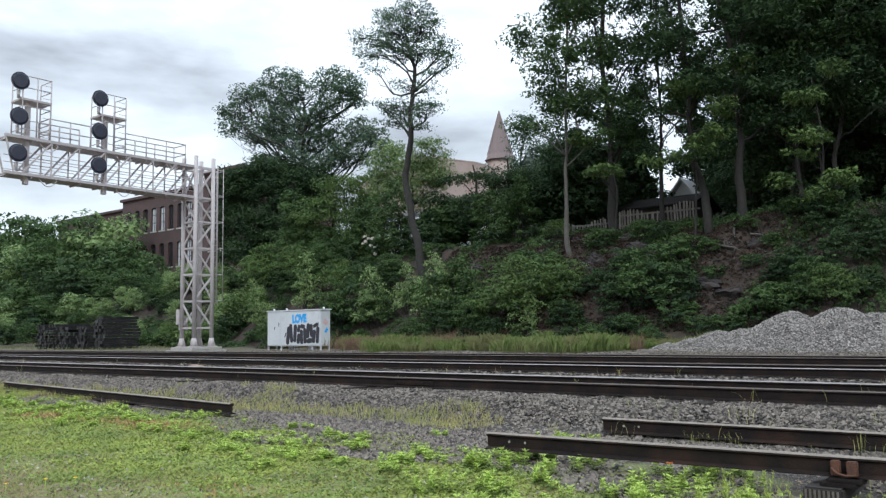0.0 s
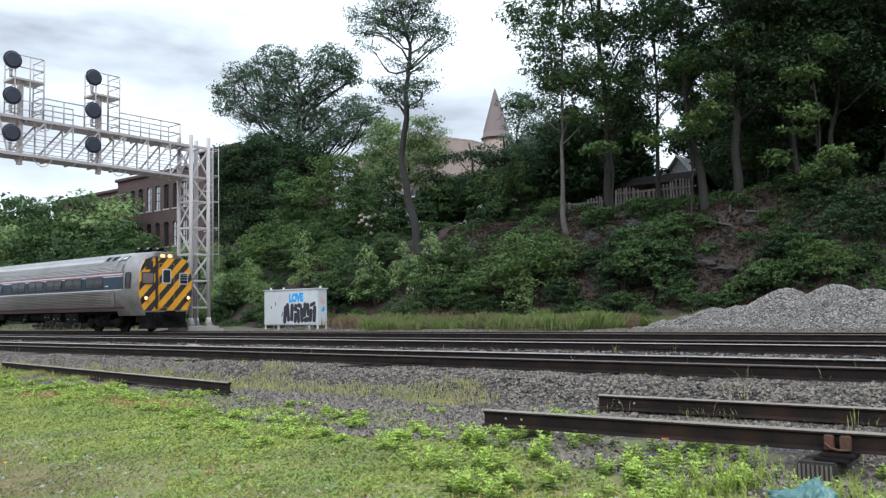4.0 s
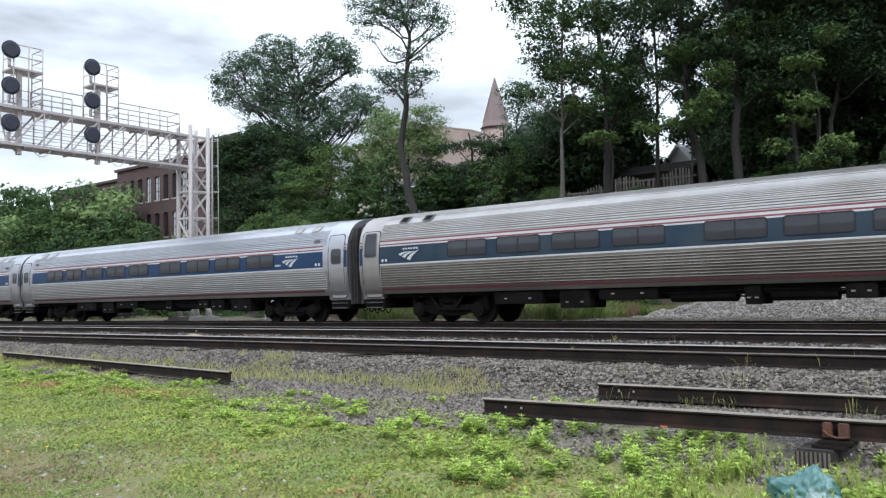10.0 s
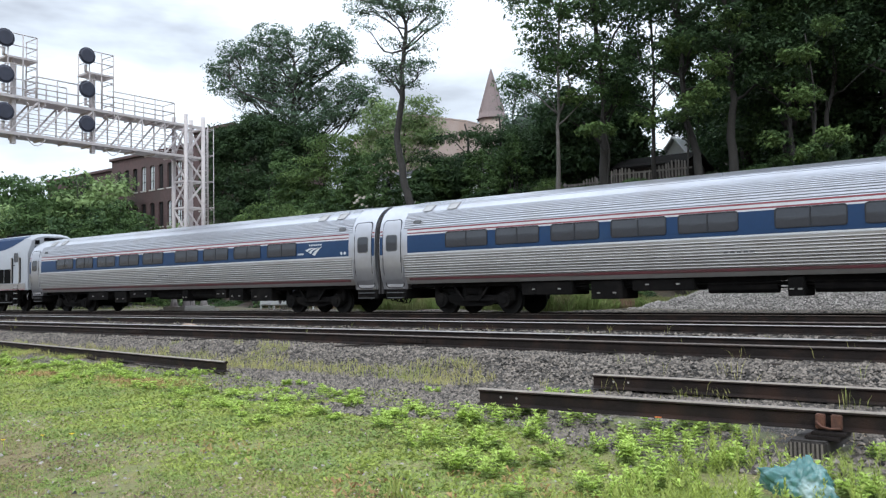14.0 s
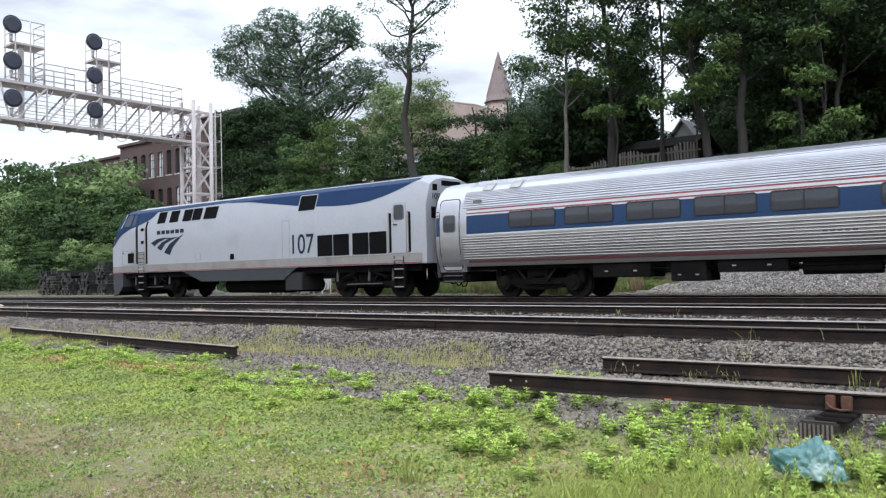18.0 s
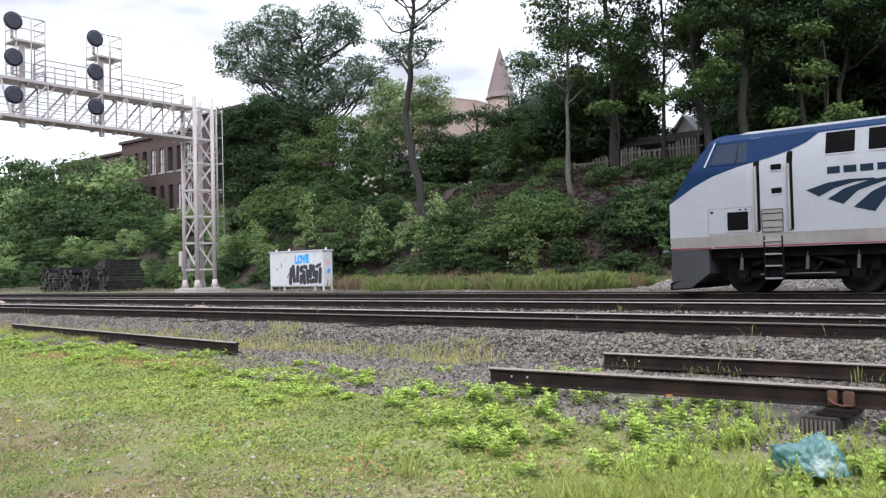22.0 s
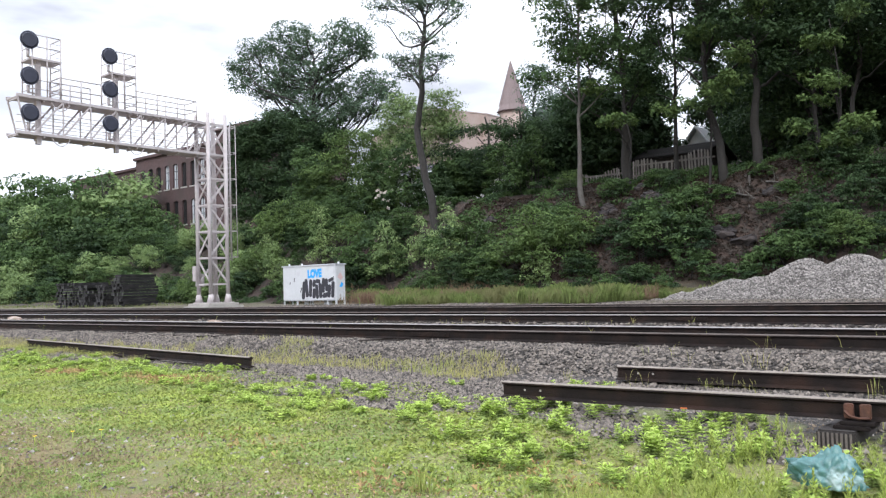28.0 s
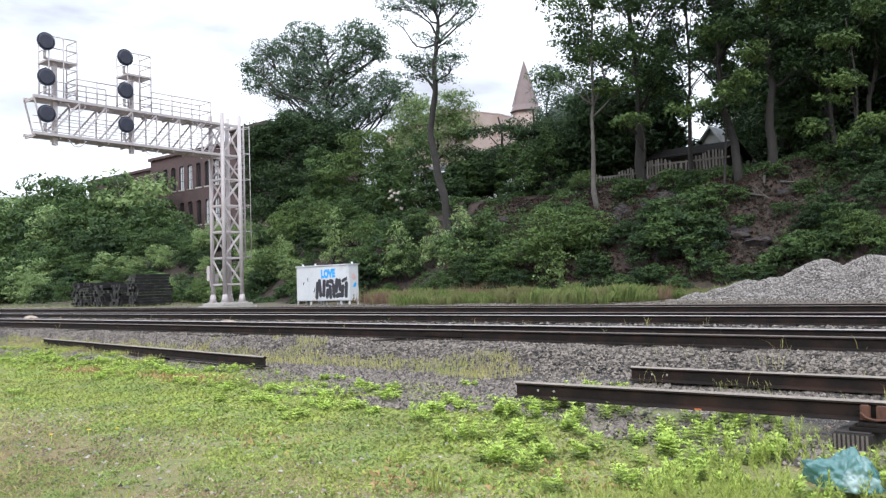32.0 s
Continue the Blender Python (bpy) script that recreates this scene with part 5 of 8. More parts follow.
    emblem(bm, prof, -6.55, 1.96, 2.62, 0.92, 0.007)
    part("emblem", bm, M_NAVY, top, "navy emblem of three swept wedges")
    bars_row(top, M_NAVY, prof, -6.05, -3.85, 2.93, 3.10, 0.007, 6, 0.22)

    def number(text, size, at, turn):
        cu = bpy.data.curves.new("road_number", "FONT")
        cu.body, cu.size, cu.extrude, cu.offset = text, size, 0.002, 0.004
        cu.materials.append(M_NAVY)
        ob = part_of("road_number", cu, top)
        ob.matrix_basis = at @ turn
        return ob

    number("107", 1.08, Matrix.Translation((3.12, -1.532, 1.73)), pose(0, 0, 0, 90, 0, 0) @ Matrix.Diagonal((0.88, 1, 1, 1)))
    number("107", 0.30, Matrix.Translation((10.056, -1.12, 3.42)), pose(0, 0, 0, 90, 0, 90))
    # rear face: windows and a dark grille
    for y0, y1, z0, z1 in ((-1.05, -0.80, 3.72, 3.95), (-1.15, -0.85, 2.75, 3.15), (-0.55, 0.55, 3.92, 4.10)):
        bm = bmesh.new()
        box(bm, 10.03, y0, z0, 10.066, y1, z1, bevel=0.01)
        part("rear_opening", bm, M_GRILLE, top)
    bm = bmesh.new()
    extrude_x(bm, [(-0.7, 1.1), (-0.7, 3.2), (0.7, 3.2), (0.7, 1.1)], 10.0, 10.3)
    bmesh.ops.recalc_face_normals(bm, faces=bm.faces)
    part("diaphragm", bm, M_RUBBER, top)
    bm = bmesh.new()
    box(bm, 9.7, -0.18, 0.72, 10.5, 0.18, 1.0, bevel=0.03)
    part("coupler", bm, M_UNDER, top)
    for k in range(3):
        bm = bmesh.new()
        limb(bm, [(9.95 + 0.12 * j, -0.95 + 0.3 * k, 0.95 - 0.42 * math.sin(math.pi * j / 5)) for j in range(6)], 0.024, 0.024, 6)
        part("brake_hose", bm, M_UNDER, top)
    bm = bmesh.new()
    limb(bm, [(9.98, -1.35, 1.0), (10.05, -1.45, 0.9), (10.06, -1.45, 0.75), (10.0, -1.40, 0.66)], 0.02, 0.02, 6)
    part("grab_iron", bm, M_STEEL, top)
    for x in (-6.9, 6.9):
        bogie(top, x, 2.8, 0.508, WHEEL_LOCO, True)
    return top


TRACK_MID = TRACKS[2] + GAUGE / 2
TRAVEL = (54.8455, 1.0678, 0.7058, 0.4816)
cab_car = coach("cab_car", "stainless steel cab car with a black and yellow striped end", CAB_WINDOWS, True, M_STEEL_OLD, -10.82, 9.9, (-11.7, 11.5))
cab_front(cab_car)
coach_one = coach("railway_coach", "fluted stainless steel coach with a blue window band", COACH_WINDOWS, logo_at=9.14, number_at=8.72)
coach_two = coach("railway_coach", "fluted stainless steel coach with a blue window band", COACH_WINDOWS, logo_at=9.14, number_at=8.72)
TRAIN = ((cab_car, 19.4), (coach_one, -6.62), (coach_two, -32.25), (locomotive(), -55.55))


def soften(vehicle):
    """Round off the shading over shallow bends, keeping true edges sharp."""
    done = set()
    for ob in vehicle.children_recursive:
        if ob.type != "MESH" or ob.data.name in done:
            continue
        done.add(ob.data.name)
        bm = bmesh.new()
        bm.from_mesh(ob.data)
        bmesh.ops.remove_doubles(bm, verts=bm.verts, dist=0.0002)
        for f in bm.faces:
            f.smooth = True
        bm.to_mesh(ob.data)
        bm.free()
        ob.data.set_sharp_from_angle(angle=radians(24))


for vehicle, _ in TRAIN:
    soften(vehicle)

# ---- signal gantry over the tracks ----
def build_gantry():
    top = tagged(new("signal_gantry"), "silver-painted cantilever signal gantry carrying black disc signals", "signal gantry")
    X, Y, a = -37.1, 25.95, 0.54
    # mast: four round posts on flared shoes, braced with bars, on a concrete footing
    bm = bmesh.new()
    box(bm, X - 1.12, Y - 1.12, -0.35, X + 1.12, Y + 1.12, 0.02, bevel=0.03)
    part("footing", bm, M_CONCRETE, top, "stepped concrete footing")
    bm = bmesh.new()
    box(bm, X - 0.95, Y - 0.95, 0.02, X + 0.95, Y + 0.95, 0.16, bevel=0.03)
    part("footing_cap", bm, M_CONCRETE, top)
    corners = [(-a, -a), (a, -a), (a, a), (-a, a)]
    for dx, dy in corners:
        bm = bmesh.new()
        tube(bm, (X + dx, Y + dy, 0.2), (X + dx, Y + dy, 10.25), 0.108, n=14)
        post = part("mast_post", bm, M_GANTRY, top)
        bm = bmesh.new()
        box(bm, X + dx - 0.22, Y + dy - 0.22, 0.16, X + dx + 0.22, Y + dy + 0.22, 0.20)
        tube(bm, (X + dx, Y + dy, 0.2), (X + dx, Y + dy, 0.62), 0.21, 0.118, n=8)
        part("shoe", bm, M_GANTRY, post)
    levels = [1.15, 2.55, 3.95, 5.35, 6.75, 8.02, 9.62]
    for i, z in enumerate(levels):
        for (p, q) in zip(corners, corners[1:] + corners[:1]):
            bm = bmesh.new()
            bar(bm, (X + p[0], Y + p[1], z), (X + q[0], Y + q[1], z), 0.07, 0.09)
            part("strut", bm, M_GANTRY, top)
            if i + 1 < len(levels):
                flip = i % 2
                u, v = (p, q) if flip else (q, p)
                bm = bmesh.new()
                bar(bm, (X + u[0], Y + u[1], z + 0.06), (X + v[0], Y + v[1], levels[i + 1] - 0.06), 0.05, 0.10)
                part("brace", bm, M_GANTRY, top)
    bm = bmesh.new()
    box(bm, X - a - 0.42, Y - a - 0.10, 1.35, X - a - 0.12, Y - a + 0.18, 2.15, bevel=0.02)
    part("junction_box", bm, M_GANTRY, top)
    # ladder with hoops on the mast's far side
    lx, ly = X + 0.15, Y + a + 0.42
    bm = bmesh.new()
    for dx in (-0.22, 0.22):
        tube(bm, (lx + dx, ly, 2.4), (lx + dx, ly, 9.9), 0.028, n=6)
    tube(bm, (lx + 0.3, ly + 0.32, 2.6), (lx + 0.3, ly + 0.30, 9.8), 0.02, n=6)
    tube(bm, (lx - 0.3, ly + 0.32, 2.6), (lx - 0.3, ly + 0.30, 9.8), 0.02, n=6)
    ladder = part("ladder", bm, M_GANTRY, top)
    for k in range(24):
        bm = bmesh.new()
        tube(bm, (lx - 0.22, ly, 2.5 + k * 0.31), (lx + 0.22, ly, 2.5 + k * 0.31), 0.024, n=5)
        part("rung", bm, M_GANTRY, ladder)
    for k in range(6):
        z = 2.6 + k * 1.42
        bm = bmesh.new()
        limb(bm, [(lx - 0.22, ly, z), (lx - 0.36, ly + 0.2, z), (lx - 0.2, ly + 0.42, z), (lx + 0.2, ly + 0.42, z), (lx + 0.36, ly + 0.2, z), (lx + 0.22, ly, z)], 0.018, 0.018, 5)
        part("hoop", bm, M_GANTRY, ladder)
    bm = bmesh.new()
    for k in range(3):
        tube(bm, (X - 0.1 + 0.13 * k, Y + 0.1, 0.2), (X - 0.1 + 0.13 * k, Y + 0.1, 9.6), 0.032, n=6)
    part("conduit", bm, M_GANTRY, top)
    # girder: two trussed sides, decks at both chords
    y0, y1 = 15.55, Y + a
    for sx in (-0.5, 0.5):
        for z, nm in ((9.66, "top_chord"), (8.02, "bottom_chord")):
            bm = bmesh.new()
            bar(bm, (X + sx, y0 + 0.12, z), (X + sx, y1, z), 0.10, 0.13)
            part(nm, bm, M_GANTRY, top)
        n = 7
        for k in range(n):
            ya, yb = y0 + 0.9 + (y1 - y0 - 1.9) * k / n, y0 + 0.9 + (y1 - y0 - 1.9) * (k + 1) / n
            bm = bmesh.new()
            bar(bm, (X + sx, ya, 8.05), (X + sx, yb, 9.62), 0.055, 0.075)
            part("diagonal", bm, M_GANTRY, top)
            bm = bmesh.new()
            bar(bm, (X + sx, yb, 8.05), (X + sx, yb, 9.62), 0.05, 0.06)
            part("upright", bm, M_GANTRY, top)
        bm = bmesh.new()
        bar(bm, (X + sx, y0 + 0.16, 9.62), (X + sx, y0 + 0.55, 8.05), 0.05, 0.07)
        part("diagonal", bm, M_GANTRY, top)
    for z, nm in ((9.60, "upper_deck"), (7.97, "lower_deck")):
        bm = bmesh.new()
        box(bm, X - 0.46, y0 + 0.15, z - 0.025, X + 0.46, y1 - 1.1, z + 0.025)
        for k in range(10):
            y = y0 + 0.2 + (y1 - y0 - 0.2) * k / 9.5
            bar(bm, (X - 0.5, y, z - 0.05), (X + 0.5, y, z - 0.05), 0.06, 0.10)
        part(nm, bm, M_GANTRY, top, "grated walkway deck")
    for sx in (-0.47, 0.47):
        for z in (8.35, 8.68, 9.0):
            bm = bmesh.new()
            tube(bm, (X + sx, y0 + 0.5, z), (X + sx, y1 - 1.1, z), 0.018, n=5)
            part("guard_wire", bm, M_GANTRY, top)
    # handrails over the upper deck, in two runs
    for ya, yb in ((17.6, 19.55), (21.35, 24.75)):
        for sx in (-0.52, 0.52):
            for z in (10.2, 10.72):
                bm = bmesh.new()
                tube(bm, (X + sx, ya, z), (X + sx, yb, z), 0.03, n=6)
                part("handrail", bm, M_GANTRY, top)
            m = 3 if yb - ya < 2.5 else 4
            for k in range(m):
                y = ya + (yb - ya) * k / (m - 1)
                bm = bmesh.new()
                tube(bm, (X + sx, y, 9.66), (X + sx, y, 10.72), 0.03, n=6)
                part("handrail_post", bm, M_GANTRY, top)
    for y in (24.75, 17.6):
        for z in (10.2, 10.72):
            bm = bmesh.new()
            tube(bm, (X - 0.52, y, z), (X + 0.52, y, z), 0.03, n=6)
            part("handrail", bm, M_GANTRY, top)
    # two signal masts with caged platforms
    for yp, yh in ((16.72, 16.21), (20.42, 19.96)):
        bm = bmesh.new()
        box(bm, X + 0.15, yp - 0.1, 7.6, X + 0.35, yp + 0.1, 11.4, bevel=0.01)
        part("signal_post", bm, M_GANTRY, top)
        bm = bmesh.new()
        box(bm, X - 0.5, yh + 0.10, 11.36, X + 0.55, yp + 0.95, 11.46, bevel=0.01)
        plat = part("platform", bm, M_GANTRY, top)
        for px, py in ((X - 0.5, yh + 0.16), (X + 0.52, yh + 0.16), (X - 0.5, yp + 0.92), (X + 0.52, yp + 0.92), (X + 0.52, yp + 0.3)):
            bm = bmesh.new()
            tube(bm, (px, py, 9.66), (px, py, 12.5), 0.03, n=6)
            part("cage_post", bm, M_GANTRY, plat)
        for z in (10.05, 10.45, 11.1, 11.95, 12.48):
            bm = bmesh.new()
            tube(bm, (X + 0.52, yh + 0.16, z), (X + 0.52, yp + 0.92, z), 0.024, n=5)
            tube(bm, (X - 0.5, yp + 0.92, z), (X + 0.52, yp + 0.92, z), 0.024, n=5)
            tube(bm, (X - 0.5, yh + 0.16, z), (X + 0.52, yh + 0.16, z), 0.024, n=5)
            part("cage_rail", bm, M_GANTRY, plat)
        for k in range(9):
            bm = bmesh.new()
            tube(bm, (X + 0.52, yp + 0.56, 9.8 + k * 0.3), (X + 0.52, yp + 0.92, 9.8 + k * 0.3), 0.012, n=5)
            part("rung", bm, M_GANTRY, plat)
        for z in (12.17, 10.56, 8.91):
            bm = bmesh.new()
            tube(bm, (X + 0.58, yh, z), (X + 0.63, yh, z), 0.40, n=28)
            tube(bm, (X + 0.40, yh, z), (X + 0.58, yh, z), 0.20, 0.34, n=20)
            tube(bm, (X + 0.63, yh, z), (X + 0.66, yh, z), 0.36, 0.30, n=24)
            head = part("signal_head", bm, M_BLACK, top, "black round signal head")
            bm = bmesh.new()
            tube(bm, (X + 0.45, yh, z - 0.40), (X + 0.45, yh, z - 0.75), 0.09, 0.06, n=8)
            bar(bm, (X + 0.45, yh, z - 0.70), (X + 0.25, yp, z - 0.70), 0.06)
            part("bracket", bm, M_GANTRY, head)
    # sagging cables under the decks
    for y, z in ((17.2, 9.5), (20.9, 9.5), (17.2, 7.9), (20.9, 7.9), (23.6, 9.6), (23.9, 9.5), (24.1, 9.2)):
        bm = bmesh.new()
        limb(bm, [(X + 0.5, y + 0.85 * t, z - 0.32 * math.sin(math.pi * t)) for t in (0, 0.2, 0.4, 0.6, 0.8, 1)], 0.02, 0.02, 5)
        part("cable", bm, M_GANTRY, top)
    bm = bmesh.new()
    box(bm, X - 1.35, Y - 0.2, 1.05, X - 1.0, Y + 0.15, 1.75, bevel=0.02)
    tube(bm, (X - 1.18, Y, 0.0), (X - 1.18, Y, 1.05), 0.03, n=6)
    part("junction_box", bm, M_GANTRY, top)


# ---- trackside cabinet ----
M_CAB = material("white_cabinet_paint", (0.66, 0.68, 0.71), 0.5, 0.1, 0.07, 1.5, second=(0.52, 0.53, 0.55), second_at=0.66)
M_SPRAY_BLUE = material("sky_blue_spray", (0.03, 0.38, 0.85), 0.5, 0, 0.1, 4)
M_SPRAY_BLACK = material("black_spray", (0.035, 0.035, 0.045), 0.55, 0, 0.3, 6)
M_SPRAY_PINK = material("pink_spray", (0.70, 0.50, 0.50), 0.5, 0, 0.1, 4)


def build_cabinet():
    top = tagged(new("relay_cabinet"), "white metal relay cabinet on legs, sprayed with graffiti", "cabinet")
    x0, x1, y0, y1, z0, z1 = -33.85, -29.80, 28.0, 28.65, 0.14, 1.92
    bm = bmesh.new()
    box(bm, x0, y0, z0, x1, y1, z1, bevel=0.025)
    part("body", bm, M_CAB, top)
    bm = bmesh.new()
    box(bm, x0 - 0.05, y0 - 0.06, z1, x1 + 0.05, y1 + 0.05, z1 + 0.06, bevel=0.015)
    part("lid", bm, M_CAB, top)
    for a, b in ((x0 + 0.05, x0 + 1.05), (x0 + 1.11, x1 - 0.05)):
        bm = bmesh.new()
        box(bm, a, y0 - 0.02, z0 + 0.04, b, y0, z1 - 0.03, bevel=0.008)
        door = part("door", bm, M_CAB, top)
        bm = bmesh.new()
        tube(bm, (b - 0.1, y0 - 0.03, 1.15), (b - 0.1, y0 - 0.03, 1.35), 0.018, n=6)
        part("handle", bm, M_SPRAY_BLACK, door)
    for x in (x0 + 0.05, x0 + 1.08, x1 - 0.65, x1 - 0.05):
        for y in (y0 + 0.05, y1 - 0.05):
            bm = bmesh.new()
            bar(bm, (x, y, -0.25), (x, y, z0), 0.07)
            part("leg", bm, M_CAB, top)
    for x in (-32.4, -32.2, -32.0, -31.8, -30.9, -30.75, -30.6, -30.45):
        bm = bmesh.new()
        tube(bm, (x, y0 + 0.25, -0.2), (x, y0 + 0.25, z0), 0.05, n=8)
        part("cable_duct", bm, M_WHITE, top)
    for x in (x0 + 0.2, x0 + 1.2, x1 - 0.1):
        bm = bmesh.new()
        tube(bm, (x, y0 + 0.3, z1 + 0.05), (x, y0 + 0.3, z1 + 0.16), 0.05, n=8)
        part("vent_cap", bm, M_CAB, top)
    cu = bpy.data.curves.new("graffiti_word", "FONT")
    cu.body, cu.size, cu.extrude, cu.offset = "LOVE", 0.54, 0.002, 0.040
    cu.materials.append(M_SPRAY_BLUE)
    ob = part_of("graffiti_word", cu, top, "sky-blue sprayed word")
    ob.matrix_basis = pose(-31.86, y0 - 0.024, 1.33, 90, -2, 0) @ Matrix.Diagonal((0.80, 1, 1, 1))
    # the large black tag below it: fat rounded bars with thin white gaps
    k = 0
    bars = (((-0.20, 0.34, -0.13, 1.02, 0.125), (0.10, 0.44, 0.02, 1.16, 0.12)),
               ((-0.16, 0.46, -0.12, 1.12, 0.125), (0.10, 0.38, 0.14, 0.66, 0.125), (0.12, 0.96, 0.16, 1.10, 0.12)),
               ((-0.12, 0.36, -0.16, 0.86, 0.12), (-0.12, 1.14, 0.02, 1.12, 0.11), (0.14, 0.40, 0.10, 0.92, 0.125)),
               ((-0.14, 0.66, -0.10, 1.16, 0.125), (0.14, 0.72, 0.10, 1.14, 0.12), (-0.08, 0.40, 0.10, 0.44, 0.125)),
               ((-0.16, 0.42, -0.10, 0.84, 0.125), (0.12, 0.40, 0.16, 1.00, 0.12), (-0.10, 1.14, 0.10, 1.22, 0.09)))
    for cx, strokes in zip((-32.02, -31.52, -31.04, -30.58, -30.14), bars):
        for xa, za, xb, zb, r in strokes:
            k += 1
            turn = math.atan2(zb - za, xb - xa)
            pts = []
            for t in range(20):
                a = turn - math.pi / 2 + t * math.tau / 19 * (19 / 20)
                ox, oz = (xb, zb) if t < 10 else (xa, za)
                pts.append((cx + ox + r * math.cos(a), oz + r * math.sin(a)))
            bm = bmesh.new()
            bm.faces.new([bm.verts.new((x, y0 - 0.024 - 0.0005 * k, z)) for x, z in pts])
            bmesh.ops.recalc_face_normals(bm, faces=bm.faces)
            part("graffiti_stroke", bm, M_SPRAY_BLACK, top)
    for x, z, w, h in ((-32.48, 0.60, 0.06, 0.26), (-33.3, 1.0, 0.05, 0.16)):
        bm = bmesh.new()
        box(bm, x, y0 - 0.026, z, x + w, y0 - 0.022, z + h, pose(x, 0, z, 0, 25, 0) @ Matrix.Translation((-x, 0, -z)))
        part("graffiti_stroke", bm, M_SPRAY_BLACK, top)
    for pts, mat in (([(28.1, 1.3), (28.3, 1.55), (28.5, 1.3), (28.35, 1.15)], M_SPRAY_PINK), ([(28.22, 0.82), (28.4, 1.08), (28.5, 0.95), (28.4, 0.8)], M_SPRAY_BLUE)):
        bm = bmesh.new()
        bm.faces.new([bm.verts.new((x1 + 0.003, y, z)) for y, z in pts])
        part("graffiti_patch", bm, mat, top)


# ---- lengths of spare rail beside the near track ----
def build_spare_rails():
    M_ENDRUST = material("orange_rust_chalk", (0.55, 0.16, 0.05), 0.8, 0, 0.2, 8)
    for (xa, ya, xb, yb, z, lab) in ((-22.24, 9.76, -11.27, 8.60, -0.30, "length of brown rail lying at the lawn's edge"),
                                     (-5.45, 7.70, 3.0, 8.27, -0.30, "spare brown rail raised on a timber block"),
                                     (-5.02, 9.67, 3.5, 10.0, -0.30, "spare brown rail lying on the gravel")):
        d = Vector((xb - xa, yb - ya, 0))
        ob = new("spare_rail", rail_mesh("spare_rail", 0, d.length, False, M_RAILPALE))
        ob.matrix_basis = Matrix.Translation((xa, ya, z)) @ pose(0, 0, 0, 0, 0, math.degrees(math.atan2(d.y, d.x)))
        tagged(ob, lab, "rail", "spare rails")
        if xa > -10:
            for x in (0.28, 0.48):
                bm = bmesh.new()
                tube(bm, (x, -0.012, -0.09), (x, -0.008, -0.09), 0.014, n=10)
                part("bolt_hole", bm, M_PILE, ob)
            bm = bmesh.new()
            if ya < 9:
                box(bm, 2.08, -0.0715, -0.178, 2.15, -0.0685, -0.164, bevel=0.001)
                part("chalk_mark", bm, M_ENDRUST, ob)
            else:
                bm.free()
        for k in range(4):
            bm = bmesh.new()
            x = 1.2 + k * 2.0
            box(bm, x - 0.1, -0.35, -0.34, x + 0.1, 0.35, -0.182, bevel=0.01)
            if xa < -10:
                part("bearer", bm, M_TIE, ob)
            else:
                bm.free()
    # block of timber with a rusty chair under the near one
    M_WOODEND = material("pale_split_end_grain", (0.14, 0.12, 0.105), 0.95, 0, 0.4, 12)
    M_RUST = material("rusty_iron", (0.13, 0.055, 0.034), 0.85, 0, 0.3, 8, 0.4, 40, (0.06, 0.03, 0.022), 0.52)
    top = tagged(new("timber_block"), "weathered timber block carrying the spare rail", "timber")
    top.location = (-1.83, 7.95, 0)
    bm = bmesh.new()
    box(bm, -0.25, -0.28, -0.80, 0.07, 0.7, -0.55, bevel=0.015)
    part("block", bm, material("dark_timber", (0.030, 0.025, 0.023), 0.9, 0, 0.4, 4, 0.5, 40), top)
    for k in range(8):
        bm = bmesh.new()
        box(bm, -0.235 + k * 0.037, -0.287, -0.78, -0.217 + k * 0.037, -0.279, -0.57)
        part("groove", bm, M_WOODEND, top)
    bm = bmesh.new()
    box(bm, -0.13, -0.2, -0.55, 0.17, 0.2, -0.515, bevel=0.006)
    box(bm, -0.08, -0.17, -0.515, 0.2, 0.17, -0.482, bevel=0.006)
    part("tie_plate", bm, M_RAIL, top)
    bm = bmesh.new()
    box(bm, -0.06, -0.10, -0.465, 0.02, -0.045, -0.335, bevel=0.008)
    box(bm, 0.07, -0.10, -0.465, 0.16, -0.045, -0.335, bevel=0.008)
    limb(bm, [(-0.05, -0.11, -0.40), (0.0, -0.13, -0.44), (0.07, -0.13, -0.455), (0.15, -0.11, -0.45)], 0.012, 0.012, 6)
    part("rail_clip", bm, M_RUST, top, "rusty iron rail clip")


# ---- crumpled plastic bag ----
def build_bag():
    M_BAG = material("teal_plastic_film", (0.085, 0.200, 0.195), 0.25, 0, 0.3, 4, 0.35, 14, (0.40, 0.50, 0.50), 0.60, soft=0.08)
    bm = bmesh.new()
    bmesh.ops.create_icosphere(bm, subdivisions=5, radius=1.0)
    for v in bm.verts:
        p = v.co.copy()
        crease = abs(noise.noise(Vector((p.x * 3.4, p.y * 3.4, p.z * 1.2)) + Vector((3, 1, 0)))) * 0.6 + abs(noise.noise(Vector((p.x * 8, p.y * 8, p.z * 3)))) * 0.3 + 0.16 * abs(noise.noise(p * 17))
        k = 0.9 + crease + 0.2 * noise.noise(p * 1.4)
        peak = max(0.0, 1 - ((p.x - 0.15) ** 2 + p.y ** 2) * 2.2) * max(0.0, p.z)
        tail = max(0.0, -p.x - 0.45)
        v.co = Vector((p.x * 0.17 * k - tail * 0.20, p.y * 0.13 * k * (1 - 0.7 * tail), max(-0.05, p.z * 0.14 * k + 0.06 * peak + tail * tail * 0.34 - 0.05 * tail)))
    for f in bm.faces:
        f.smooth = True
    ob = part("plastic_bag", bm, M_BAG)
    ob.location = (-1.60, 6.32, -0.65)
    tagged(ob, "crumpled teal and white plastic bag in the weeds", "plastic bag")


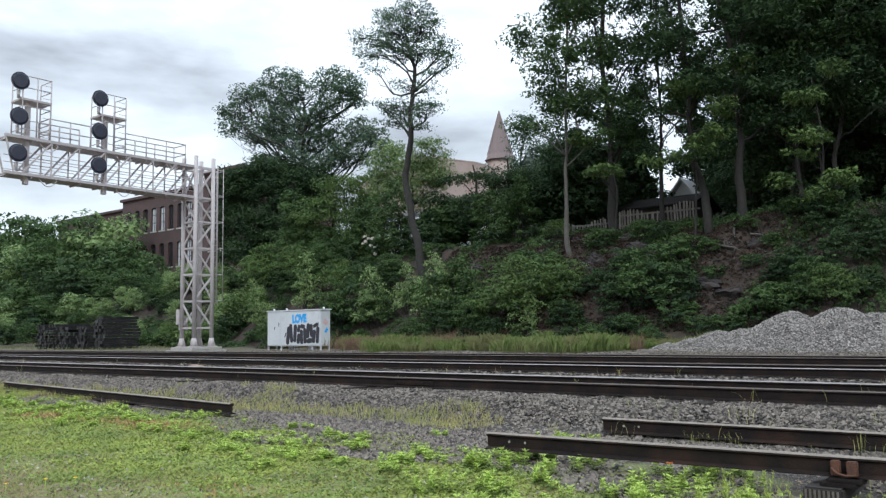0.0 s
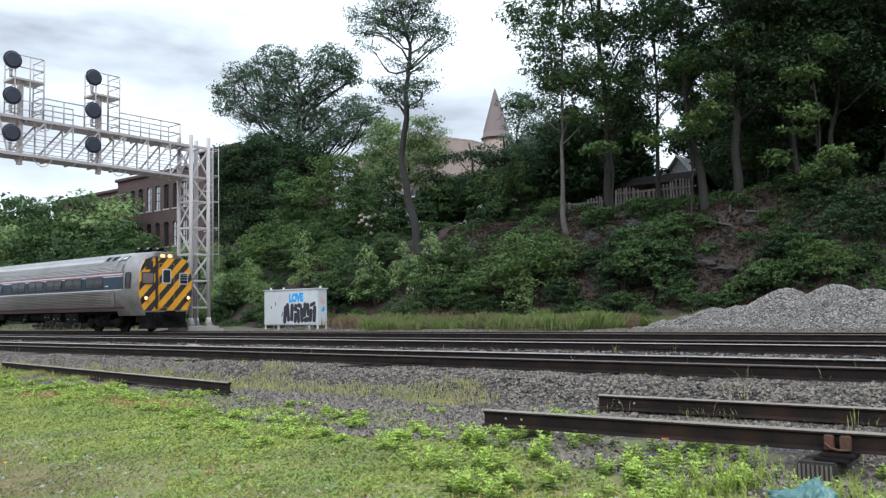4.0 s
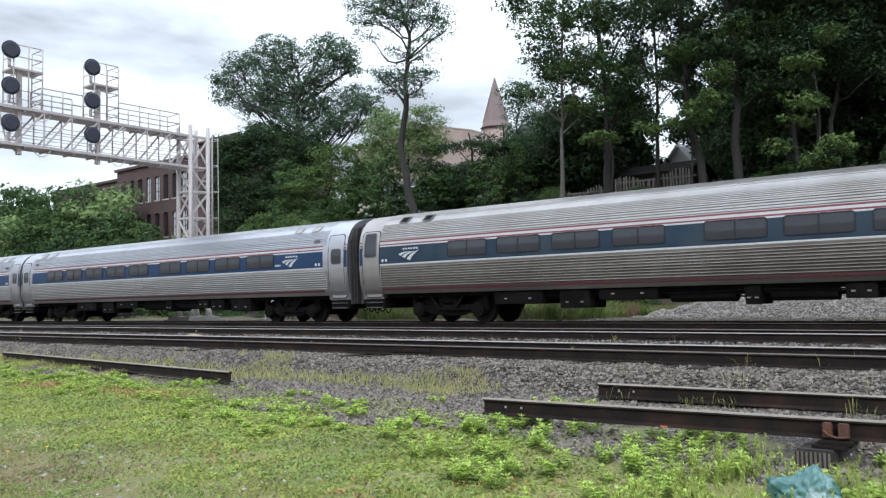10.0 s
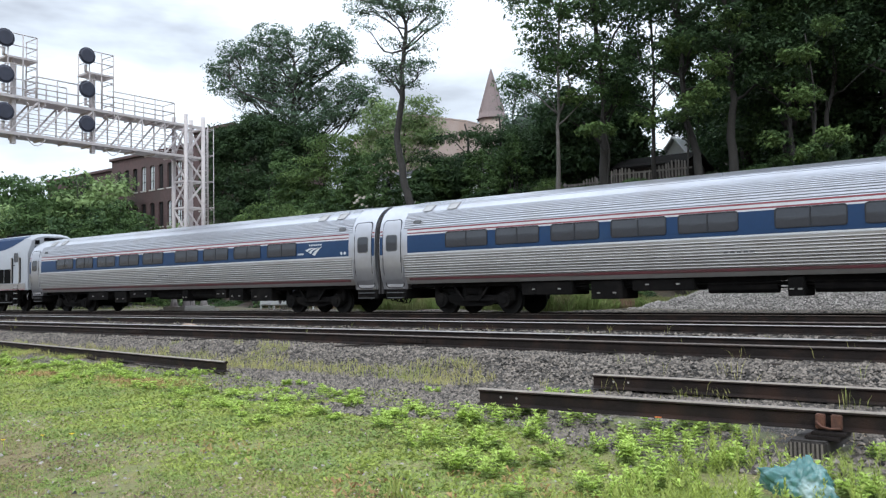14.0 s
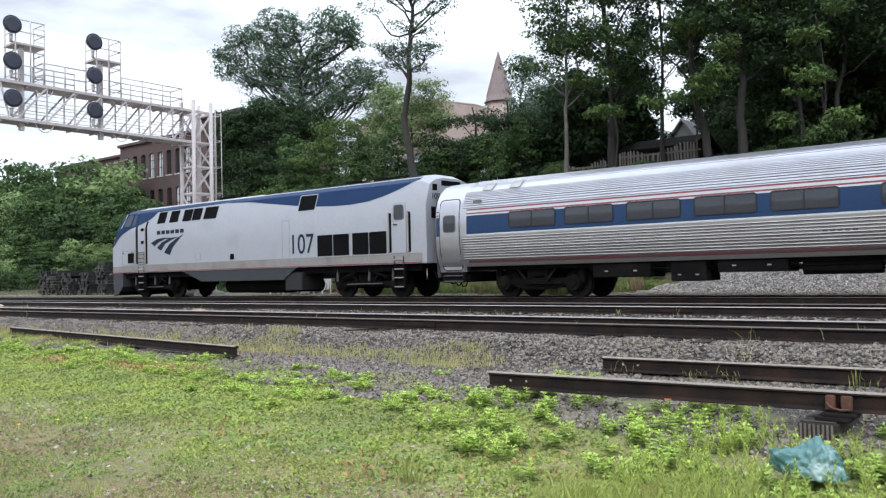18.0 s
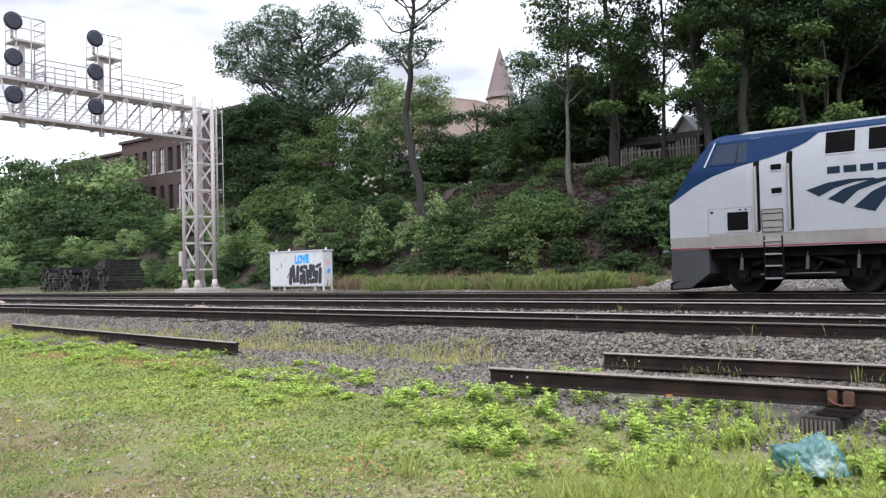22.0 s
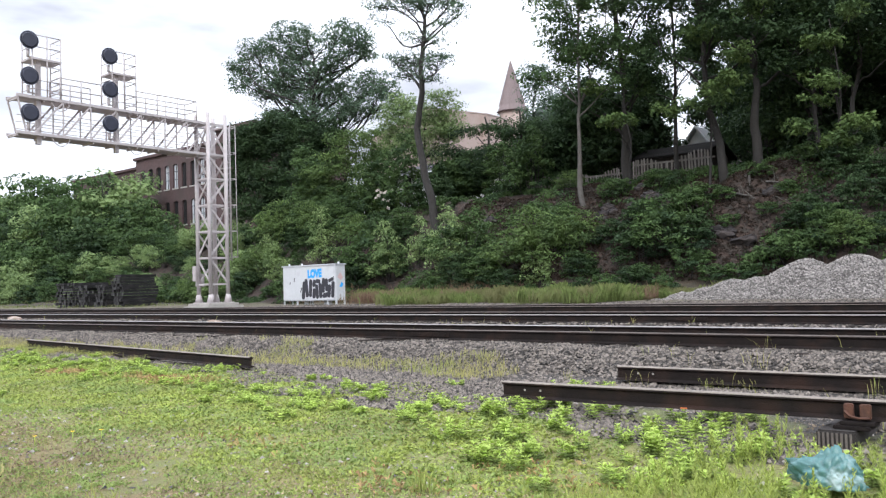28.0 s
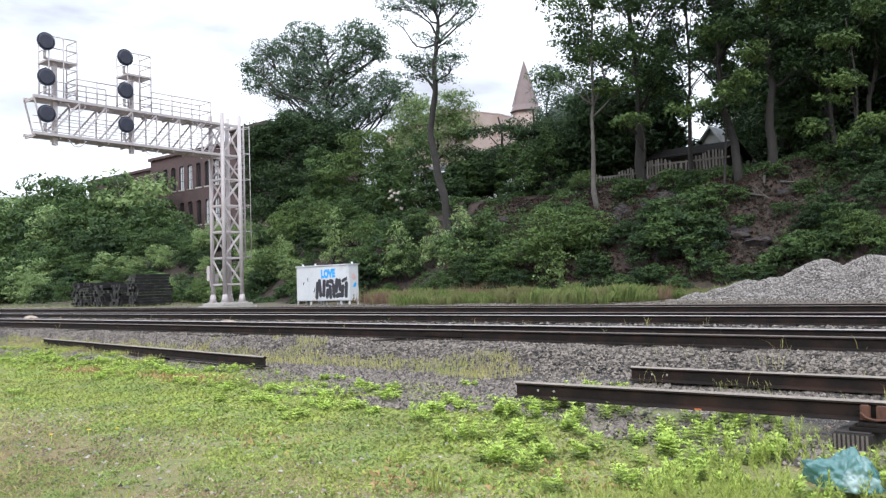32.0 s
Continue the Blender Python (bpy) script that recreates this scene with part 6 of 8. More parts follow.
# ---- heap of crushed stone ----
CONES = ((-8.75, 32, 1.41), (-7.05, 32.1, 1.52), (-5.9, 32.3, 1.32), (-4.2, 32.1, 1.36), (-1.6, 32.3, 1.44), (1, 32, 1.44), (3.5, 32.2, 1.24), (-10.35, 31.6, 0.80), (-11.3, 31.5, 0.74), (-12.2, 31.2, 0.46), (-13.1, 31, 0.30), (-14.1, 30.6, 0.04))


def heap_height(x, y):
    z = -0.5
    for cx, cy, cz in CONES:
        d = math.hypot(x - cx, (y - cy) * 1.0)
        z = max(z, cz - 0.12 - 0.62 * (math.sqrt(d * d + 0.25) - 0.5))
    return z + 0.05 * noise.noise((x * 1.1, y * 1.1, 2)) + 0.03 * noise.noise((x * 4, y * 4, 7))


def stones(rng, pos, size, mat, name, parent=None):
    """Loose angular stones, their lower halves bedded, at the given places."""
    k = len(pos)
    base = np.array([(1, 0, 0), (-1, 0, 0), (0, 1, 0), (0, -1, 0), (0, 0, 1), (0, 0, -1)], float)
    v = base[None] * (0.55 + 0.75 * rng.random((k, 6, 1))) + rng.normal(size=(k, 6, 3)) * 0.22
    ang = rng.random(k) * math.tau
    c, s = np.cos(ang), np.sin(ang)
    x = v[..., 0] * c[:, None] - v[..., 1] * s[:, None]
    y = v[..., 0] * s[:, None] + v[..., 1] * c[:, None]
    sz = size * (0.5 + rng.random((k, 1)))
    co = np.stack([x * sz, y * sz, v[..., 2] * sz * 0.75], axis=-1) + np.asarray(pos)[:, None, :]
    tri = np.array([(0, 2, 4), (2, 1, 4), (1, 3, 4), (3, 0, 4)])
    idx = (np.arange(k)[:, None, None] * 6 + tri[None]).reshape(-1)
    me = bpy.data.meshes.new(name)
    me.vertices.add(k * 6)
    me.vertices.foreach_set("co", co.reshape(-1).astype(np.float32))
    me.loops.add(len(idx))
    me.loops.foreach_set("vertex_index", idx.astype(np.int32))
    me.polygons.add(len(idx) // 3)
    me.polygons.foreach_set("loop_start", np.arange(0, len(idx), 3, dtype=np.int32))
    me.update(calc_edges=True)
    me.materials.append(mat)
    return part_of(name, me, parent)


def build_heap():
    top = tagged(new("gravel_heap"), "long heap of pale grey crushed stone", "gravel heap")
    xs, ys = np.arange(-19, 7.01, 0.2), np.arange(27.6, 37.01, 0.3)
    verts = [(x, y, heap_height(x, y)) for y in ys for x in xs]
    nx = len(xs)
    faces = [(j * nx + i, j * nx + i + 1, (j + 1) * nx + i + 1, (j + 1) * nx + i) for j in range(len(ys) - 1) for i in range(nx - 1)]
    me = mesh_of("heap_core", verts, faces, M_PILE)
    part_of("heap_core", me, top)
    rng = np.random.default_rng(8)
    pts = []
    while len(pts) < 36000:
        x, y = rng.uniform(-18.0, -2), rng.uniform(28, 33.2)
        z = heap_height(x, y)
        if z > height(x, y) - 0.05:
            pts.append((x, y, z + 0.005))
    stones(rng, np.array(pts), 0.036, M_PILE, "stone_layer", top)["kind"] = "stuff"


# ---- stacks of old ties ----
def build_tie_stacks():
    M_OLD = material("black_old_tie_wood", (0.014, 0.013, 0.014), 0.9, 0, 0.4, 2.5, 0.5, 30, (0.042, 0.039, 0.041), 0.62, island=0.5)
    rnd = random.Random(2)
    M_ENDS = material("grey_tie_ends", (0.050, 0.048, 0.050), 0.9, 0, 0.4, 2.5, 0.5, 30, (0.022, 0.021, 0.022), 0.55, island=0.6)
    for (x0, x1, rows, yf, lab) in ((-60.9, -58.2, 9, 28.9, "stack of black old ties"), (-57.8, -56.0, 8, 28.9, "stack of black old ties"), (-55.6, -53.9, 8, 29.0, "uneven stack of black old ties"), (-53.0, -51.5, 11, 28.9, "high stack of black old ties")):
        bm = bmesh.new()
        n = int((x1 - x0) / 0.26)
        zb = height((x0 + x1) / 2, yf + 1) - 0.05
        for j in range(rows):
            for i in range(n):
                if j > rows - 3 and rnd.random() < 0.18:
                    continue
                x = x0 + i * 0.26 + rnd.uniform(-0.02, 0.02)
                o = rnd.uniform(-0.16, 0.16)
                box(bm, x, yf + o, zb + j * 0.205, x + 0.235, yf + 2.6 + o, zb + j * 0.205 + 0.18)
        for f in bm.faces:
            f.normal_update()
            # only the end faces towards the tracks take the greyer colour
            f.material_index = 1 if f.normal.y < -0.5 else 0
        ob = part("tie_stack", bm, M_OLD)
        ob.data.materials.append(M_ENDS)
        tagged(ob, lab, "tie stack", "tie stacks", "stuff")


# ---- brick mill, church, houses ----
# sky haze over the church is put into this brick tone
M_ROOFBRICK = material("haze_paled_brick", (0.41, 0.325, 0.29), 0.85, 0, 0.15, 0.6, second=(0.34, 0.25, 0.21), second_at=0.6)
M_SPIRE = material("copper_brown_spire", (0.215, 0.168, 0.164), 0.8, 0, 0.16, 0.6)
M_PALE = material("pale_siding", (0.62, 0.63, 0.64), 0.7, 0, 0.08, 1)
M_GREYROOF = material("grey_shingle", (0.055, 0.055, 0.06), 0.9, 0, 0.2, 1.5)
M_WOODGREY = material("weathered_grey_boards", (0.185, 0.168, 0.155), 0.9, 0, 0.3, 2, random=0.25)
M_SHEDBOARD = material("grey_shed_boards", (0.060, 0.052, 0.050), 0.95, 0, 0.35, 2, second=(0.035, 0.031, 0.03), spec=0.1)
M_SHED = material("dark_shed_boards", (0.012, 0.0105, 0.010), 0.95, 0, 0.3, 2, random=0.3, spec=0.1)
# pale sky reflection is put into the colour of these panes
M_SKYPANE = material("painted_sky_window", (0.55, 0.58, 0.62), 0.2, 0, 0.1, 1)


def arch(x0, x1, z0, z1, n=6):
    r = (x1 - x0) / 2
    pts = [(x0, z0), (x1, z0), (x1, z1 - r * 0.5)]
    for k in range(1, n):
        t = math.pi * k / n
        pts.append(((x0 + x1) / 2 + r * math.cos(t), z1 - r * 0.5 + r * 0.5 * math.sin(t)))
    pts.append((x0, z1 - r * 0.5))
    return pts


def facade(name, x0, x1, z0, z1, y, depth, holes, parent):
    """A brick wall facing the tracks with arched openings cut through it."""
    bm = bmesh.new()
    xs = sorted({x0, x1, *[h[0] for h in holes], *[h[1] for h in holes]})
    zs = sorted({z0, z1, *[h[2] for h in holes], *[h[3] for h in holes]})
    for xa, xb in zip(xs, xs[1:]):
        for za, zb in zip(zs, zs[1:]):
            if any(h[0] <= xa and xb <= h[1] and h[2] <= za and zb <= h[3] for h in holes):
                continue
            bm.faces.new([bm.verts.new(p) for p in ((xa, y, za), (xb, y, za), (xb, y, zb), (xa, y, zb))])
    for (a, b, c, d) in holes:
        for p, q in (((a, c), (b, c)), ((b, c), (b, d)), ((b, d), (a, d)), ((a, d), (a, c))):
            bm.faces.new([bm.verts.new(v) for v in ((p[0], y, p[1]), (q[0], y, q[1]), (q[0], y + 0.3, q[1]), (p[0], y + 0.3, p[1]))])
        # brick infill over the arch
        top = arch(a, b, c, d)[2:]
        for k in range(len(top) - 1):
            bm.faces.new([bm.verts.new(v) for v in ((top[k][0], y + 0.002, top[k][1]), (top[k][0], y + 0.002, d), (top[k + 1][0], y + 0.002, d), (top[k + 1][0], y + 0.002, top[k + 1][1]))][::1])
    for xa in (x0, x1):
        bm.faces.new([bm.verts.new(v) for v in ((xa, y, z0), (xa, y + depth, z0), (xa, y + depth, z1), (xa, y, z1))])
    bm.faces.new([bm.verts.new(v) for v in ((x0, y + depth, z0), (x1, y + depth, z0), (x1, y + depth, z1), (x0, y + depth, z1))])
    bm.faces.new([bm.verts.new(v) for v in ((x0, y, z1), (x1, y, z1), (x1, y + depth, z1), (x0, y + depth, z1))])
    bmesh.ops.remove_doubles(bm, verts=bm.verts, dist=0.0005)
    bmesh.ops.recalc_face_normals(bm, faces=bm.faces)
    return part(name, bm, M_BRICK, parent, "dark red brick wall")


def build_mill():
    top = tagged(new("brick_mill"), "long derelict red-brick mill with arched windows", "mill building")
    lit = {4, 5, 10}
    for (x0, x1, z0, z1, y, depth, rows, first, pitch, ww) in (
            (-98.0, -77.6, 5.0, 18.0, 57.0, 16, ((13.6, 16.6), (9.0, 12.0)), -96.9, 1.86, 1.05),
            (-116.0, -98.0, 5.0, 17.0, 57.6, 14, ((13.2, 15.8), (9.0, 11.6)), -115.2, 2.0, 1.0),
            (-77.6, -71.0, 5.0, 18.7, 55.0, 14, ((14.5, 17.4), (10.0, 13.0)), -76.6, 2.2, 1.1)):
        holes, n = [], 0
        spots = []
        for (c, d) in rows:
            x = first
            while x + ww < x1 - 0.5:
                holes.append((x, x + ww, c, d))
                x += pitch
        wall = facade("wall", x0, x1, z0, z1, y, depth, holes, top)
        for (a, b, c, d) in holes:
            bm = bmesh.new()
            f = bm.faces.new([bm.verts.new((px, y + 0.22, pz)) for px, pz in arch(a, b, c, d)])
            n += 1
            bright = (first == -96.9) and n in (4, 5, 8, 17, 18, 19)
            win = part("window", bm, M_SKYPANE if bright else M_DARK, wall)
            bm = bmesh.new()
            for zz in (c + (d - c) * 0.36, c + (d - c) * 0.7):
                bar(bm, (a, y + 0.17, zz), (b, y + 0.17, zz), 0.05)
            bar(bm, ((a + b) / 2, y + 0.17, c), ((a + b) / 2, y + 0.17, d), 0.05)
            part("glazing_bar", bm, M_DARK, win)
            bm = bmesh.new()
            box(bm, a - 0.12, y - 0.08, c - 0.16, b + 0.12, y + 0.1, c, bevel=0.01)
            part("sill", bm, M_CONCRETE, win)
        bm = bmesh.new()
        box(bm, x0 - 0.25, y - 0.3, z1, x1 + 0.25, y + depth + 0.3, z1 + 0.35, bevel=0.03)
        part("cornice", bm, M_BRICK, top)
        bm = bmesh.new()
        v = [bm.verts.new(p) for p in ((x0, y, z1 + 0.36), (x1, y, z1 + 0.36), (x1, y + depth, z1 + 0.36), (x0, y + depth, z1 + 0.36), (x0, y + depth / 2, z1 + 1.3), (x1, y + depth / 2, z1 + 1.3))]
        for f in ((0, 1, 5, 4), (3, 4, 5, 2), (0, 4, 3), (1, 2, 5)):
            bm.faces.new([v[i] for i in f])
        part("roof", bm, M_GREYROOF, top)
    # small gabled annexe before the corner
    bm = bmesh.new()
    loft(bm, [[(-101.5, yy, 5), (-96.2, yy, 5), (-96.2, yy, 12.6), (-98.8, yy, 15.4), (-101.5, yy, 12.6)] for yy in (54.6, 57.5)])
    part("annexe", bm, M_BRICK, top)
    bm = bmesh.new()
    bar(bm, (-101.9, 54.5, 12.3), (-98.8, 54.5, 15.6), 0.3)
    bar(bm, (-95.8, 54.5, 12.3), (-98.8, 54.5, 15.6), 0.3)
    part("gable_coping", bm, M_GREYROOF, top)


def build_church():
    top = tagged(new("church"), "church of tan brick, paled by haze, with a pointed brown spire", "church")
    bm = bmesh.new()
    loft(bm, [[(-76, y, 8), (-56.6, y, 8), (-56.6, y, 20.7), (-66.2, y, 23.0), (-76, y, 20.5)] for y in (78.5, 92)])
    part("nave_wall", bm, M_ROOFBRICK, top)
    for x0, z0 in ((-56.6, 20.74), (-76.0, 20.54)):
        bm = bmesh.new()
        loft(bm, [[(x0, y, z0), (-66.2, y, 23.04), (-66.2, y, 23.2), (x0, y, z0 + 0.16)] for y in (78.46, 92.04)])
        part("roof", bm, M_ROOFBRICK, top)
    tip, zb = Vector((-57.6, 85.2, 28.7)), 22.2
    bm = bmesh.new()
    n = 8
    rows = [[bm.verts.new((tip.x + r * math.cos(math.tau * (k + 0.5) / n), tip.y + r * math.sin(math.tau * (k + 0.5) / n), z)) for k in range(n)] for r, z in ((1.95, zb), (1.62, zb + 0.8), (0.05, tip.z))]
    for a, b in zip(rows, rows[1:]):
        for k in range(n):
            bm.faces.new((a[k], a[(k + 1) % n], b[(k + 1) % n], b[k]))
    spire = part("spire", bm, M_SPIRE, top, "pointed brown spire")
    for k in range(n):
        bm = bmesh.new()
        bar(bm, rows_point(tip, 1.66, k, n, zb + 0.8), tip, 0.10)
        part("spire_rib", bm, M_SPIRE, spire)
    bm = bmesh.new()
    tube(bm, (tip.x, tip.y, 9), (tip.x, tip.y, zb), 1.65, n=8)
    part("tower", bm, M_ROOFBRICK, top)
    bm = bmesh.new()
    tube(bm, (tip.x, tip.y, zb - 0.08), (tip.x, tip.y, zb + 0.03), 1.98, n=8)
    part("eaves", bm, M_BRICK, top)


def rows_point(tip, r, k, n, z):
    t = math.tau * (k + 0.5) / n
    return (tip.x + r * math.cos(t), tip.y + r * math.sin(t), z)


def house(name, label, x0, x1, y0, y1, zb, ze, zr, wall, roof, ridge_x=True, windows=()):
    top = tagged(new(name), label, "house")
    bm = bmesh.new()
    if ridge_x:
        ym = (y0 + y1) / 2
        loft(bm, [[(x, y0, zb), (x, y1, zb), (x, y1, ze), (x, ym, zr), (x, y0, ze)] for x in (x0, x1)])
        slopes = [((x0 - 0.4, y0 - 0.4, ze - 0.3), (x1 + 0.4, y0 - 0.4, ze - 0.3), (x1 + 0.4, ym, zr + 0.1), (x0 - 0.4, ym, zr + 0.1)), ((x0 - 0.4, y1 + 0.4, ze - 0.3), (x1 + 0.4, y1 + 0.4, ze - 0.3), (x1 + 0.4, ym, zr + 0.1), (x0 - 0.4, ym, zr + 0.1))]
    else:
        xm = (x0 + x1) / 2
        loft(bm, [[(x0, y, zb), (x1, y, zb), (x1, y, ze), (xm, y, zr), (x0, y, ze)] for y in (y0, y1)])
        slopes = [((x0 - 0.4, y0 - 0.4, ze - 0.3), (x0 - 0.4, y1 + 0.4, ze - 0.3), (xm, y1 + 0.4, zr + 0.1), (xm, y0 - 0.4, zr + 0.1)), ((x1 + 0.4, y0 - 0.4, ze - 0.3), (x1 + 0.4, y1 + 0.4, ze - 0.3), (xm, y1 + 0.4, zr + 0.1), (xm, y0 - 0.4, zr + 0.1))]
    part("wall", bm, wall, top)
    for s in slopes:
        bm = bmesh.new()
        up = Vector((0, 0, 0.14))
        loft(bm, [[Vector(p) for p in s], [Vector(p) + up for p in s]])
        part("roof", bm, roof, top)
    for (xa, xb, za, zc) in windows:
        bm = bmesh.new()
        box(bm, xa, y0 - 0.04, za, xb, y0 + 0.02, zc, bevel=0.01)
        part("window", bm, M_GLASS, top)
    return top


def build_fence(name, label, x0, x1, y, h, lean=0.0):
    top = tagged(new(name), label, "fence", "picket fences")
    rnd = random.Random(int(abs(x0) * 10))
    n = int((x1 - x0) / 0.17)
    for z in (0.35, h - 0.3):
        bm = bmesh.new()
        bar(bm, (x0, y + 0.06, height(x0, y) + z), (x1, y + 0.06, height(x1, y) + z), 0.05, 0.09)
        part("fence_rail", bm, M_WOODGREY, top)
    me = None
    for k in range(n):
        x = x0 + k * 0.17
        if rnd.random() < 0.06:
            continue
        if me is None:
            bm = bmesh.new()
            loft(bm, [[(-0.045, yy, 0), (0.045, yy, 0), (0.045, yy, h - 0.06), (0, yy, h), (-0.045, yy, h - 0.06)] for yy in (-0.012, 0.012)])
            ob = part("picket", bm, M_WOODGREY, top)
            me = ob.data
        else:
            ob = part_of("picket", me, top)
        ob.location = (x, y + rnd.uniform(-0.02, 0.02), height(x, y) - 0.05 + rnd.uniform(-0.05, 0.05))
        ob.rotation_euler = (rnd.uniform(-0.05, 0.05), rnd.uniform(-0.06, 0.06), 0)


build_gantry()
build_cabinet()
build_spare_rails()
build_bag()
build_heap()
build_tie_stacks()
build_mill()
build_church()
house("house", "pale house half hidden by trees", -49.6, -38.4, 52, 60, 6, 10.2, 11.3, M_PALE, M_GREYROOF, True, ((-48.4, -47.6, 8.6, 9.9), (-46.5, -45.7, 8.6, 9.9)))
house("house", "grey-roofed house deep in the trees", -37.5, -28.0, 56, 64, 6, 12.0, 15.6, M_SHED, M_GREYROOF, True, ((-33, -32, 9, 10.5),))
house("house", "white-gabled house behind the shed", -21.5, -19.7, 52, 53.5, 6, 9.1, 10.4, M_PALE, M_PALE, False)
house("shed", "dark board shed behind the picket fence", -21.2, -17.2, 44.5, 48, 5.5, 7.9, 8.3, M_SHEDBOARD, M_SHED, True)
build_fence("picket_fence", "weathered grey picket fence on the bank top", -20.2, -15.6, 41.6, 1.25)
build_fence("picket_fence", "old board fence half hidden by leaves", -27.5, -20.9, 42.0, 1.1)

# ---- the wood ----
def up(x, y, dz=0.0):
    return (x, y, height(x, y) + dz)


def build_trees():
    def standing(x, y, lobes, density):
        """Crown lobes given by height over the rails and width, as the tree at x, y carries them."""
        z = up(x, y, -0.3)[2]
        return [(dx, dy, h - z, rx, max(1.2, min(3.0, rx * 0.8)), rz, max(8, int(density * rx * rz))) for dx, dy, h, rx, rz in lobes]

    tree("tree", 11, up(-50.5, 46, -0.3), [(0, 0, 0), (0.0, 0, 6), (-0.3, 0, 9), (-0.2, 0, 13.5)], 0.42,
         standing(-50.5, 46, [(-10.2, 0.0, 20.8, 2.1, 1.2), (-8.9, 0.6, 22.5, 2.1, 1.1), (-8.7, -0.5, 19.2, 2.1, 0.9), (-4.0, 0.3, 23.0, 2.1, 0.9), (-0.9, -0.3, 21.8, 1.5, 1.0), (-5.6, 0.0, 21.8, 2.0, 1.0), (-2.8, 0.6, 20.9, 2.2, 1.1), (-4.2, -0.5, 19.7, 2.1, 1.0), (2.8, 0.3, 21.7, 2.0, 1.0), (5.1, -0.3, 20.3, 1.6, 1.1), (3.8, 0.0, 19.6, 2.0, 1.0), (5.2, 0.6, 19.3, 0.7, 0.6), (2.2, -0.5, 20.6, 1.0, 0.9), (-1.9, 0.3, 18.8, 3.1, 1.2), (2.0, -0.3, 18.6, 2.1, 1.0), (-3.6, 0.0, 17.7, 2.6, 1.1), (-0.6, 0.6, 16.8, 3.2, 1.3), (-5.0, -0.5, 18.4, 1.6, 1.0), (-7.4, 0.3, 18.0, 1.2, 0.6), (-1.2, -0.3, 15.1, 3.9, 1.0), (-5.4, 0.0, 16.0, 1.9, 0.7), (2.4, 0.6, 17.1, 2.0, 0.9), (4.9, -0.5, 15.1, 1.9, 0.9), (5.8, 0.3, 17.2, 1.5, 0.7), (7.6, -0.3, 15.9, 1.5, 0.8), (8.4, 0.0, 15.1, 1.1, 0.6), (5.0, 0.6, 16.3, 1.5, 0.7), (3.2, -0.5, 14.4, 2.0, 0.9), (5.9, 0.3, 14.5, 1.3, 0.6)], 44),
         M_LEAF_BLUE, M_BARK, per=16, size=0.165, clump=0.48, flat=0.75, label="broad dark-green maple with a two-lobed crown", branches=0.2, limb_r=0.24)
    tree("tree", 13, up(-51.5, 44, -0.3), [(0, 0, 0), (0.3, 0, 3), (0, 0, 7)], 0.25,
         standing(-51.5, 44, [(-4.5, 0, 13.0, 3.2, 1.8), (-0.2, 0.5, 12.6, 2.9, 1.8), (-5.4, -0.5, 10.1, 2.5, 1.9), (-1.3, 0, 9.7, 3.1, 2.1), (2.5, 0.5, 11.4, 2.3, 1.4), (-3.3, -0.5, 7.5, 3.4, 1.4), (1.5, -0.3, 8.0, 2.4, 1.2), (-6.6, 0, 12.6, 1.6, 1.2), (-5.4, 0, 14.2, 2.4, 1.0), (-1.4, 0.3, 14.4, 2.8, 1.0), (3.2, 0.3, 13.0, 2.0, 1.0)], 24),
         M_LEAF_DARK, M_BARK, per=70, size=0.17, clump=0.8, label="dense dark maple under a taller tree", branches=0.15)
    tree("tree", 14, up(-43.4, 41.5, -0.3), [(0, 0, 0), (0.3, 0, 2.5), (0.8, 0, 6)], 0.16,
         standing(-43.4, 41.5, [(2.0, 0, 11.0, 2.6, 1.0), (0.1, -0.4, 9.2, 3.0, 1.2), (3.6, 0.3, 9.0, 1.9, 1.2), (-0.9, -0.3, 7.4, 2.7, 0.9), (3.0, 0, 7.2, 2.0, 0.8), (-2.4, 0, 8.6, 1.6, 0.9), (1.0, -0.4, 6.2, 2.2, 0.7)], 22),
         M_LEAF_LIGHT, M_BARK, per=72, size=0.14, clump=0.75, label="young maple in fresh green leaf", branches=0.15)
    tree("tree", 15, up(-38.5, 45, -0.3), [(0, 0, 0), (0.2, 0, 4), (0.4, 0, 8.5)], 0.12,
         standing(-38.5, 45, [(-2.4, 0.0, 13.4, 1.7, 1.1), (-4.0, 0.6, 12.4, 1.4, 0.8), (2.2, -0.5, 13.9, 1.2, 0.6), (2.0, 0.3, 12.8, 1.5, 0.9), (2.0, -0.3, 11.3, 1.6, 0.8), (-0.8, 0.0, 12.3, 1.1, 0.9), (-2.2, 0.6, 14.4, 1.1, 0.7), (1.0, -0.5, 12.8, 1.0, 0.9), (2.8, 0.3, 11.4, 1.1, 0.7), (-0.6, -0.3, 11.1, 1.7, 0.7), (-3.2, 0.0, 11.0, 1.5, 0.7), (0.6, 0.6, 10.2, 1.6, 0.7)], 42),
         M_LEAF_HAZE, M_BARK, per=34, size=0.14, clump=0.72, label="thin light-green tree before a white house", branches=0.3)
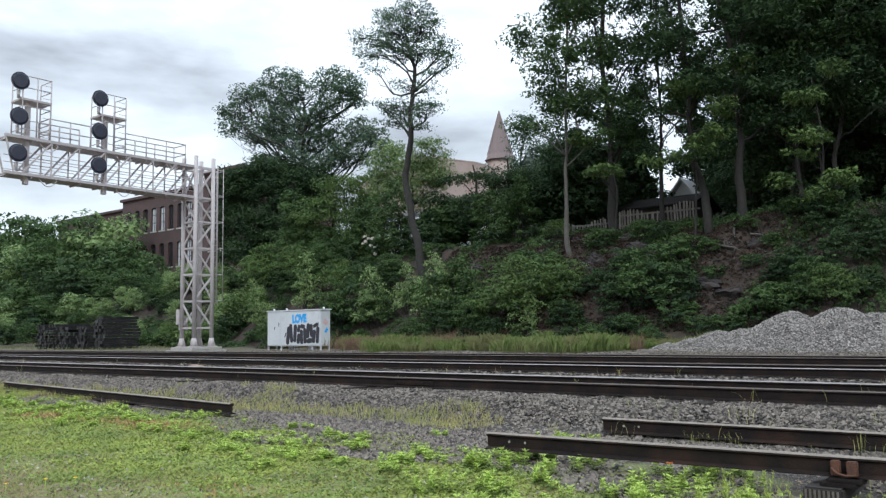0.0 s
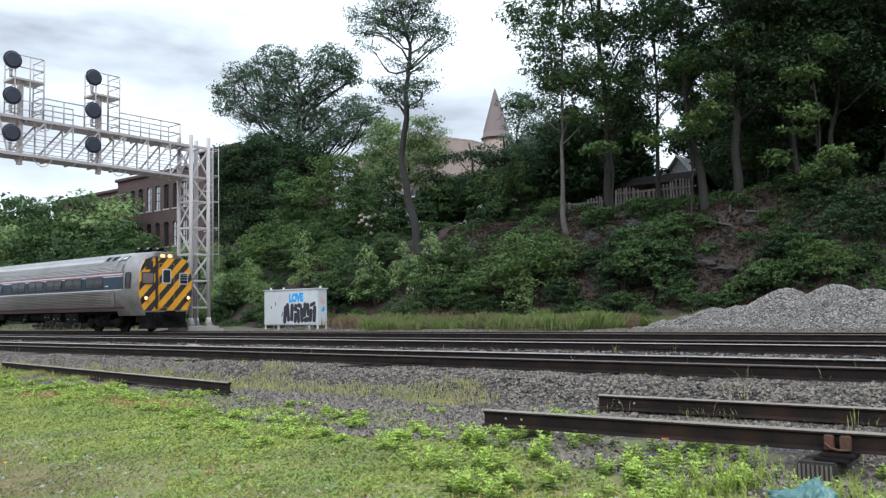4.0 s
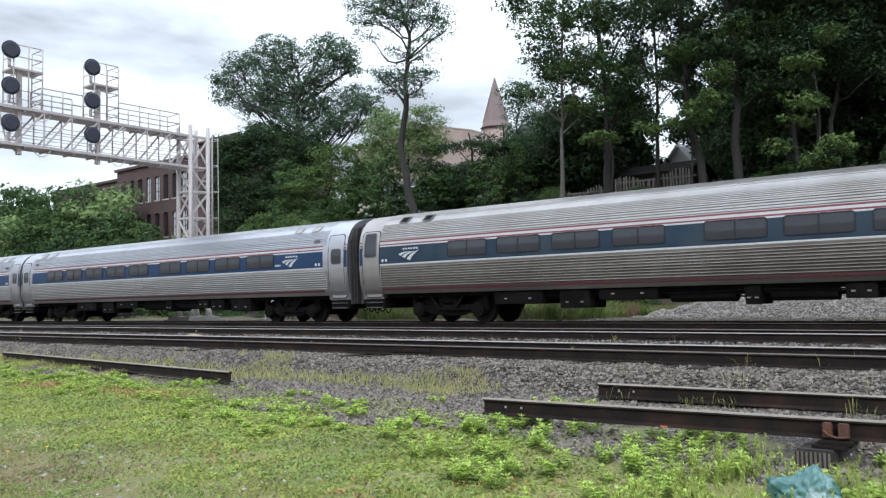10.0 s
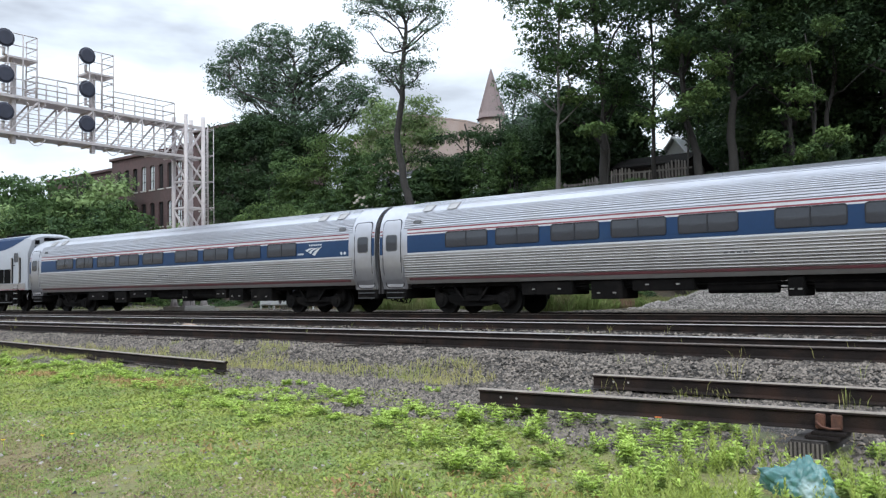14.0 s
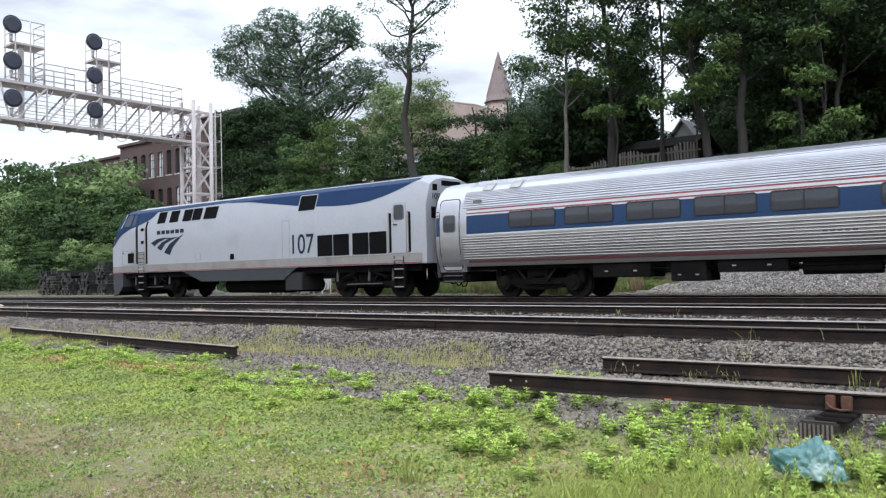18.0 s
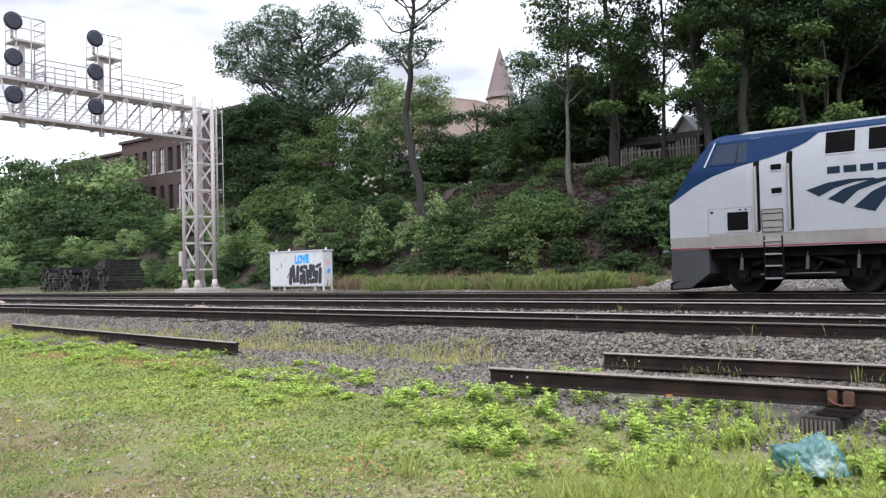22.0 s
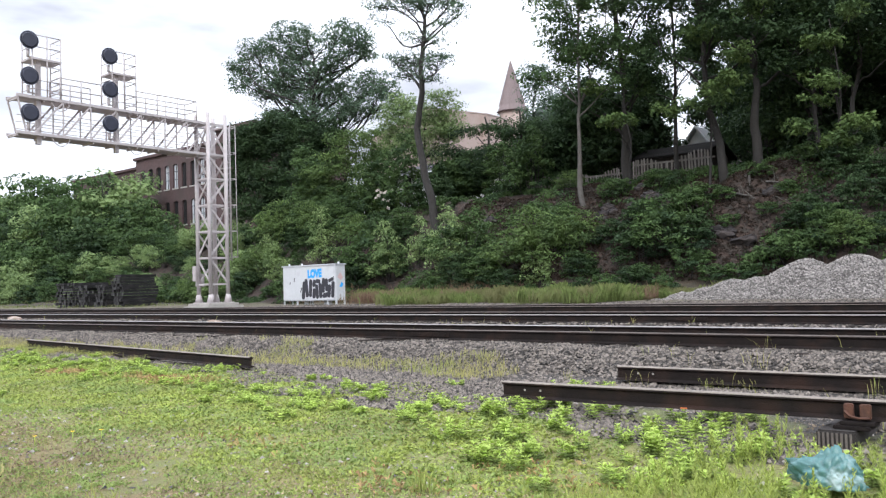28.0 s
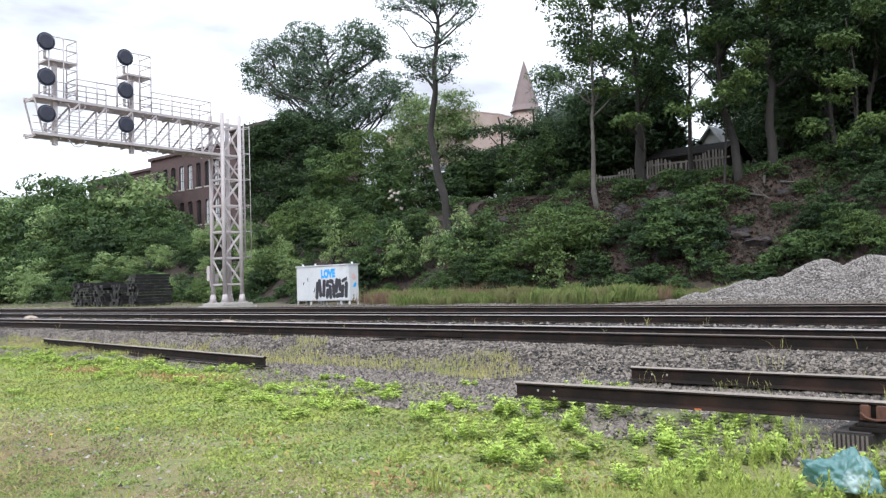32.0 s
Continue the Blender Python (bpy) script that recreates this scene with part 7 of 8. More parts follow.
    sprays = (
        (18, -8.7, 37.4, [(-0.3, -0.9, 8.95, 0.75, 0.3), (0.3, -0.9, 8.6, 0.6, 0.3), (-0.5, -0.8, 8.1, 0.5, 0.25), (0.2, -0.9, 6.3, 0.8, 0.4), (-1.3, -0.9, 7.0, 0.6, 0.35), (0.9, -0.6, 6.9, 0.8, 0.4), (-0.2, -0.6, 10.6, 0.8, 0.4), (0.8, -0.5, 11.6, 0.7, 0.35)]),
        (19, -14.4, 37.6, [(0.8, -1.1, 9.2, 0.6, 0.35), (1.6, -1.1, 9.6, 0.6, 0.4), (1.1, -1.1, 8.8, 0.8, 0.25), (-0.1, -1.0, 8.7, 0.7, 0.3), (-1.3, -1.1, 8.6, 0.9, 0.25), (1.9, -0.9, 10.8, 0.8, 0.4), (0.3, -0.9, 11.9, 1.0, 0.4), (2.6, -0.8, 12.6, 0.8, 0.4)]),
        (20, -18.9, 38.4, [(0.6, -1.9, 8.6, 0.9, 0.22), (1.4, -1.8, 8.4, 0.6, 0.2), (-0.1, -1.9, 8.5, 0.6, 0.2), (-1.0, -1.4, 10.4, 0.7, 0.3)]))
    for seed, x, y, leaves in sprays:
        tree("tree", seed, up(x, y, -0.3), [(0, 0, 0), (0.2, 0, 3), (-0.1, 0, 6.5)], 0.07, standing(x, y, leaves, 60),
             M_LEAF_LIGHT, M_BARK, per=34, size=0.145, clump=0.34, label="slender young maple with light green sprays", branches=0.3)
    for seed, x, y, lift in ((16, -28.5, 43, 0.0), (17, -25.6, 44.5, -0.4), (22, -31.6, 43.5, 0.6)):
        tree("tree", seed, up(x, y, -0.3), [(0, 0, 0), (0.1, 0, 3), (0, 0, 6)], 0.16,
             standing(x, y, [(-1.1, 0, 10.2 + lift, 1.4, 0.5), (1.3, 0, 10.3 + lift, 2.0, 0.45), (-1.6, -0.4, 8.9 + lift, 2.1, 0.5), (1.4, 0.3, 8.9 + lift, 2.1, 0.45), (2.9, 0, 9.5 + lift, 1.1, 0.6), (-2.6, 0, 7.8 + lift, 1.6, 0.6), (0.1, -0.5, 7.5 + lift, 1.9, 0.5), (-0.4, 0, 6.5 + lift, 1.9, 0.4), (2.2, 0, 7.2 + lift, 1.6, 0.5)], 22),
             M_LEAF_DARK, M_BARK, per=70, size=0.13, clump=0.75, label="dark layered hemlock with drooping sprays", branches=0.2, flat=0.38)
    z12 = up(-31.1, 37.4, -0.3)[2]
    tree("tree", 12, up(-31.1, 37.4, -0.3), [(0, 0, 0), (-0.42, 0.20, 6.16 - z12), (-1.04, 0.30, 8.30 - z12), (-1.53, 0.40, 10.47 - z12), (-1.13, 0.50, 12.57 - z12), (-1.17, 0.50, 14.07 - z12), (-0.83, 0.50, 16.05 - z12), (-0.74, 0.50, 17.07 - z12), (-1.27, 0.50, 18.79 - z12)], 0.27,
         standing(-31.1, 37.4, [(-1.1, 0.5, 20.8, 1.7, 0.6), (-3.6, 1.1, 21.3, 1.0, 0.6), (-1.9, 0.0, 19.6, 1.6, 0.8), (-0.4, 0.8, 19.6, 1.6, 0.9), (1.4, 0.2, 17.8, 1.1, 0.7), (2.1, 0.5, 16.9, 0.7, 0.5), (-6.0, 1.1, 20.5, 0.9, 0.4), (-4.2, 0.0, 18.6, 1.1, 0.6), (-3.9, 0.8, 19.7, 1.0, 0.6), (-1.9, 0.2, 18.4, 1.3, 0.7), (-0.4, 0.5, 18.0, 1.3, 0.7), (-4.7, 1.1, 18.0, 0.8, 0.3), (1.1, 0.0, 16.3, 0.6, 0.4), (-1.7, 0.8, 16.2, 1.2, 0.3), (0.5, 0.2, 15.5, 0.6, 0.4), (-3.3, 0.5, 15.0, 0.9, 0.5), (-2.2, 1.1, 14.8, 1.5, 0.6), (0.6, 0.0, 14.2, 0.9, 0.7), (-2.7, 0.8, 14.0, 1.0, 0.4), (-0.3, 0.2, 13.3, 0.8, 0.4)], 60),
         M_LEAF_BLUE, M_BARK, per=21, size=0.11, clump=0.46, label="tall thin tree with a sparse crown and bare dark limbs", branches=0.45, limb_r=0.26)
    # a paler crown beside the spire
    tree("tree", 21, up(-33.0, 52, -0.3), [(0, 0, 0), (0.1, 0, 4), (0, 0, 8)], 0.16,
         standing(-33.0, 52, [(-0.3, 0.0, 15.1, 0.9, 1.1), (0.3, 0.6, 16.2, 1.0, 1.1), (1.4, -0.5, 13.4, 1.2, 1.3), (1.7, 0.3, 14.8, 1.0, 1.1), (-0.4, -0.3, 12.9, 1.0, 1.1), (1.1, 0.0, 11.7, 1.4, 1.1), (-1.3, 0.6, 11.6, 0.8, 0.9), (2.6, -0.5, 12.6, 0.9, 1.0), (-0.2, 0.3, 17.1, 0.6, 0.6)], 22),
         M_LEAF_BLUE, M_BARK, per=34, size=0.15, clump=0.7, label="bluish-green tree beside the church spire", branches=0.2)
    # front row of maples on the bank top: (x, y, trunk radius, pale, first leaves, height, leaf)
    rows = ((-20.75, 37.0, 0.16, True, 7.0, 17.0, M_LEAF_MID, 2.9), (-19.9, 40.5, 0.30, False, 5.2, 21.0, M_LEAF_DARK, 3.4), (-13.9, 38.2, 0.23, False, 7.0, 21.0, M_LEAF_DARK, 3.8), (-12.4, 38.6, 0.24, False, 6.6, 22.0, M_LEAF_DARK, 3.6),
            (-10.2, 40.0, 0.13, False, 5.6, 20.0, M_LEAF_DARK, 3.0), (-8.5, 40.4, 0.15, False, 5.8, 19.0, M_LEAF_DARK, 3.4), (-4.8, 40.5, 0.22, False, 5.0, 20.0, M_LEAF_DARK, 4.0), (-17.3, 41.0, 0.14, False, 5.6, 20.0, M_LEAF_MID, 3.0), (-9.5, 40.8, 0.10, False, 6.0, 16.0, M_LEAF_MID, 2.2))
    rnd = random.Random(31)
    for k, (x, y, r, pale, z0, h, leaf, w) in enumerate(rows):
        lobes = []
        m = 9
        for i in range(m):
            z = z0 + 1.0 + (h - z0 - 2.0) * i / (m - 1)
            spread_x = w * (0.55 + 0.45 * math.sin(math.pi * min(1, (i + 1.5) / m)))
            t = i * 2.4 + k
            lobes.append((spread_x * 0.62 * math.cos(t), spread_x * 0.5 * math.sin(t), z, spread_x * 0.62, spread_x * 0.6, 1.15, 36))
        # low sprays hanging before the trunk
        for i in range(4):
            t = 1.7 * i + 2.1 * k
            lobes.append((w * 0.75 * math.cos(t), -abs(w * 0.5 * math.sin(t)) - 0.3, z0 - 0.9 + 0.55 * i, 0.8, 0.8, 0.35, 7))
        tree("tree", 40 + k, up(x, y, -0.3), [(0, 0, 0), (-0.13 if k == 2 else rnd.uniform(-0.2, 0.2), 0, h * 0.10), (-0.6 if k == 2 else rnd.uniform(-0.2, 0.2), 0, h * 0.18), (-0.75 if k == 2 else rnd.uniform(-0.3, 0.3), 0, h * 0.32), (-1.0 if k == 2 else rnd.uniform(-0.8, 0.8), 0, h)], r, lobes, leaf,
             M_BARK_PALE if pale else M_BARK, per=44, size=0.16, clump=0.72, branches=0.22,
             label="young maple with a slim pale trunk" if pale else "tall maple with a dense dark crown")
    # trees behind, filling the wood
    back = ((-6.0, 48.5, 22, 4.6, M_LEAF_DARK), (-12.6, 49.0, 21, 4.0, M_LEAF_DARK), (-7.0, 43.6, 19, 3.6, M_LEAF_DARK), (-3.2, 42.6, 20, 4.0, M_LEAF_DARK), (0.8, 41.6, 20, 4.4, M_LEAF_DARK), (-11.4, 43.8, 20, 3.2, M_LEAF_DARK), (-26.5, 46, 7.0, 3.2, M_LEAF_DARK), (-23.8, 44.5, 7.0, 2.6, M_LEAF_DARK), (-17.5, 56, 20, 4.5, M_LEAF_DARK), (-9.0, 51.5, 20, 4.5, M_LEAF_DARK), (-1.0, 52, 20, 5.0, M_LEAF_DARK), (-23.8, 50.5, 7, 2.4, M_LEAF_DARK), (-15.0, 50.5, 17, 4.4, M_LEAF_DARK), (-10.5, 47, 16, 4.2, M_LEAF_DARK), (-6.5, 46, 15, 4.0, M_LEAF_DARK), (-2.5, 46.5, 16, 4.2, M_LEAF_DARK), (2, 44, 16, 4.2, M_LEAF_DARK),
            (-12.5, 56, 18, 5.0, M_LEAF_DARK), (-5, 55, 18, 5.0, M_LEAF_DARK), (-31, 66, 11.5, 3.0, M_LEAF_MID),
            (-33.8, 43.5, 3.6, 1.8, M_LEAF_MID), (-15.5, 62, 9, 4.2, M_LEAF_DARK), (-8.5, 62, 9, 4.6, M_LEAF_DARK), (-2, 60, 9, 4.6, M_LEAF_DARK), (4, 56, 10, 4.6, M_LEAF_DARK), (-12.2, 46.5, 6.5, 2.6, M_LEAF_MID), (-18.2, 58, 8.5, 3.2, M_LEAF_MID), (-21.5, 60, 8.0, 3.0, M_LEAF_DARK), (-15.8, 57, 9, 2.8, M_LEAF_DARK), (-14.2, 52, 8.5, 3.0, M_LEAF_DARK))
    for k, (x, y, h, w, leaf) in enumerate(back):
        lobes = []
        for i in range(7):
            z = 1.6 + (h - 2.6) * i / 6
            s = w * (0.75 + 0.25 * math.sin(math.pi * (i + 1) / 8)) * (1.0 if i < 5 else 0.75)
            t = i * 2.1 + k * 1.3
            lobes.append((s * 0.45 * math.cos(t), s * 0.4 * math.sin(t), z, s * 0.7, s * 0.65, max(1.1, h * 0.11), 30))
        tree("tree", 80 + k, up(x, y, -0.3), [(0, 0, 0), (0.1, 0, h * 0.5), (0, 0, h * 0.92)], 0.05 + 0.016 * h, lobes, leaf, M_BARK, per=72 if y > 40 else 80, size=0.22 if y > 40 else 0.14, clump=0.95 if y > 40 else 0.7, branches=0.1,
             label="leafy tree in the wood behind the tracks", group="trees of the wood")


def build_shrubs():
    masters = [shrub_master("shrub", 1, 3.4, 2.7, M_LEAF_MID, 85, 52, 0.125, "leafy green shrub on the bank"),
               shrub_master("shrub", 2, 4.2, 2.9, M_LEAF_LIGHT, 85, 56, 0.125, "broad light-green sumac shrub"),
               shrub_master("shrub", 3, 2.6, 2.2, M_LEAF_DARK, 70, 50, 0.12, "dark-green shrub on the bank"),
               shrub_master("shrub", 4, 3.0, 3.8, M_LEAF_MID, 85, 52, 0.13, "tall leafy shrub on the bank"),
               shrub_master("shrub", 6, 3.2, 3.2, M_LEAF_HAZE, 80, 50, 0.13, "pale olive-green shrub on the bank"),
               shrub_master("shrub", 5, 2.0, 1.5, M_LEAF_MID, 46, 44, 0.11, "low leafy shrub on the bank"),
               shrub_master("shrub", 7, 2.4, 3.6, M_LEAF_HAZE, 60, 40, 0.12, "slender pale-leaved sapling on the bank")]
    rnd = random.Random(77)
    spots = [(-21.4, 33.9, 1, 1.05), (-22.9, 33.5, 1, 0.85), (-20.3, 34.6, 1, 0.85), (-21.0, 32.7, 6, 0.65), (-19.0, 33.2, 2, 0.7), (-15.5, 34.4, 0, 1.05), (-14.2, 34.4, 2, 1.0), (-16.3, 33.8, 2, 0.9), (-27.0, 33.6, 6, 0.9), (-27.7, 34.3, 6, 0.9), (-22.9, 39.4, 1, 0.4), (-18.2, 34.6, 2, 0.6), (-7.6, 35.2, 2, 1.0), (-9.3, 35.0, 2, 1.0), (-6.0, 35.6, 2, 1.1), (-3.8, 35.4, 2, 1.2), (-1.5, 35.4, 2, 1.2),
             (-8.4, 36.8, 2, 1.0), (-5.2, 37.0, 2, 1.1), (-9.8, 33.9, 5, 1.1), (-12.7, 35.2, 5, 0.5), (-11.2, 35.7, 5, 0.5), (-13.3, 36.4, 5, 0.6), (-11.8, 37.2, 5, 0.55), (-10.6, 36.6, 5, 0.7), (-14.4, 36.4, 5, 1.0), (-16.8, 37.4, 5, 0.9), (-19.2, 37.6, 5, 0.9), (-40.5, 41.0, 6, 1.0), (-39.2, 40.4, 0, 0.9), (-37.4, 40.6, 1, 0.8), (-10.6, 33.6, 5, 0.9), (-9.9, 35.2, 2, 0.8), (-12.6, 32.9, 5, 0.7), (-11.4, 33.0, 5, 0.75), (-13.7, 33.4, 5, 0.9), (-8.2, 34.2, 0, 0.7), (-6.6, 34.3, 2, 0.8), (-4.8, 34.3, 0, 0.8), (-2.8, 34.2, 2, 0.9), (-0.8, 34.4, 0, 0.9), (-7.2, 36.2, 2, 0.9), (-3.2, 36.6, 2, 1.0), (-0.8, 37.0, 2, 1.0), (-14.6, 35.6, 5, 1.0), (-17.0, 35.2, 2, 0.7), (-10.0, 38.0, 5, 1.0), (-8.0, 38.4, 2, 0.8), (-24.7, 33.4, 0, 0.8), (-26.0, 33.0, 2, 0.8), (-26.4, 40.8, 3, 1.0), (-28.6, 41.2, 3, 1.0)]
    x = -27.5
    while x > -60:
        left = smooth01((-42 - x) / 16)
        foot = 32.0 + 1.6 * smooth01((-22 - x) / 14) + 6.4 * left
        for dy, kinds, sc in ((0.3, (0, 2, 2, 5), 0.85), (2.1, (0, 2, 3, 6), 0.95), (4.2, (0, 3, 1, 2), 1.0), (6.6, (3, 2, 0), 1.1)):
            if dy > 3 and x > -33 or rnd.random() < 0.12:
                continue
            spots.append((x + rnd.uniform(-0.8, 0.8), foot + dy + rnd.uniform(-0.6, 0.6), rnd.choice(kinds), sc * rnd.uniform(0.65, 1.3)))
        x -= 2.3 if x > -46 else 3.0
    for i in range(16):
        spots.append((-46.5 - i * 1.15, 35.6 + rnd.uniform(-0.5, 0.5) + 1.2 * smooth01((-i + 4) / 4), rnd.choice((0, 1, 5, 4)), rnd.uniform(0.75, 1.05)))
    for x, y in ((-8.7, 33.5), (-7.0, 33.7), (-5.0, 33.5), (-15.9, 33.0), (-23.2, 36.2), (-21.4, 35.8)):
        spots.append((x, y, 5, rnd.uniform(0.6, 0.9)))
    for i in range(22):
        for y in (43.6, 46.4):
            spots.append((-59.5 - i * 1.6 + rnd.uniform(-0.6, 0.6), y + rnd.uniform(-0.7, 0.7), rnd.choice((0, 2, 4)), rnd.uniform(0.65, 0.9)))
    spots += [(-36.6, 32.6, 0, 0.75), (-35.0, 33.0, 5, 0.9), (-38.4, 33.0, 0, 0.8), (-34.0, 32.4, 5, 0.8), (-43.2, 38.6, 1, 1.0), (-42.2, 39.8, 0, 1.0), (-42.0, 38.2, 1, 0.8), (-44.0, 39.2, 0, 0.8), (-40.0, 38.0, 0, 0.8), (-32.4, 35.2, 0, 0.7), (-31.4, 38.6, 5, 0.9), (-38.2, 37.4, 1, 0.7)]
    # tall growth along the bank far to the left
    for i in range(24):
        x = -60 - i * 3.2
        grow = 0.36 + 0.95 * smooth01((-72 - x) / 26)
        for dy, sc in ((-1.5, 1.25), (2.5, 1.7), (6.5, 2.2), (10.5, 2.6)):
            spots.append((x + rnd.uniform(-1.2, 1.2), 39.5 + dy + rnd.uniform(-1, 1), rnd.choice((0, 2, 0, 4)), sc * grow * 1.04 * rnd.uniform(0.85, 1.15)))
    spots += [(-26.6 + 1.35 * i, 32.3 + rnd.uniform(-0.2, 0.3), rnd.choice((5, 2, 5)), rnd.uniform(0.45, 0.7)) for i in range(10)]
    spots += [(-7.6, 33.9, 1, 0.55), (-9.0, 37.8, 2, 0.8)]
    used = [False] * len(masters)
    for (x, y, k, sc) in spots:
        # shrubs under the trees switch to dark leaves, canopy shade as colour
        if x > -11 and y > 34.2:
            sc *= 0.72
            k = 2 if k in (0, 6) else k
        m = Matrix.LocRotScale(Vector(up(x, y, -0.15 * sc)), Euler((rnd.uniform(-0.08, 0.08), rnd.uniform(-0.08, 0.08), rnd.uniform(0, 6.28))), Vector((sc, sc, sc * rnd.uniform(0.85, 1.15))))
        if not used[k]:
            masters[k].matrix_basis = m
            used[k] = True
        else:
            c = copy_thing(masters[k], pose(0, 0, 0))
            c.matrix_basis = m


def blades(rng, pos, length, width, lean=0.35):
    """Grass blades of one bent pair of triangles each: (count, 4, 3)."""
    k = len(pos)
    pos = np.asarray(pos, float)
    a = rng.random(k) * math.tau
    side = np.stack([np.cos(a), np.sin(a), np.zeros(k)], 1)
    l = length * (0.5 + rng.random((k, 1)))
    tip = rng.normal(size=(k, 3)) * lean
    tip[:, 2] = 1.0
    mid = pos + (tip * np.array([0.35, 0.35, 0.6])) * l
    top = pos + tip * l * np.array([1, 1, 0.95])
    w = width * (0.6 + 0.8 * rng.random((k, 1)))
    return np.stack([pos - side * w, mid - side * w * 0.2 + side * w, top, mid - side * w * 1.2], 1)


def in_view(rng, count, y0, y1, margin=1.0):
    """Random places on the lawn between two distances, within the stretch that can be seen."""
    y = y0 + (y1 - y0) * rng.random(count)
    spill = rng.exponential(1.2, count) * margin
    xl, xr = -2.45 * y - spill, -0.10 * y + spill
    x = xl + (xr - xl) * rng.random(count)
    return x, y


def ground_points(x, y, dz=-0.01):
    return np.array([(a, b, height(a, b) + dz) for a, b in zip(x, y)])


def patchy(x, y, scale, seed):
    return np.array([noise.noise((a * scale, b * scale, seed)) for a, b in zip(x, y)])


def rosettes(rng, base, leaves, length, width, rise):
    """Small plants of pointed leaves spread round a centre: (count * leaves, 3, 3)."""
    p = np.repeat(np.asarray(base, float), leaves, axis=0)
    k = len(p)
    a = rng.random(k) * math.tau
    d = np.stack([np.cos(a), np.sin(a), np.zeros(k)], 1)
    s = np.stack([-d[:, 1], d[:, 0], 0.5 * rng.normal(size=k)], 1)
    size = np.repeat(0.55 + 0.9 * rng.random((len(base), 1)), leaves, axis=0)
    l = length * size * (0.6 + 0.7 * rng.random((k, 1)))
    lift = np.array([0, 0, 1.0]) * l * rise * (0.3 + 1.2 * rng.random((k, 1)))
    p = p + np.array([0, 0, 1.0]) * size * length * rise * 0.8 * rng.random((k, 1))
    mid = p + d * l * 0.55 + lift * 0.8
    w = width * size
    return np.stack([p + s * w * 0.8, p + d * l + lift * 0.75, mid - s * w], 1)


def lawn_edge(x, y):
    return 8.75 - 0.75 * np.exp(-((x + 8.8) / 2.6) ** 2) + 0.9 * patchy(x, y, 0.5, 21.0) - 1.9 * np.clip((x + 7.5) / 4, 0, 1)


def on_gravel(x, y):
    """A patch of bare stones at the lawn's edge."""
    return ((x + 6.6) / 1.05) ** 2 + ((y - 7.2) / 0.26) ** 2 < 1 + 1.6 * patchy(x, y, 2.4, 91.0)


def build_lawn():
    rng = np.random.default_rng(4)
    # bare, worn ground near the lens and in spots; green further off
    x, y = in_view(rng, 120000, 1.2, 9.6)
    green = patchy(x, y, 0.55, 3.0) + 0.5 * patchy(x, y, 2.2, 8.0) + 0.35 * patchy(x, y, 6.0, 9.0) + 0.24 * np.clip(y - 4.4, -1.2, 1.2)
    keep = (green + 0.35 * rng.random(len(x)) > -0.02) & (y < lawn_edge(x, y) + 0.3 * rng.normal(size=len(x))) & ~on_gravel(x, y)
    q = blades(rng, ground_points(x[keep], y[keep]), 0.038, 0.0028, 0.7)
    tagged(part_of("lawn_grass", quads_mesh("lawn_grass", q, M_GRASS)), "short patchy green lawn grass", "grass", kind="stuff")
    # the lawn goes on round the place where one stands
    x, y = rng.uniform(-34, 14, 90000), rng.uniform(-14, 8.5, 90000)
    keep = (patchy(x, y, 0.45, 3.0) + 0.4 * patchy(x, y, 2.2, 8.0) > -0.12) & ((x < -2.45 * y) | (x > -0.1 * y) | (y < 1.4)) & (y < lawn_edge(x, y))
    q = blades(rng, ground_points(x[keep], y[keep]), 0.055, 0.008, 0.9)
    tagged(part_of("lawn_grass", quads_mesh("lawn_grass", q, M_GRASS)), "short patchy green lawn grass", "grass", kind="stuff")
    # small leafy plants that make up most of the lawn
    x, y = in_view(rng, 190000, 1.2, 9.3)
    green = patchy(x, y, 0.55, 3.0) + 0.6 * patchy(x, y, 2.6, 13.0) + 0.45 * patchy(x, y, 7.0, 14.0) + 0.34 * np.clip(y - 4.4 + 0.12 * (x + 5), -1.2, 1.2)
    keep = (green + 0.3 * rng.random(len(x)) > -0.10) | (rng.random(len(x)) < 0.16 + 0.3 * np.clip((y - 3.6) / 2.4, 0, 1))
    keep &= (y < lawn_edge(x, y)) & ~on_gravel(x, y) & (rng.random(len(x)) < (y - 1.1) / 1.2)
    keep &= (rng.random(len(x)) < 1 - 0.5 * np.clip((x + 5.5) / 1.5, 0, 1)) | (patchy(x, y, 1.1, 17.0) > 0.15)
    kind = patchy(x, y, 1.3, 33.0) + 0.25 * rng.normal(size=len(x)) - 0.55 * np.clip((5.4 - y) / 2.0, 0, 1)
    for name, lab, mat, pick in (("clover", "low bright clover leaves in the lawn", M_CLOVER, keep & (kind > -0.12)), ("lawn_herb", "darker low herbs in the lawn", M_WEED_DARK, keep & (kind <= -0.12))):
        blur = y + 0.7 * rng.normal(size=len(y))
        near, far = pick & (blur < 5.0), pick & (blur >= 5.0)
        q = np.concatenate([rosettes(rng, ground_points(x[near], y[near]), 5, 0.0165, 0.0056, 0.8), rosettes(rng, ground_points(x[far], y[far]), 5, 0.030, 0.0115, 0.55)])
        tagged(part_of(name, quads_mesh(name, q, mat, 3)), lab, "clover" if name == "clover" else "herbs", kind="stuff")
    # reddish sorrel patches
    x, y, r = [], [], []
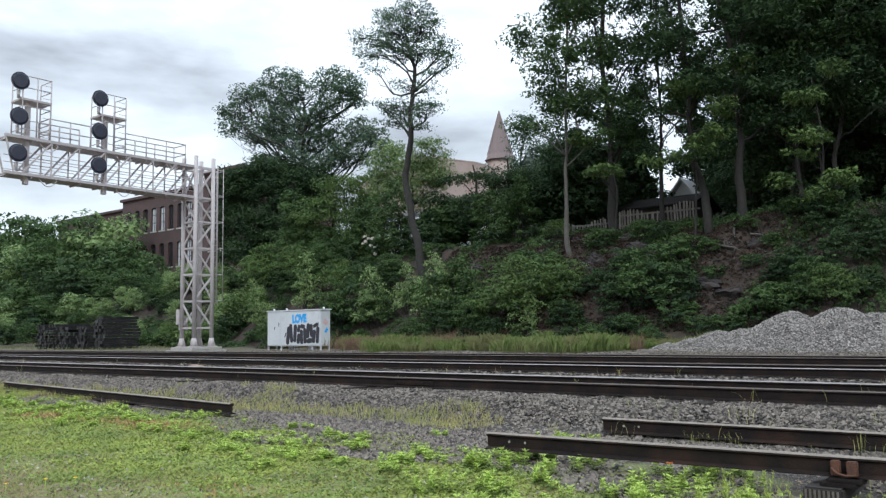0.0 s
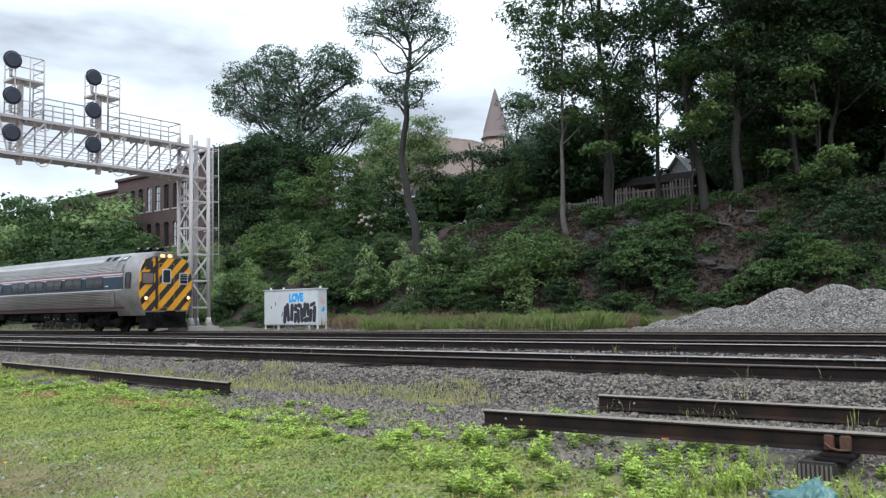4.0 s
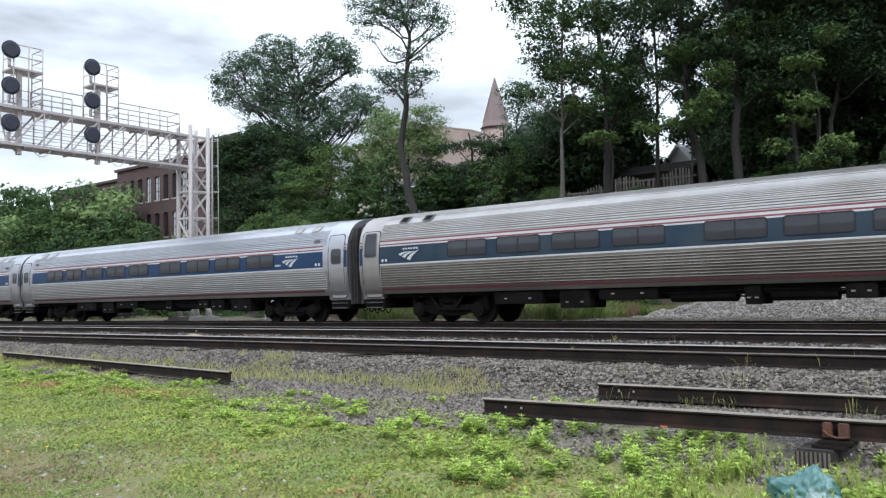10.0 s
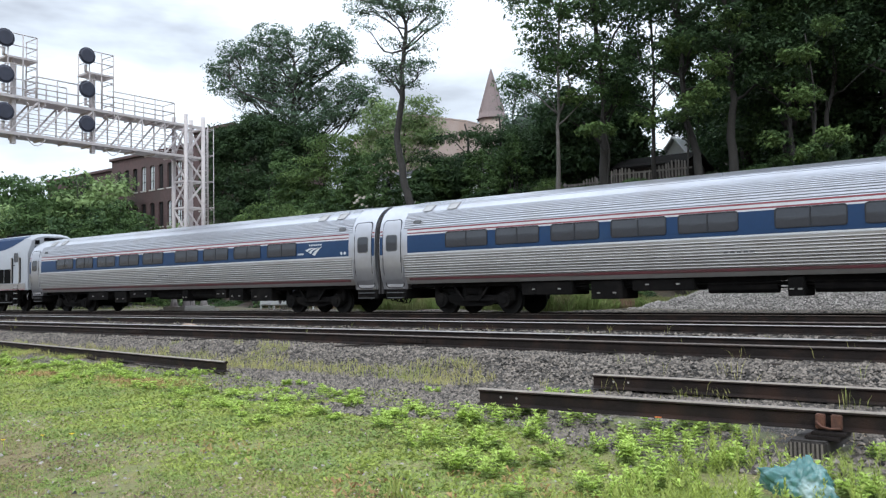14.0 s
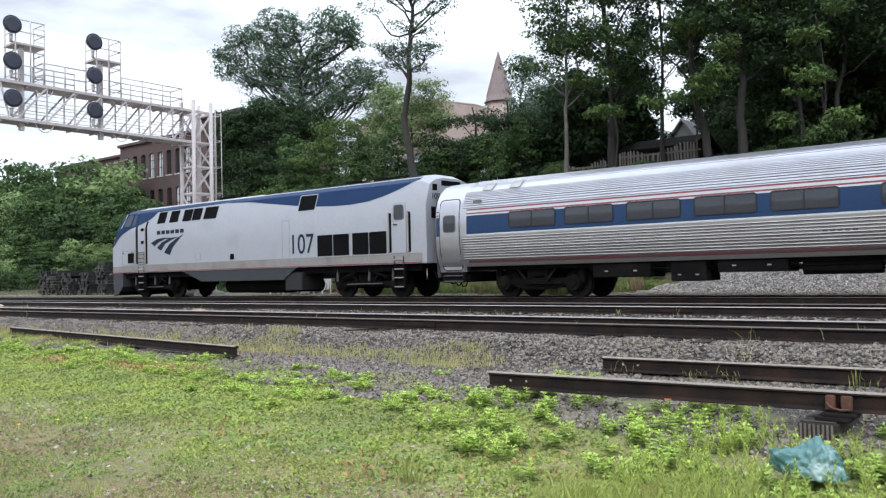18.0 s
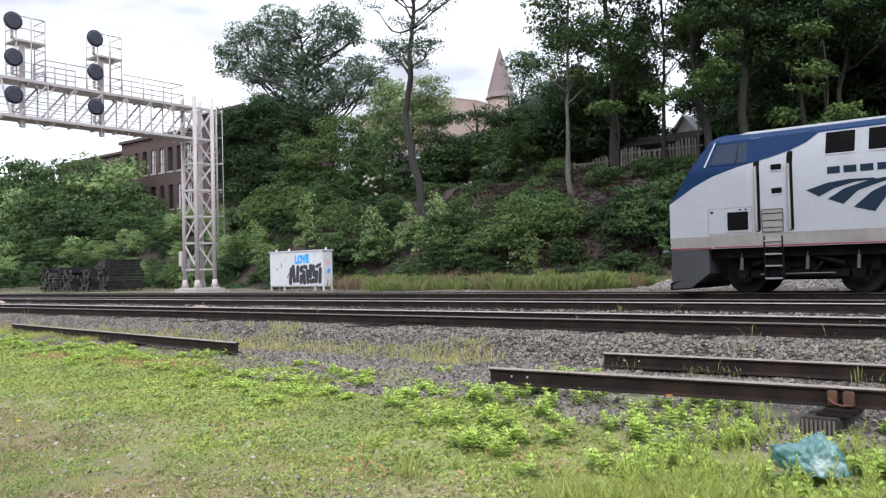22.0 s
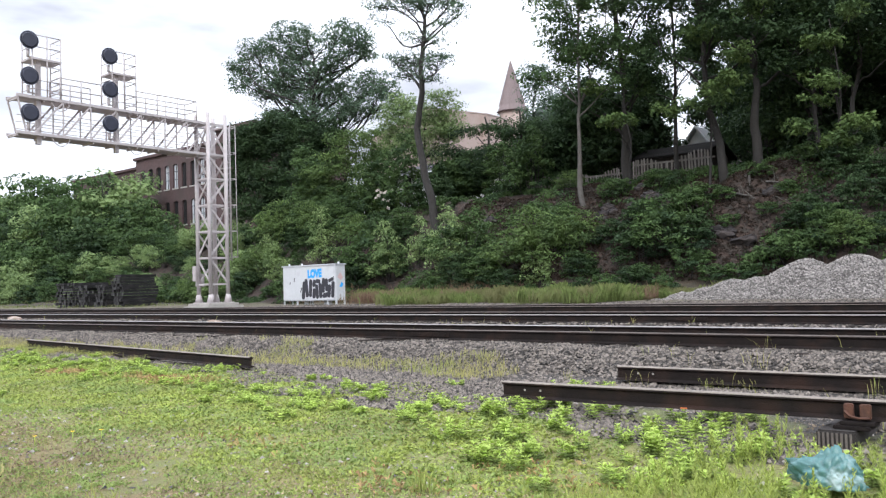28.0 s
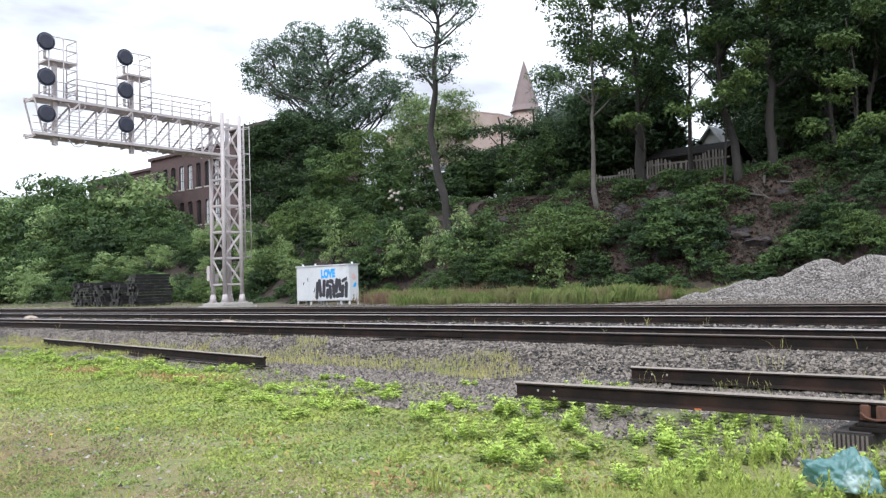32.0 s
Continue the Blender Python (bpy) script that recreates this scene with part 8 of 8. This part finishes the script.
    for cx, cy, n, sx, sy in ((-11.4, 7.42, 420, 0.55, 0.2), (-12.4, 7.5, 300, 0.45, 0.15), (-15.0, 7.3, 380, 0.7, 0.12), (-6.4, 5.0, 50, 0.5, 0.2), (-4.4, 4.6, 60, 0.4, 0.2), (-3.4, 5.6, 60, 0.4, 0.15)):
        x += list(cx + sx * rng.normal(size=n))
        y += list(cy + sy * rng.normal(size=n))
    q = rosettes(rng, ground_points(np.array(x), np.array(y)), 7, 0.034, 0.007, 0.9)
    tagged(part_of("sorrel", quads_mesh("sorrel", q, M_SORREL, 3)), "reddish sorrel in the lawn", "sorrel", kind="stuff")
    # dead leaf bits and straw on the bare soil
    x, y = in_view(rng, 60000, 1.2, 9.0)
    keep = patchy(x, y, 0.9, 44.0) + 0.5 * rng.random(len(x)) - 0.25 * np.clip((y - 3.6) / 1.5, 0, 1) > 0.15
    q = leaf_quads(rng, ground_points(x[keep], y[keep], 0.008), (0.03, 0.03, 0.006), 1, 0.026, 0.05)
    tagged(part_of("dead_leaf_bits", quads_mesh("dead_leaf_bits", q, M_CHAFF, 3)), "brown bits of dead leaf on the soil", "leaf litter", kind="stuff")
    # bright ragweed clumps along the gravel's edge and round the spare rails
    x, y = [], []
    while len(x) < 2100:
        a, b = in_view(rng, 1, 4.9, 9.6)
        d = float(8.2 - 0.7 * math.exp(-((a[0] + 8.8) / 2.6) ** 2) + 0.6 * patchy(a, b, 0.5, 21.0)[0] - 1.2 * min(1, max(0, (a[0] + 7) / 6)))
        chance = math.exp(-((b[0] - d + 0.35) / 0.75) ** 2) + (0.75 if a[0] > -5.2 and b[0] > 5.6 else 0) + 0.02
        if -2.3 < a[0] < -1.5 and 7.15 < b[0] < 7.9 or on_gravel(a, b)[0] and rng.random() < 0.6:
            continue
        if rng.random() < chance * (0.36 + 1.9 * noise.noise((a[0] * 1.6, b[0] * 1.6, 40))) and b[0] < d + 1.0:
            for i in range(rng.integers(3, 8)):      # a mound of several stems
                x.append(a[0] + rng.normal() * 0.06)
                y.append(b[0] + rng.normal() * 0.06)
    base = ground_points(np.array(x), np.array(y))
    young, old = [], []
    for i, (a, b, c) in enumerate(base):
        h = rng.uniform(0.05, 0.14) * (1.25 if a > -5.5 else 0.75)
        lean = rng.normal(size=2) * 0.015
        whorls = 3 + int(h * 22)
        for j in range(whorls):
            f = (j + 0.5) / whorls
            for k in range(12):
                t = rng.random() * math.tau
                dv = np.array([math.cos(t), math.sin(t), 0.0])
                s = np.array([-dv[1], dv[0], 0.3 * rng.normal()])
                p0 = np.array([a + lean[0] * f, b + lean[1] * f, c + h * f])
                l = (0.054 - 0.008 * f) * rng.uniform(0.7, 1.25)
                rise = -0.15 + 0.95 * f * f + 0.25 * rng.random()
                p1 = p0 + dv * l + np.array([0, 0, l * rise * 0.8])
                p2 = p0 + dv * l * 0.5 + np.array([0, 0, l * (rise * 0.5 + 0.10)])
                w = 0.0062 * rng.uniform(0.7, 1.3)
                # upper half of each stem takes the lighter green, lower half the darker
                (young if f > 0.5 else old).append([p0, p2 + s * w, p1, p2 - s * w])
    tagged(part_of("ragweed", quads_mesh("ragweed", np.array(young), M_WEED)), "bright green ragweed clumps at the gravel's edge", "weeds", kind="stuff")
    tagged(part_of("ragweed", quads_mesh("ragweed", np.array(old), M_WEED_DARK)), "lower, darker leaves of the ragweed clumps", "weeds", kind="stuff")
    # upright stalks with narrow leaves by the timber block
    leaves = []
    for i in range(330):
        a, b = rng.uniform(-2.7, 0.8), rng.uniform(4.4, 7.4)
        if -2.2 < a < -1.6 and b > 6.95:
            continue
        c = height(a, b)
        h = rng.uniform(0.14, 0.40) * (1.25 if rng.random() < 0.12 else 1.0)
        lean = rng.normal(size=2) * 0.05
        n = int(h * 150)
        for k in range(n):
            f = k / n
            t = rng.random() * math.tau
            dv = np.array([math.cos(t), math.sin(t), 0.0])
            s = np.array([-dv[1], dv[0], 0.0])
            p0 = np.array([a + lean[0] * f, b + lean[1] * f, c + h * f])
            l = 0.050 * (1.15 - 0.75 * f)
            p1 = p0 + dv * l + np.array([0, 0, l * 1.2])
            p2 = p0 + dv * l * 0.5 + np.array([0, 0, l * 0.5])
            leaves.append([p0, p2 + s * 0.0052, p1, p2 - s * 0.0052])
    tagged(part_of("tall_weeds", quads_mesh("tall_weeds", np.array(leaves), M_CLOVER)), "upright green weeds beside the timber block", "weeds", kind="stuff")
    # tufts of long grass near the lens
    pts = []
    for cx, cy, n, r in ((-2.75, 4.85, 420, 0.16), (-2.35, 4.9, 380, 0.16), (-3.0, 3.6, 120, 0.14), (-1.6, 4.7, 260, 0.3), (-2.0, 5.2, 160, 0.25), (-1.0, 5.2, 200, 0.3), (-4.0, 4.6, 60, 0.05), (-5.6, 2.9, 14, 0.05), (-5.3, 2.85, 12, 0.04)):
        d = rng.normal(size=(n, 2)) * r
        pts += list(ground_points(cx + d[:, 0], cy + d[:, 1]))
    q = blades(rng, pts, 0.19, 0.0045, 0.3)
    tagged(part_of("long_grass", quads_mesh("long_grass", q, M_GRASS)), "tufts of long green grass", "grass", kind="stuff")
    # thin yellowing grass in the gravel before the near track
    x, y = in_view(rng, 40000, 8.5, 10.7)
    keep = patchy(x, y, 0.7, 30.0) + 0.4 * patchy(x, y, 3.0, 31.0) + 0.75 * np.exp(-((y - 9.75) / 0.38) ** 2) - 0.75 * np.clip((x + 6.4) / 1.6, 0, 1) + 0.15 * np.clip((-13 - x) / 5, 0, 1) > 0.42
    p = ground_points(x[keep], y[keep])
    q = blades(rng, p, 0.12, 0.0032, 0.25)
    tagged(part_of("gravel_grass", quads_mesh("gravel_grass", q, M_DRY)), "thin yellow-green grass growing in the gravel", "grass", kind="stuff")
    # stalks that stand before and between the spare rails
    x, y = rng.uniform(-5.2, 0.3, 60), rng.choice([7.45, 8.6, 9.4, 10.3], 60) + 0.25 * rng.normal(size=60)
    p = np.repeat(ground_points(x, y), 3, axis=0) + rng.normal(size=(180, 3)) * np.array([0.03, 0.03, 0])
    q = blades(rng, p, 0.21, 0.0034, 0.3)
    tagged(part_of("rail_stalks", quads_mesh("rail_stalks", q, M_DRY)), "thin pale stalks beside the spare rails", "grass", kind="stuff")
    # single stalks between the rails
    x, y = in_view(rng, 170, 11.3, 19.0)
    p = ground_points(x, y)
    p = np.repeat(p, 4, axis=0) + rng.normal(size=(len(p) * 4, 3)) * np.array([0.03, 0.03, 0])
    q = blades(rng, p, 0.19, 0.003, 0.4)
    tagged(part_of("track_stalks", quads_mesh("track_stalks", q, M_DRY)), "single dry stalks between the rails", "grass", kind="stuff")
    # yellow flowers
    M_FLOWER = material("yellow_petals", (0.80, 0.55, 0.03), 0.6, 0, 0.1, 5)
    for a, b in ((-8.4, 3.74), (-8.35, 4.1), (-8.05, 4.25)):
        top = tagged(new("dandelion"), "small yellow dandelion in the lawn", "flower", "dandelions")
        top.location = up(a, b)
        bm = bmesh.new()
        tube(bm, (0, 0, 0), (0, 0, 0.09), 0.004, n=5)
        part("stem", bm, M_WEED, top)
        bm = bmesh.new()
        for k in range(12):
            t = math.tau * k / 12
            r = 0.03
            bm.faces.new([bm.verts.new(v) for v in ((0, 0, 0.09), (r * 0.6 * math.cos(t - 0.25), r * 0.6 * math.sin(t - 0.25), 0.104), (r * math.cos(t), r * math.sin(t), 0.10), (r * 0.6 * math.cos(t + 0.25), r * 0.6 * math.sin(t + 0.25), 0.104))])
        part("petals", bm, M_FLOWER, top)


def build_verge():
    """Tall grass and reddish dry stems along the foot of the bank."""
    rng = np.random.default_rng(6)
    x = rng.uniform(-30.5, -11.5, 90000)
    y = 25.9 + 6.2 * rng.random(len(x)) ** 0.7
    clump = patchy(x, y, 0.5, 50.0) + 0.7 * patchy(x, y, 1.9, 51.0) + 0.2 * patchy(x, y, 5.0, 52.0)
    keep = clump > 0.02 - 0.10 * (y - 27.5) + 0.35 * np.clip((-25.0 - x) / 5, 0, 1)
    keep &= ((x < -14.6) | (y > 31.0)) & ~((x > -38.5) & (x < -27.0) & (y < 29.4))
    q = blades(rng, ground_points(x[keep], y[keep]), 0.34, 0.0085, 0.3)
    q[:, 2:, 2] += (np.clip(clump[keep], -0.3, 0.8) * 0.45)[:, None]
    M_VERGE = leaf_material("verge_grass", (0.175, 0.230, 0.075), (0.195, 0.195, 0.09), 0.35)
    M_RED = leaf_material("reddish_dry_stems", (0.21, 0.135, 0.095), (0.25, 0.20, 0.12), 0.3)
    tagged(part_of("verge_grass", quads_mesh("verge_grass", q, M_VERGE)), "tall green grass along the foot of the bank", "grass", kind="stuff")
    x = rng.uniform(-40, -14, 9000)
    y = 30.2 + 2.3 * rng.random(len(x)) + 1.2 * np.clip((-22 - x) / 14, 0, 1)
    keep = patchy(x, y, 0.35, 60.0) + 0.4 * patchy(x, y, 2.0, 61.0) - 0.35 * np.clip((x + 26) / 5, 0, 1) > -0.05
    q = blades(rng, ground_points(x[keep], y[keep]), 0.62, 0.012, 0.2)
    x = rng.uniform(-29.6, -22.5, 5000)
    y = 27.6 + 3.6 * rng.random(len(x))
    keep = patchy(x, y, 0.8, 63.0) + 0.4 * patchy(x, y, 2.4, 64.0) - 0.06 * (x + 26) > -0.12
    q = np.concatenate([q, blades(rng, ground_points(x[keep], y[keep]), 0.55, 0.010, 0.22)])
    tagged(part_of("dry_stems", quads_mesh("dry_stems", q, M_RED)), "reddish dry stems behind the green grass", "dry stems", kind="stuff")
    x = rng.uniform(-130, -46, 7000)
    y = rng.uniform(27.0, 38.5, 7000)
    q = blades(rng, ground_points(x, y), 0.16, 0.02, 0.3)
    tagged(part_of("verge_grass", quads_mesh("verge_grass", q, M_VERGE)), "tall green grass beside the far tracks", "grass", kind="stuff")
    # undergrowth over the bare bank
    x = rng.uniform(-50, 3, 24000)
    y = rng.uniform(33.0, 43.5, 24000)
    keep = patchy(x, y, 0.45, 70.0) + 0.3 * patchy(x, y, 1.6, 71.0) > 0.05
    keep &= ~((x > -14.6) & (x < -10.4) & (y < 38.3)) | (rng.random(len(x)) < 0.28)
    keep &= ~((x > -29.5) & (x < -17.0) & (y > 35.2) & (y < 39.0)) | (rng.random(len(x)) < 0.4)
    q = leaf_quads(rng, ground_points(x[keep], y[keep], 0.12), (0.35, 0.35, 0.22), 11, 0.115)
    tagged(part_of("undergrowth", quads_mesh("undergrowth", q, M_LEAF_MID, 3)), "low leafy undergrowth on the bank", "undergrowth", kind="stuff")
    x = rng.uniform(-30, -8.5, 14000)
    y = rng.uniform(33.0, 39.5, 14000)
    # tree shade over the bank is put into these browns
    M_LITTER = leaf_material("brown_leaf_litter", (0.058, 0.038, 0.029), (0.036, 0.029, 0.023), 0.6)
    q = leaf_quads(rng, ground_points(x, y, 0.03), (0.15, 0.15, 0.05), 4, 0.10)
    tagged(part_of("leaf_litter", quads_mesh("leaf_litter", q, M_LITTER, 3)), "brown leaf litter on the bare bank", "leaf litter", kind="stuff")


def build_rocks():
    # rock tone darkened to stand for the canopy's shade
    M_LEDGE = material("shade_dark_ledge_rock", (0.030, 0.026, 0.027), 0.95, 0, 0.45, 1.6, 1.0, 7, (0.062, 0.048, 0.042), 0.60)
    rnd = random.Random(9)
    spots = [(-12.8, 34.9, 0.42), (-11.9, 34.6, 0.4), (-10.2, 34.6, 0.35), (-11.2, 36.6, 0.28), (-28.4, 36.5, 0.4), (-26.6, 36.9, 0.4)]
    spots += [(rnd.uniform(-19.8, -15.8), rnd.uniform(35.9, 37.6), rnd.uniform(0.14, 0.36)) for k in range(24)]
    for x, y, s in spots:
        bm = bmesh.new()
        bmesh.ops.create_icosphere(bm, subdivisions=3, radius=1.0)
        o = Vector((rnd.uniform(0, 50), 0, 0))
        for v in bm.verts:
            p = v.co.copy()
            k = 1 + 0.5 * noise.noise(p * 0.9 + o) + 0.3 * noise.noise(p * 2.3 + o) + 0.16 * noise.noise(p * 6 + o)
            q = p * k
            q = Vector([round(c * 2.6) / 2.6 * 0.65 + c * 0.35 for c in q])
            v.co = Vector((q.x * s * 1.35, q.y * s * 0.8, q.z * s * 0.7))
        ob = part("ledge_rock", bm, M_LEDGE)
        ob.location = up(x, y, 0.05)
        ob.rotation_euler = (0.25, rnd.uniform(-0.2, 0.2), rnd.uniform(-0.5, 0.5))
        tagged(ob, "dark layered rock jutting from the bank", "rock", "rocks of the bank")
    # fallen grey branches
    rng = np.random.default_rng(3)
    for a, b in (((-12.9, 36.6), (-11.8, 36.1)), ((-11.6, 36.9), (-10.4, 36.8)), ((-12.4, 37.2), (-12.0, 35.8)), ((-27.2, 37.4), (-26.8, 36.6)), ((-10.9, 35.9), (-9.9, 36.4))):
        bm = bmesh.new()
        p, q = np.array(up(*a, 0.12)), np.array(up(*b, 0.2))
        path = bend(rng, p, q, 5, 0.06)
        limb(bm, path, 0.055, 0.02, 6)
        for k in range(3):
            s = np.array(path[1 + k])
            limb(bm, bend(rng, s, s + rng.normal(size=3) * 0.25 + np.array([0, 0, 0.3]), 3, 0.1), 0.02, 0.006, 5)
        tagged(part("fallen_branch", bm, M_BARK_PALE), "bare grey fallen branch on the bank", "branch", "fallen branches")
    # stone beside the middle track, small debris
    M_PINK = material("pinkish_granite", (0.30, 0.21, 0.16), 0.85, 0, 0.25, 5, 0.4, 30, (0.42, 0.38, 0.34), 0.6)
    for nm, lab, cat, x, y, s, m in (("boulder", "pinkish granite boulder between the tracks", "boulder", -22.0, 15.4, (0.36, 0.20, 0.18), M_PINK), ("boulder", "dull boulder between the tracks", "boulder", -37.8, 16.0, (0.5, 0.25, 0.15), M_PINK),
                                     ("white_stone", "small white stone on the ballast", "stone", -10.9, 21.0, (0.07, 0.05, 0.05), M_WHITE)):
        bm = bmesh.new()
        bmesh.ops.create_icosphere(bm, subdivisions=3, radius=1.0)
        for v in bm.verts:
            p = v.co.copy()
            k = 1 + 0.35 * noise.noise(p * 1.1 + Vector((x, 0, 0))) + 0.12 * noise.noise(p * 3.5)
            v.co = Vector((p.x * k * s[0], p.y * k * s[1], p.z * k * s[2]))
        ob = part(nm, bm, m)
        ob.location = up(x, y, s[2] * 0.1)
        tagged(ob, lab, cat)
    bm = bmesh.new()
    box(bm, -0.6, -0.3, 0, 0.6, 0.3, 0.16, bevel=0.04)
    ob = part("switch_box", bm, material("pale_blue_grey_paint", (0.33, 0.39, 0.46), 0.6, 0, 0.15, 3))
    ob.location = up(-40.0, 20.3, 0.0)
    tagged(ob, "pale blue-grey box between the tracks", "box")
    # pale scraps of rubble among the leaves
    bm = bmesh.new()
    for k in range(9):
        a, b = 0.17 * k, 0.55 * math.sin(k * 0.7)
        box(bm, a, 0, b * 0.6, a + 0.16 + 0.05 * (k % 3), 0.12, b * 0.6 + 0.12 + 0.04 * (k % 2), pose(0, 0, 0, 8, 25 * math.sin(k * 2.1), 0))
    ob = part("rubble", bm, material("pale_rubble", (0.50, 0.44, 0.40), 0.9, 0, 0.2, 3))
    ob.location = up(-37.2, 38.6, 1.9)
    tagged(ob, "pale rubble among the shrubs", "rubble")


def build_ballast():
    rng = np.random.default_rng(12)
    x, y = in_view(rng, 120000, 7.0, 11.45)
    keep = (y > 9.3) | on_gravel(x, y) | ((y > lawn_edge(x, y) - 0.5) & (patchy(x, y, 0.9, 80.0) + 0.3 * rng.random(len(x)) > -0.12))
    p = ground_points(x[keep], y[keep], 0.006)
    ob = stones(rng, p, 0.0265, M_STONE, "ballast_stones")
    tagged(ob, "grey-brown ballast stones beside the near track", "ballast", kind="stuff")
    x, y = in_view(rng, 46000, 11.4, 26.4)
    p = ground_points(x[x < 4], y[x < 4], 0.012)
    ob = stones(rng, p, 0.034, M_STONE, "ballast_stones")
    tagged(ob, "grey-brown ballast stones between the tracks", "ballast", kind="stuff")
    x, y = rng.uniform(-34, -4, 22000), 24.0 + 4.6 * rng.random(22000) ** 1.5
    ob = stones(rng, ground_points(x, y, 0.012), 0.034, M_STONE, "ballast_stones")
    tagged(ob, "grey-brown ballast stones before the gravel heap", "ballast", kind="stuff")
    x, y = in_view(rng, 2600, 3.0, 9.0)
    p = ground_points(x, y, 0.004)
    ob = stones(rng, p, 0.018, M_PILE, "scattered_pebbles")
    tagged(ob, "pale pebbles scattered in the lawn", "pebbles", kind="stuff")


build_trees()
build_shrubs()
build_lawn()
build_verge()
build_rocks()
build_ballast()

# ---- what moves ----
def travelled(t):
    """Metres that the train has gone along x, 0 at 14 s."""
    t2 = min(t, 23.0)
    k = (t2 - 14) / 8
    s = TRAVEL[0] * k + TRAVEL[1] * k ** 2 + TRAVEL[2] * k ** 3 + TRAVEL[3] * k ** 4
    s += 0.10 * smooth01((t - 4) / 1.5) * smooth01((8 - t) / 2) - 0.5 * smooth01((t - 19.4) / 3.2)
    return s + max(0.0, t - 23.0) * 7.8


def motions():
    for vehicle, at in TRAIN:
        walk(vehicle, [(t, pose(at + travelled(t), TRACK_MID, 0)) for t in [k / 2 for k in range(0, 65)]])
    for wheelset, r in WHEELS:
        x, _, z = wheelset.location
        walk(wheelset, [(k / 15, pose(x, 0, z, 0, math.degrees(travelled(k / 15) / r) % 360, 0)) for k in range(0, 481)])


motions()
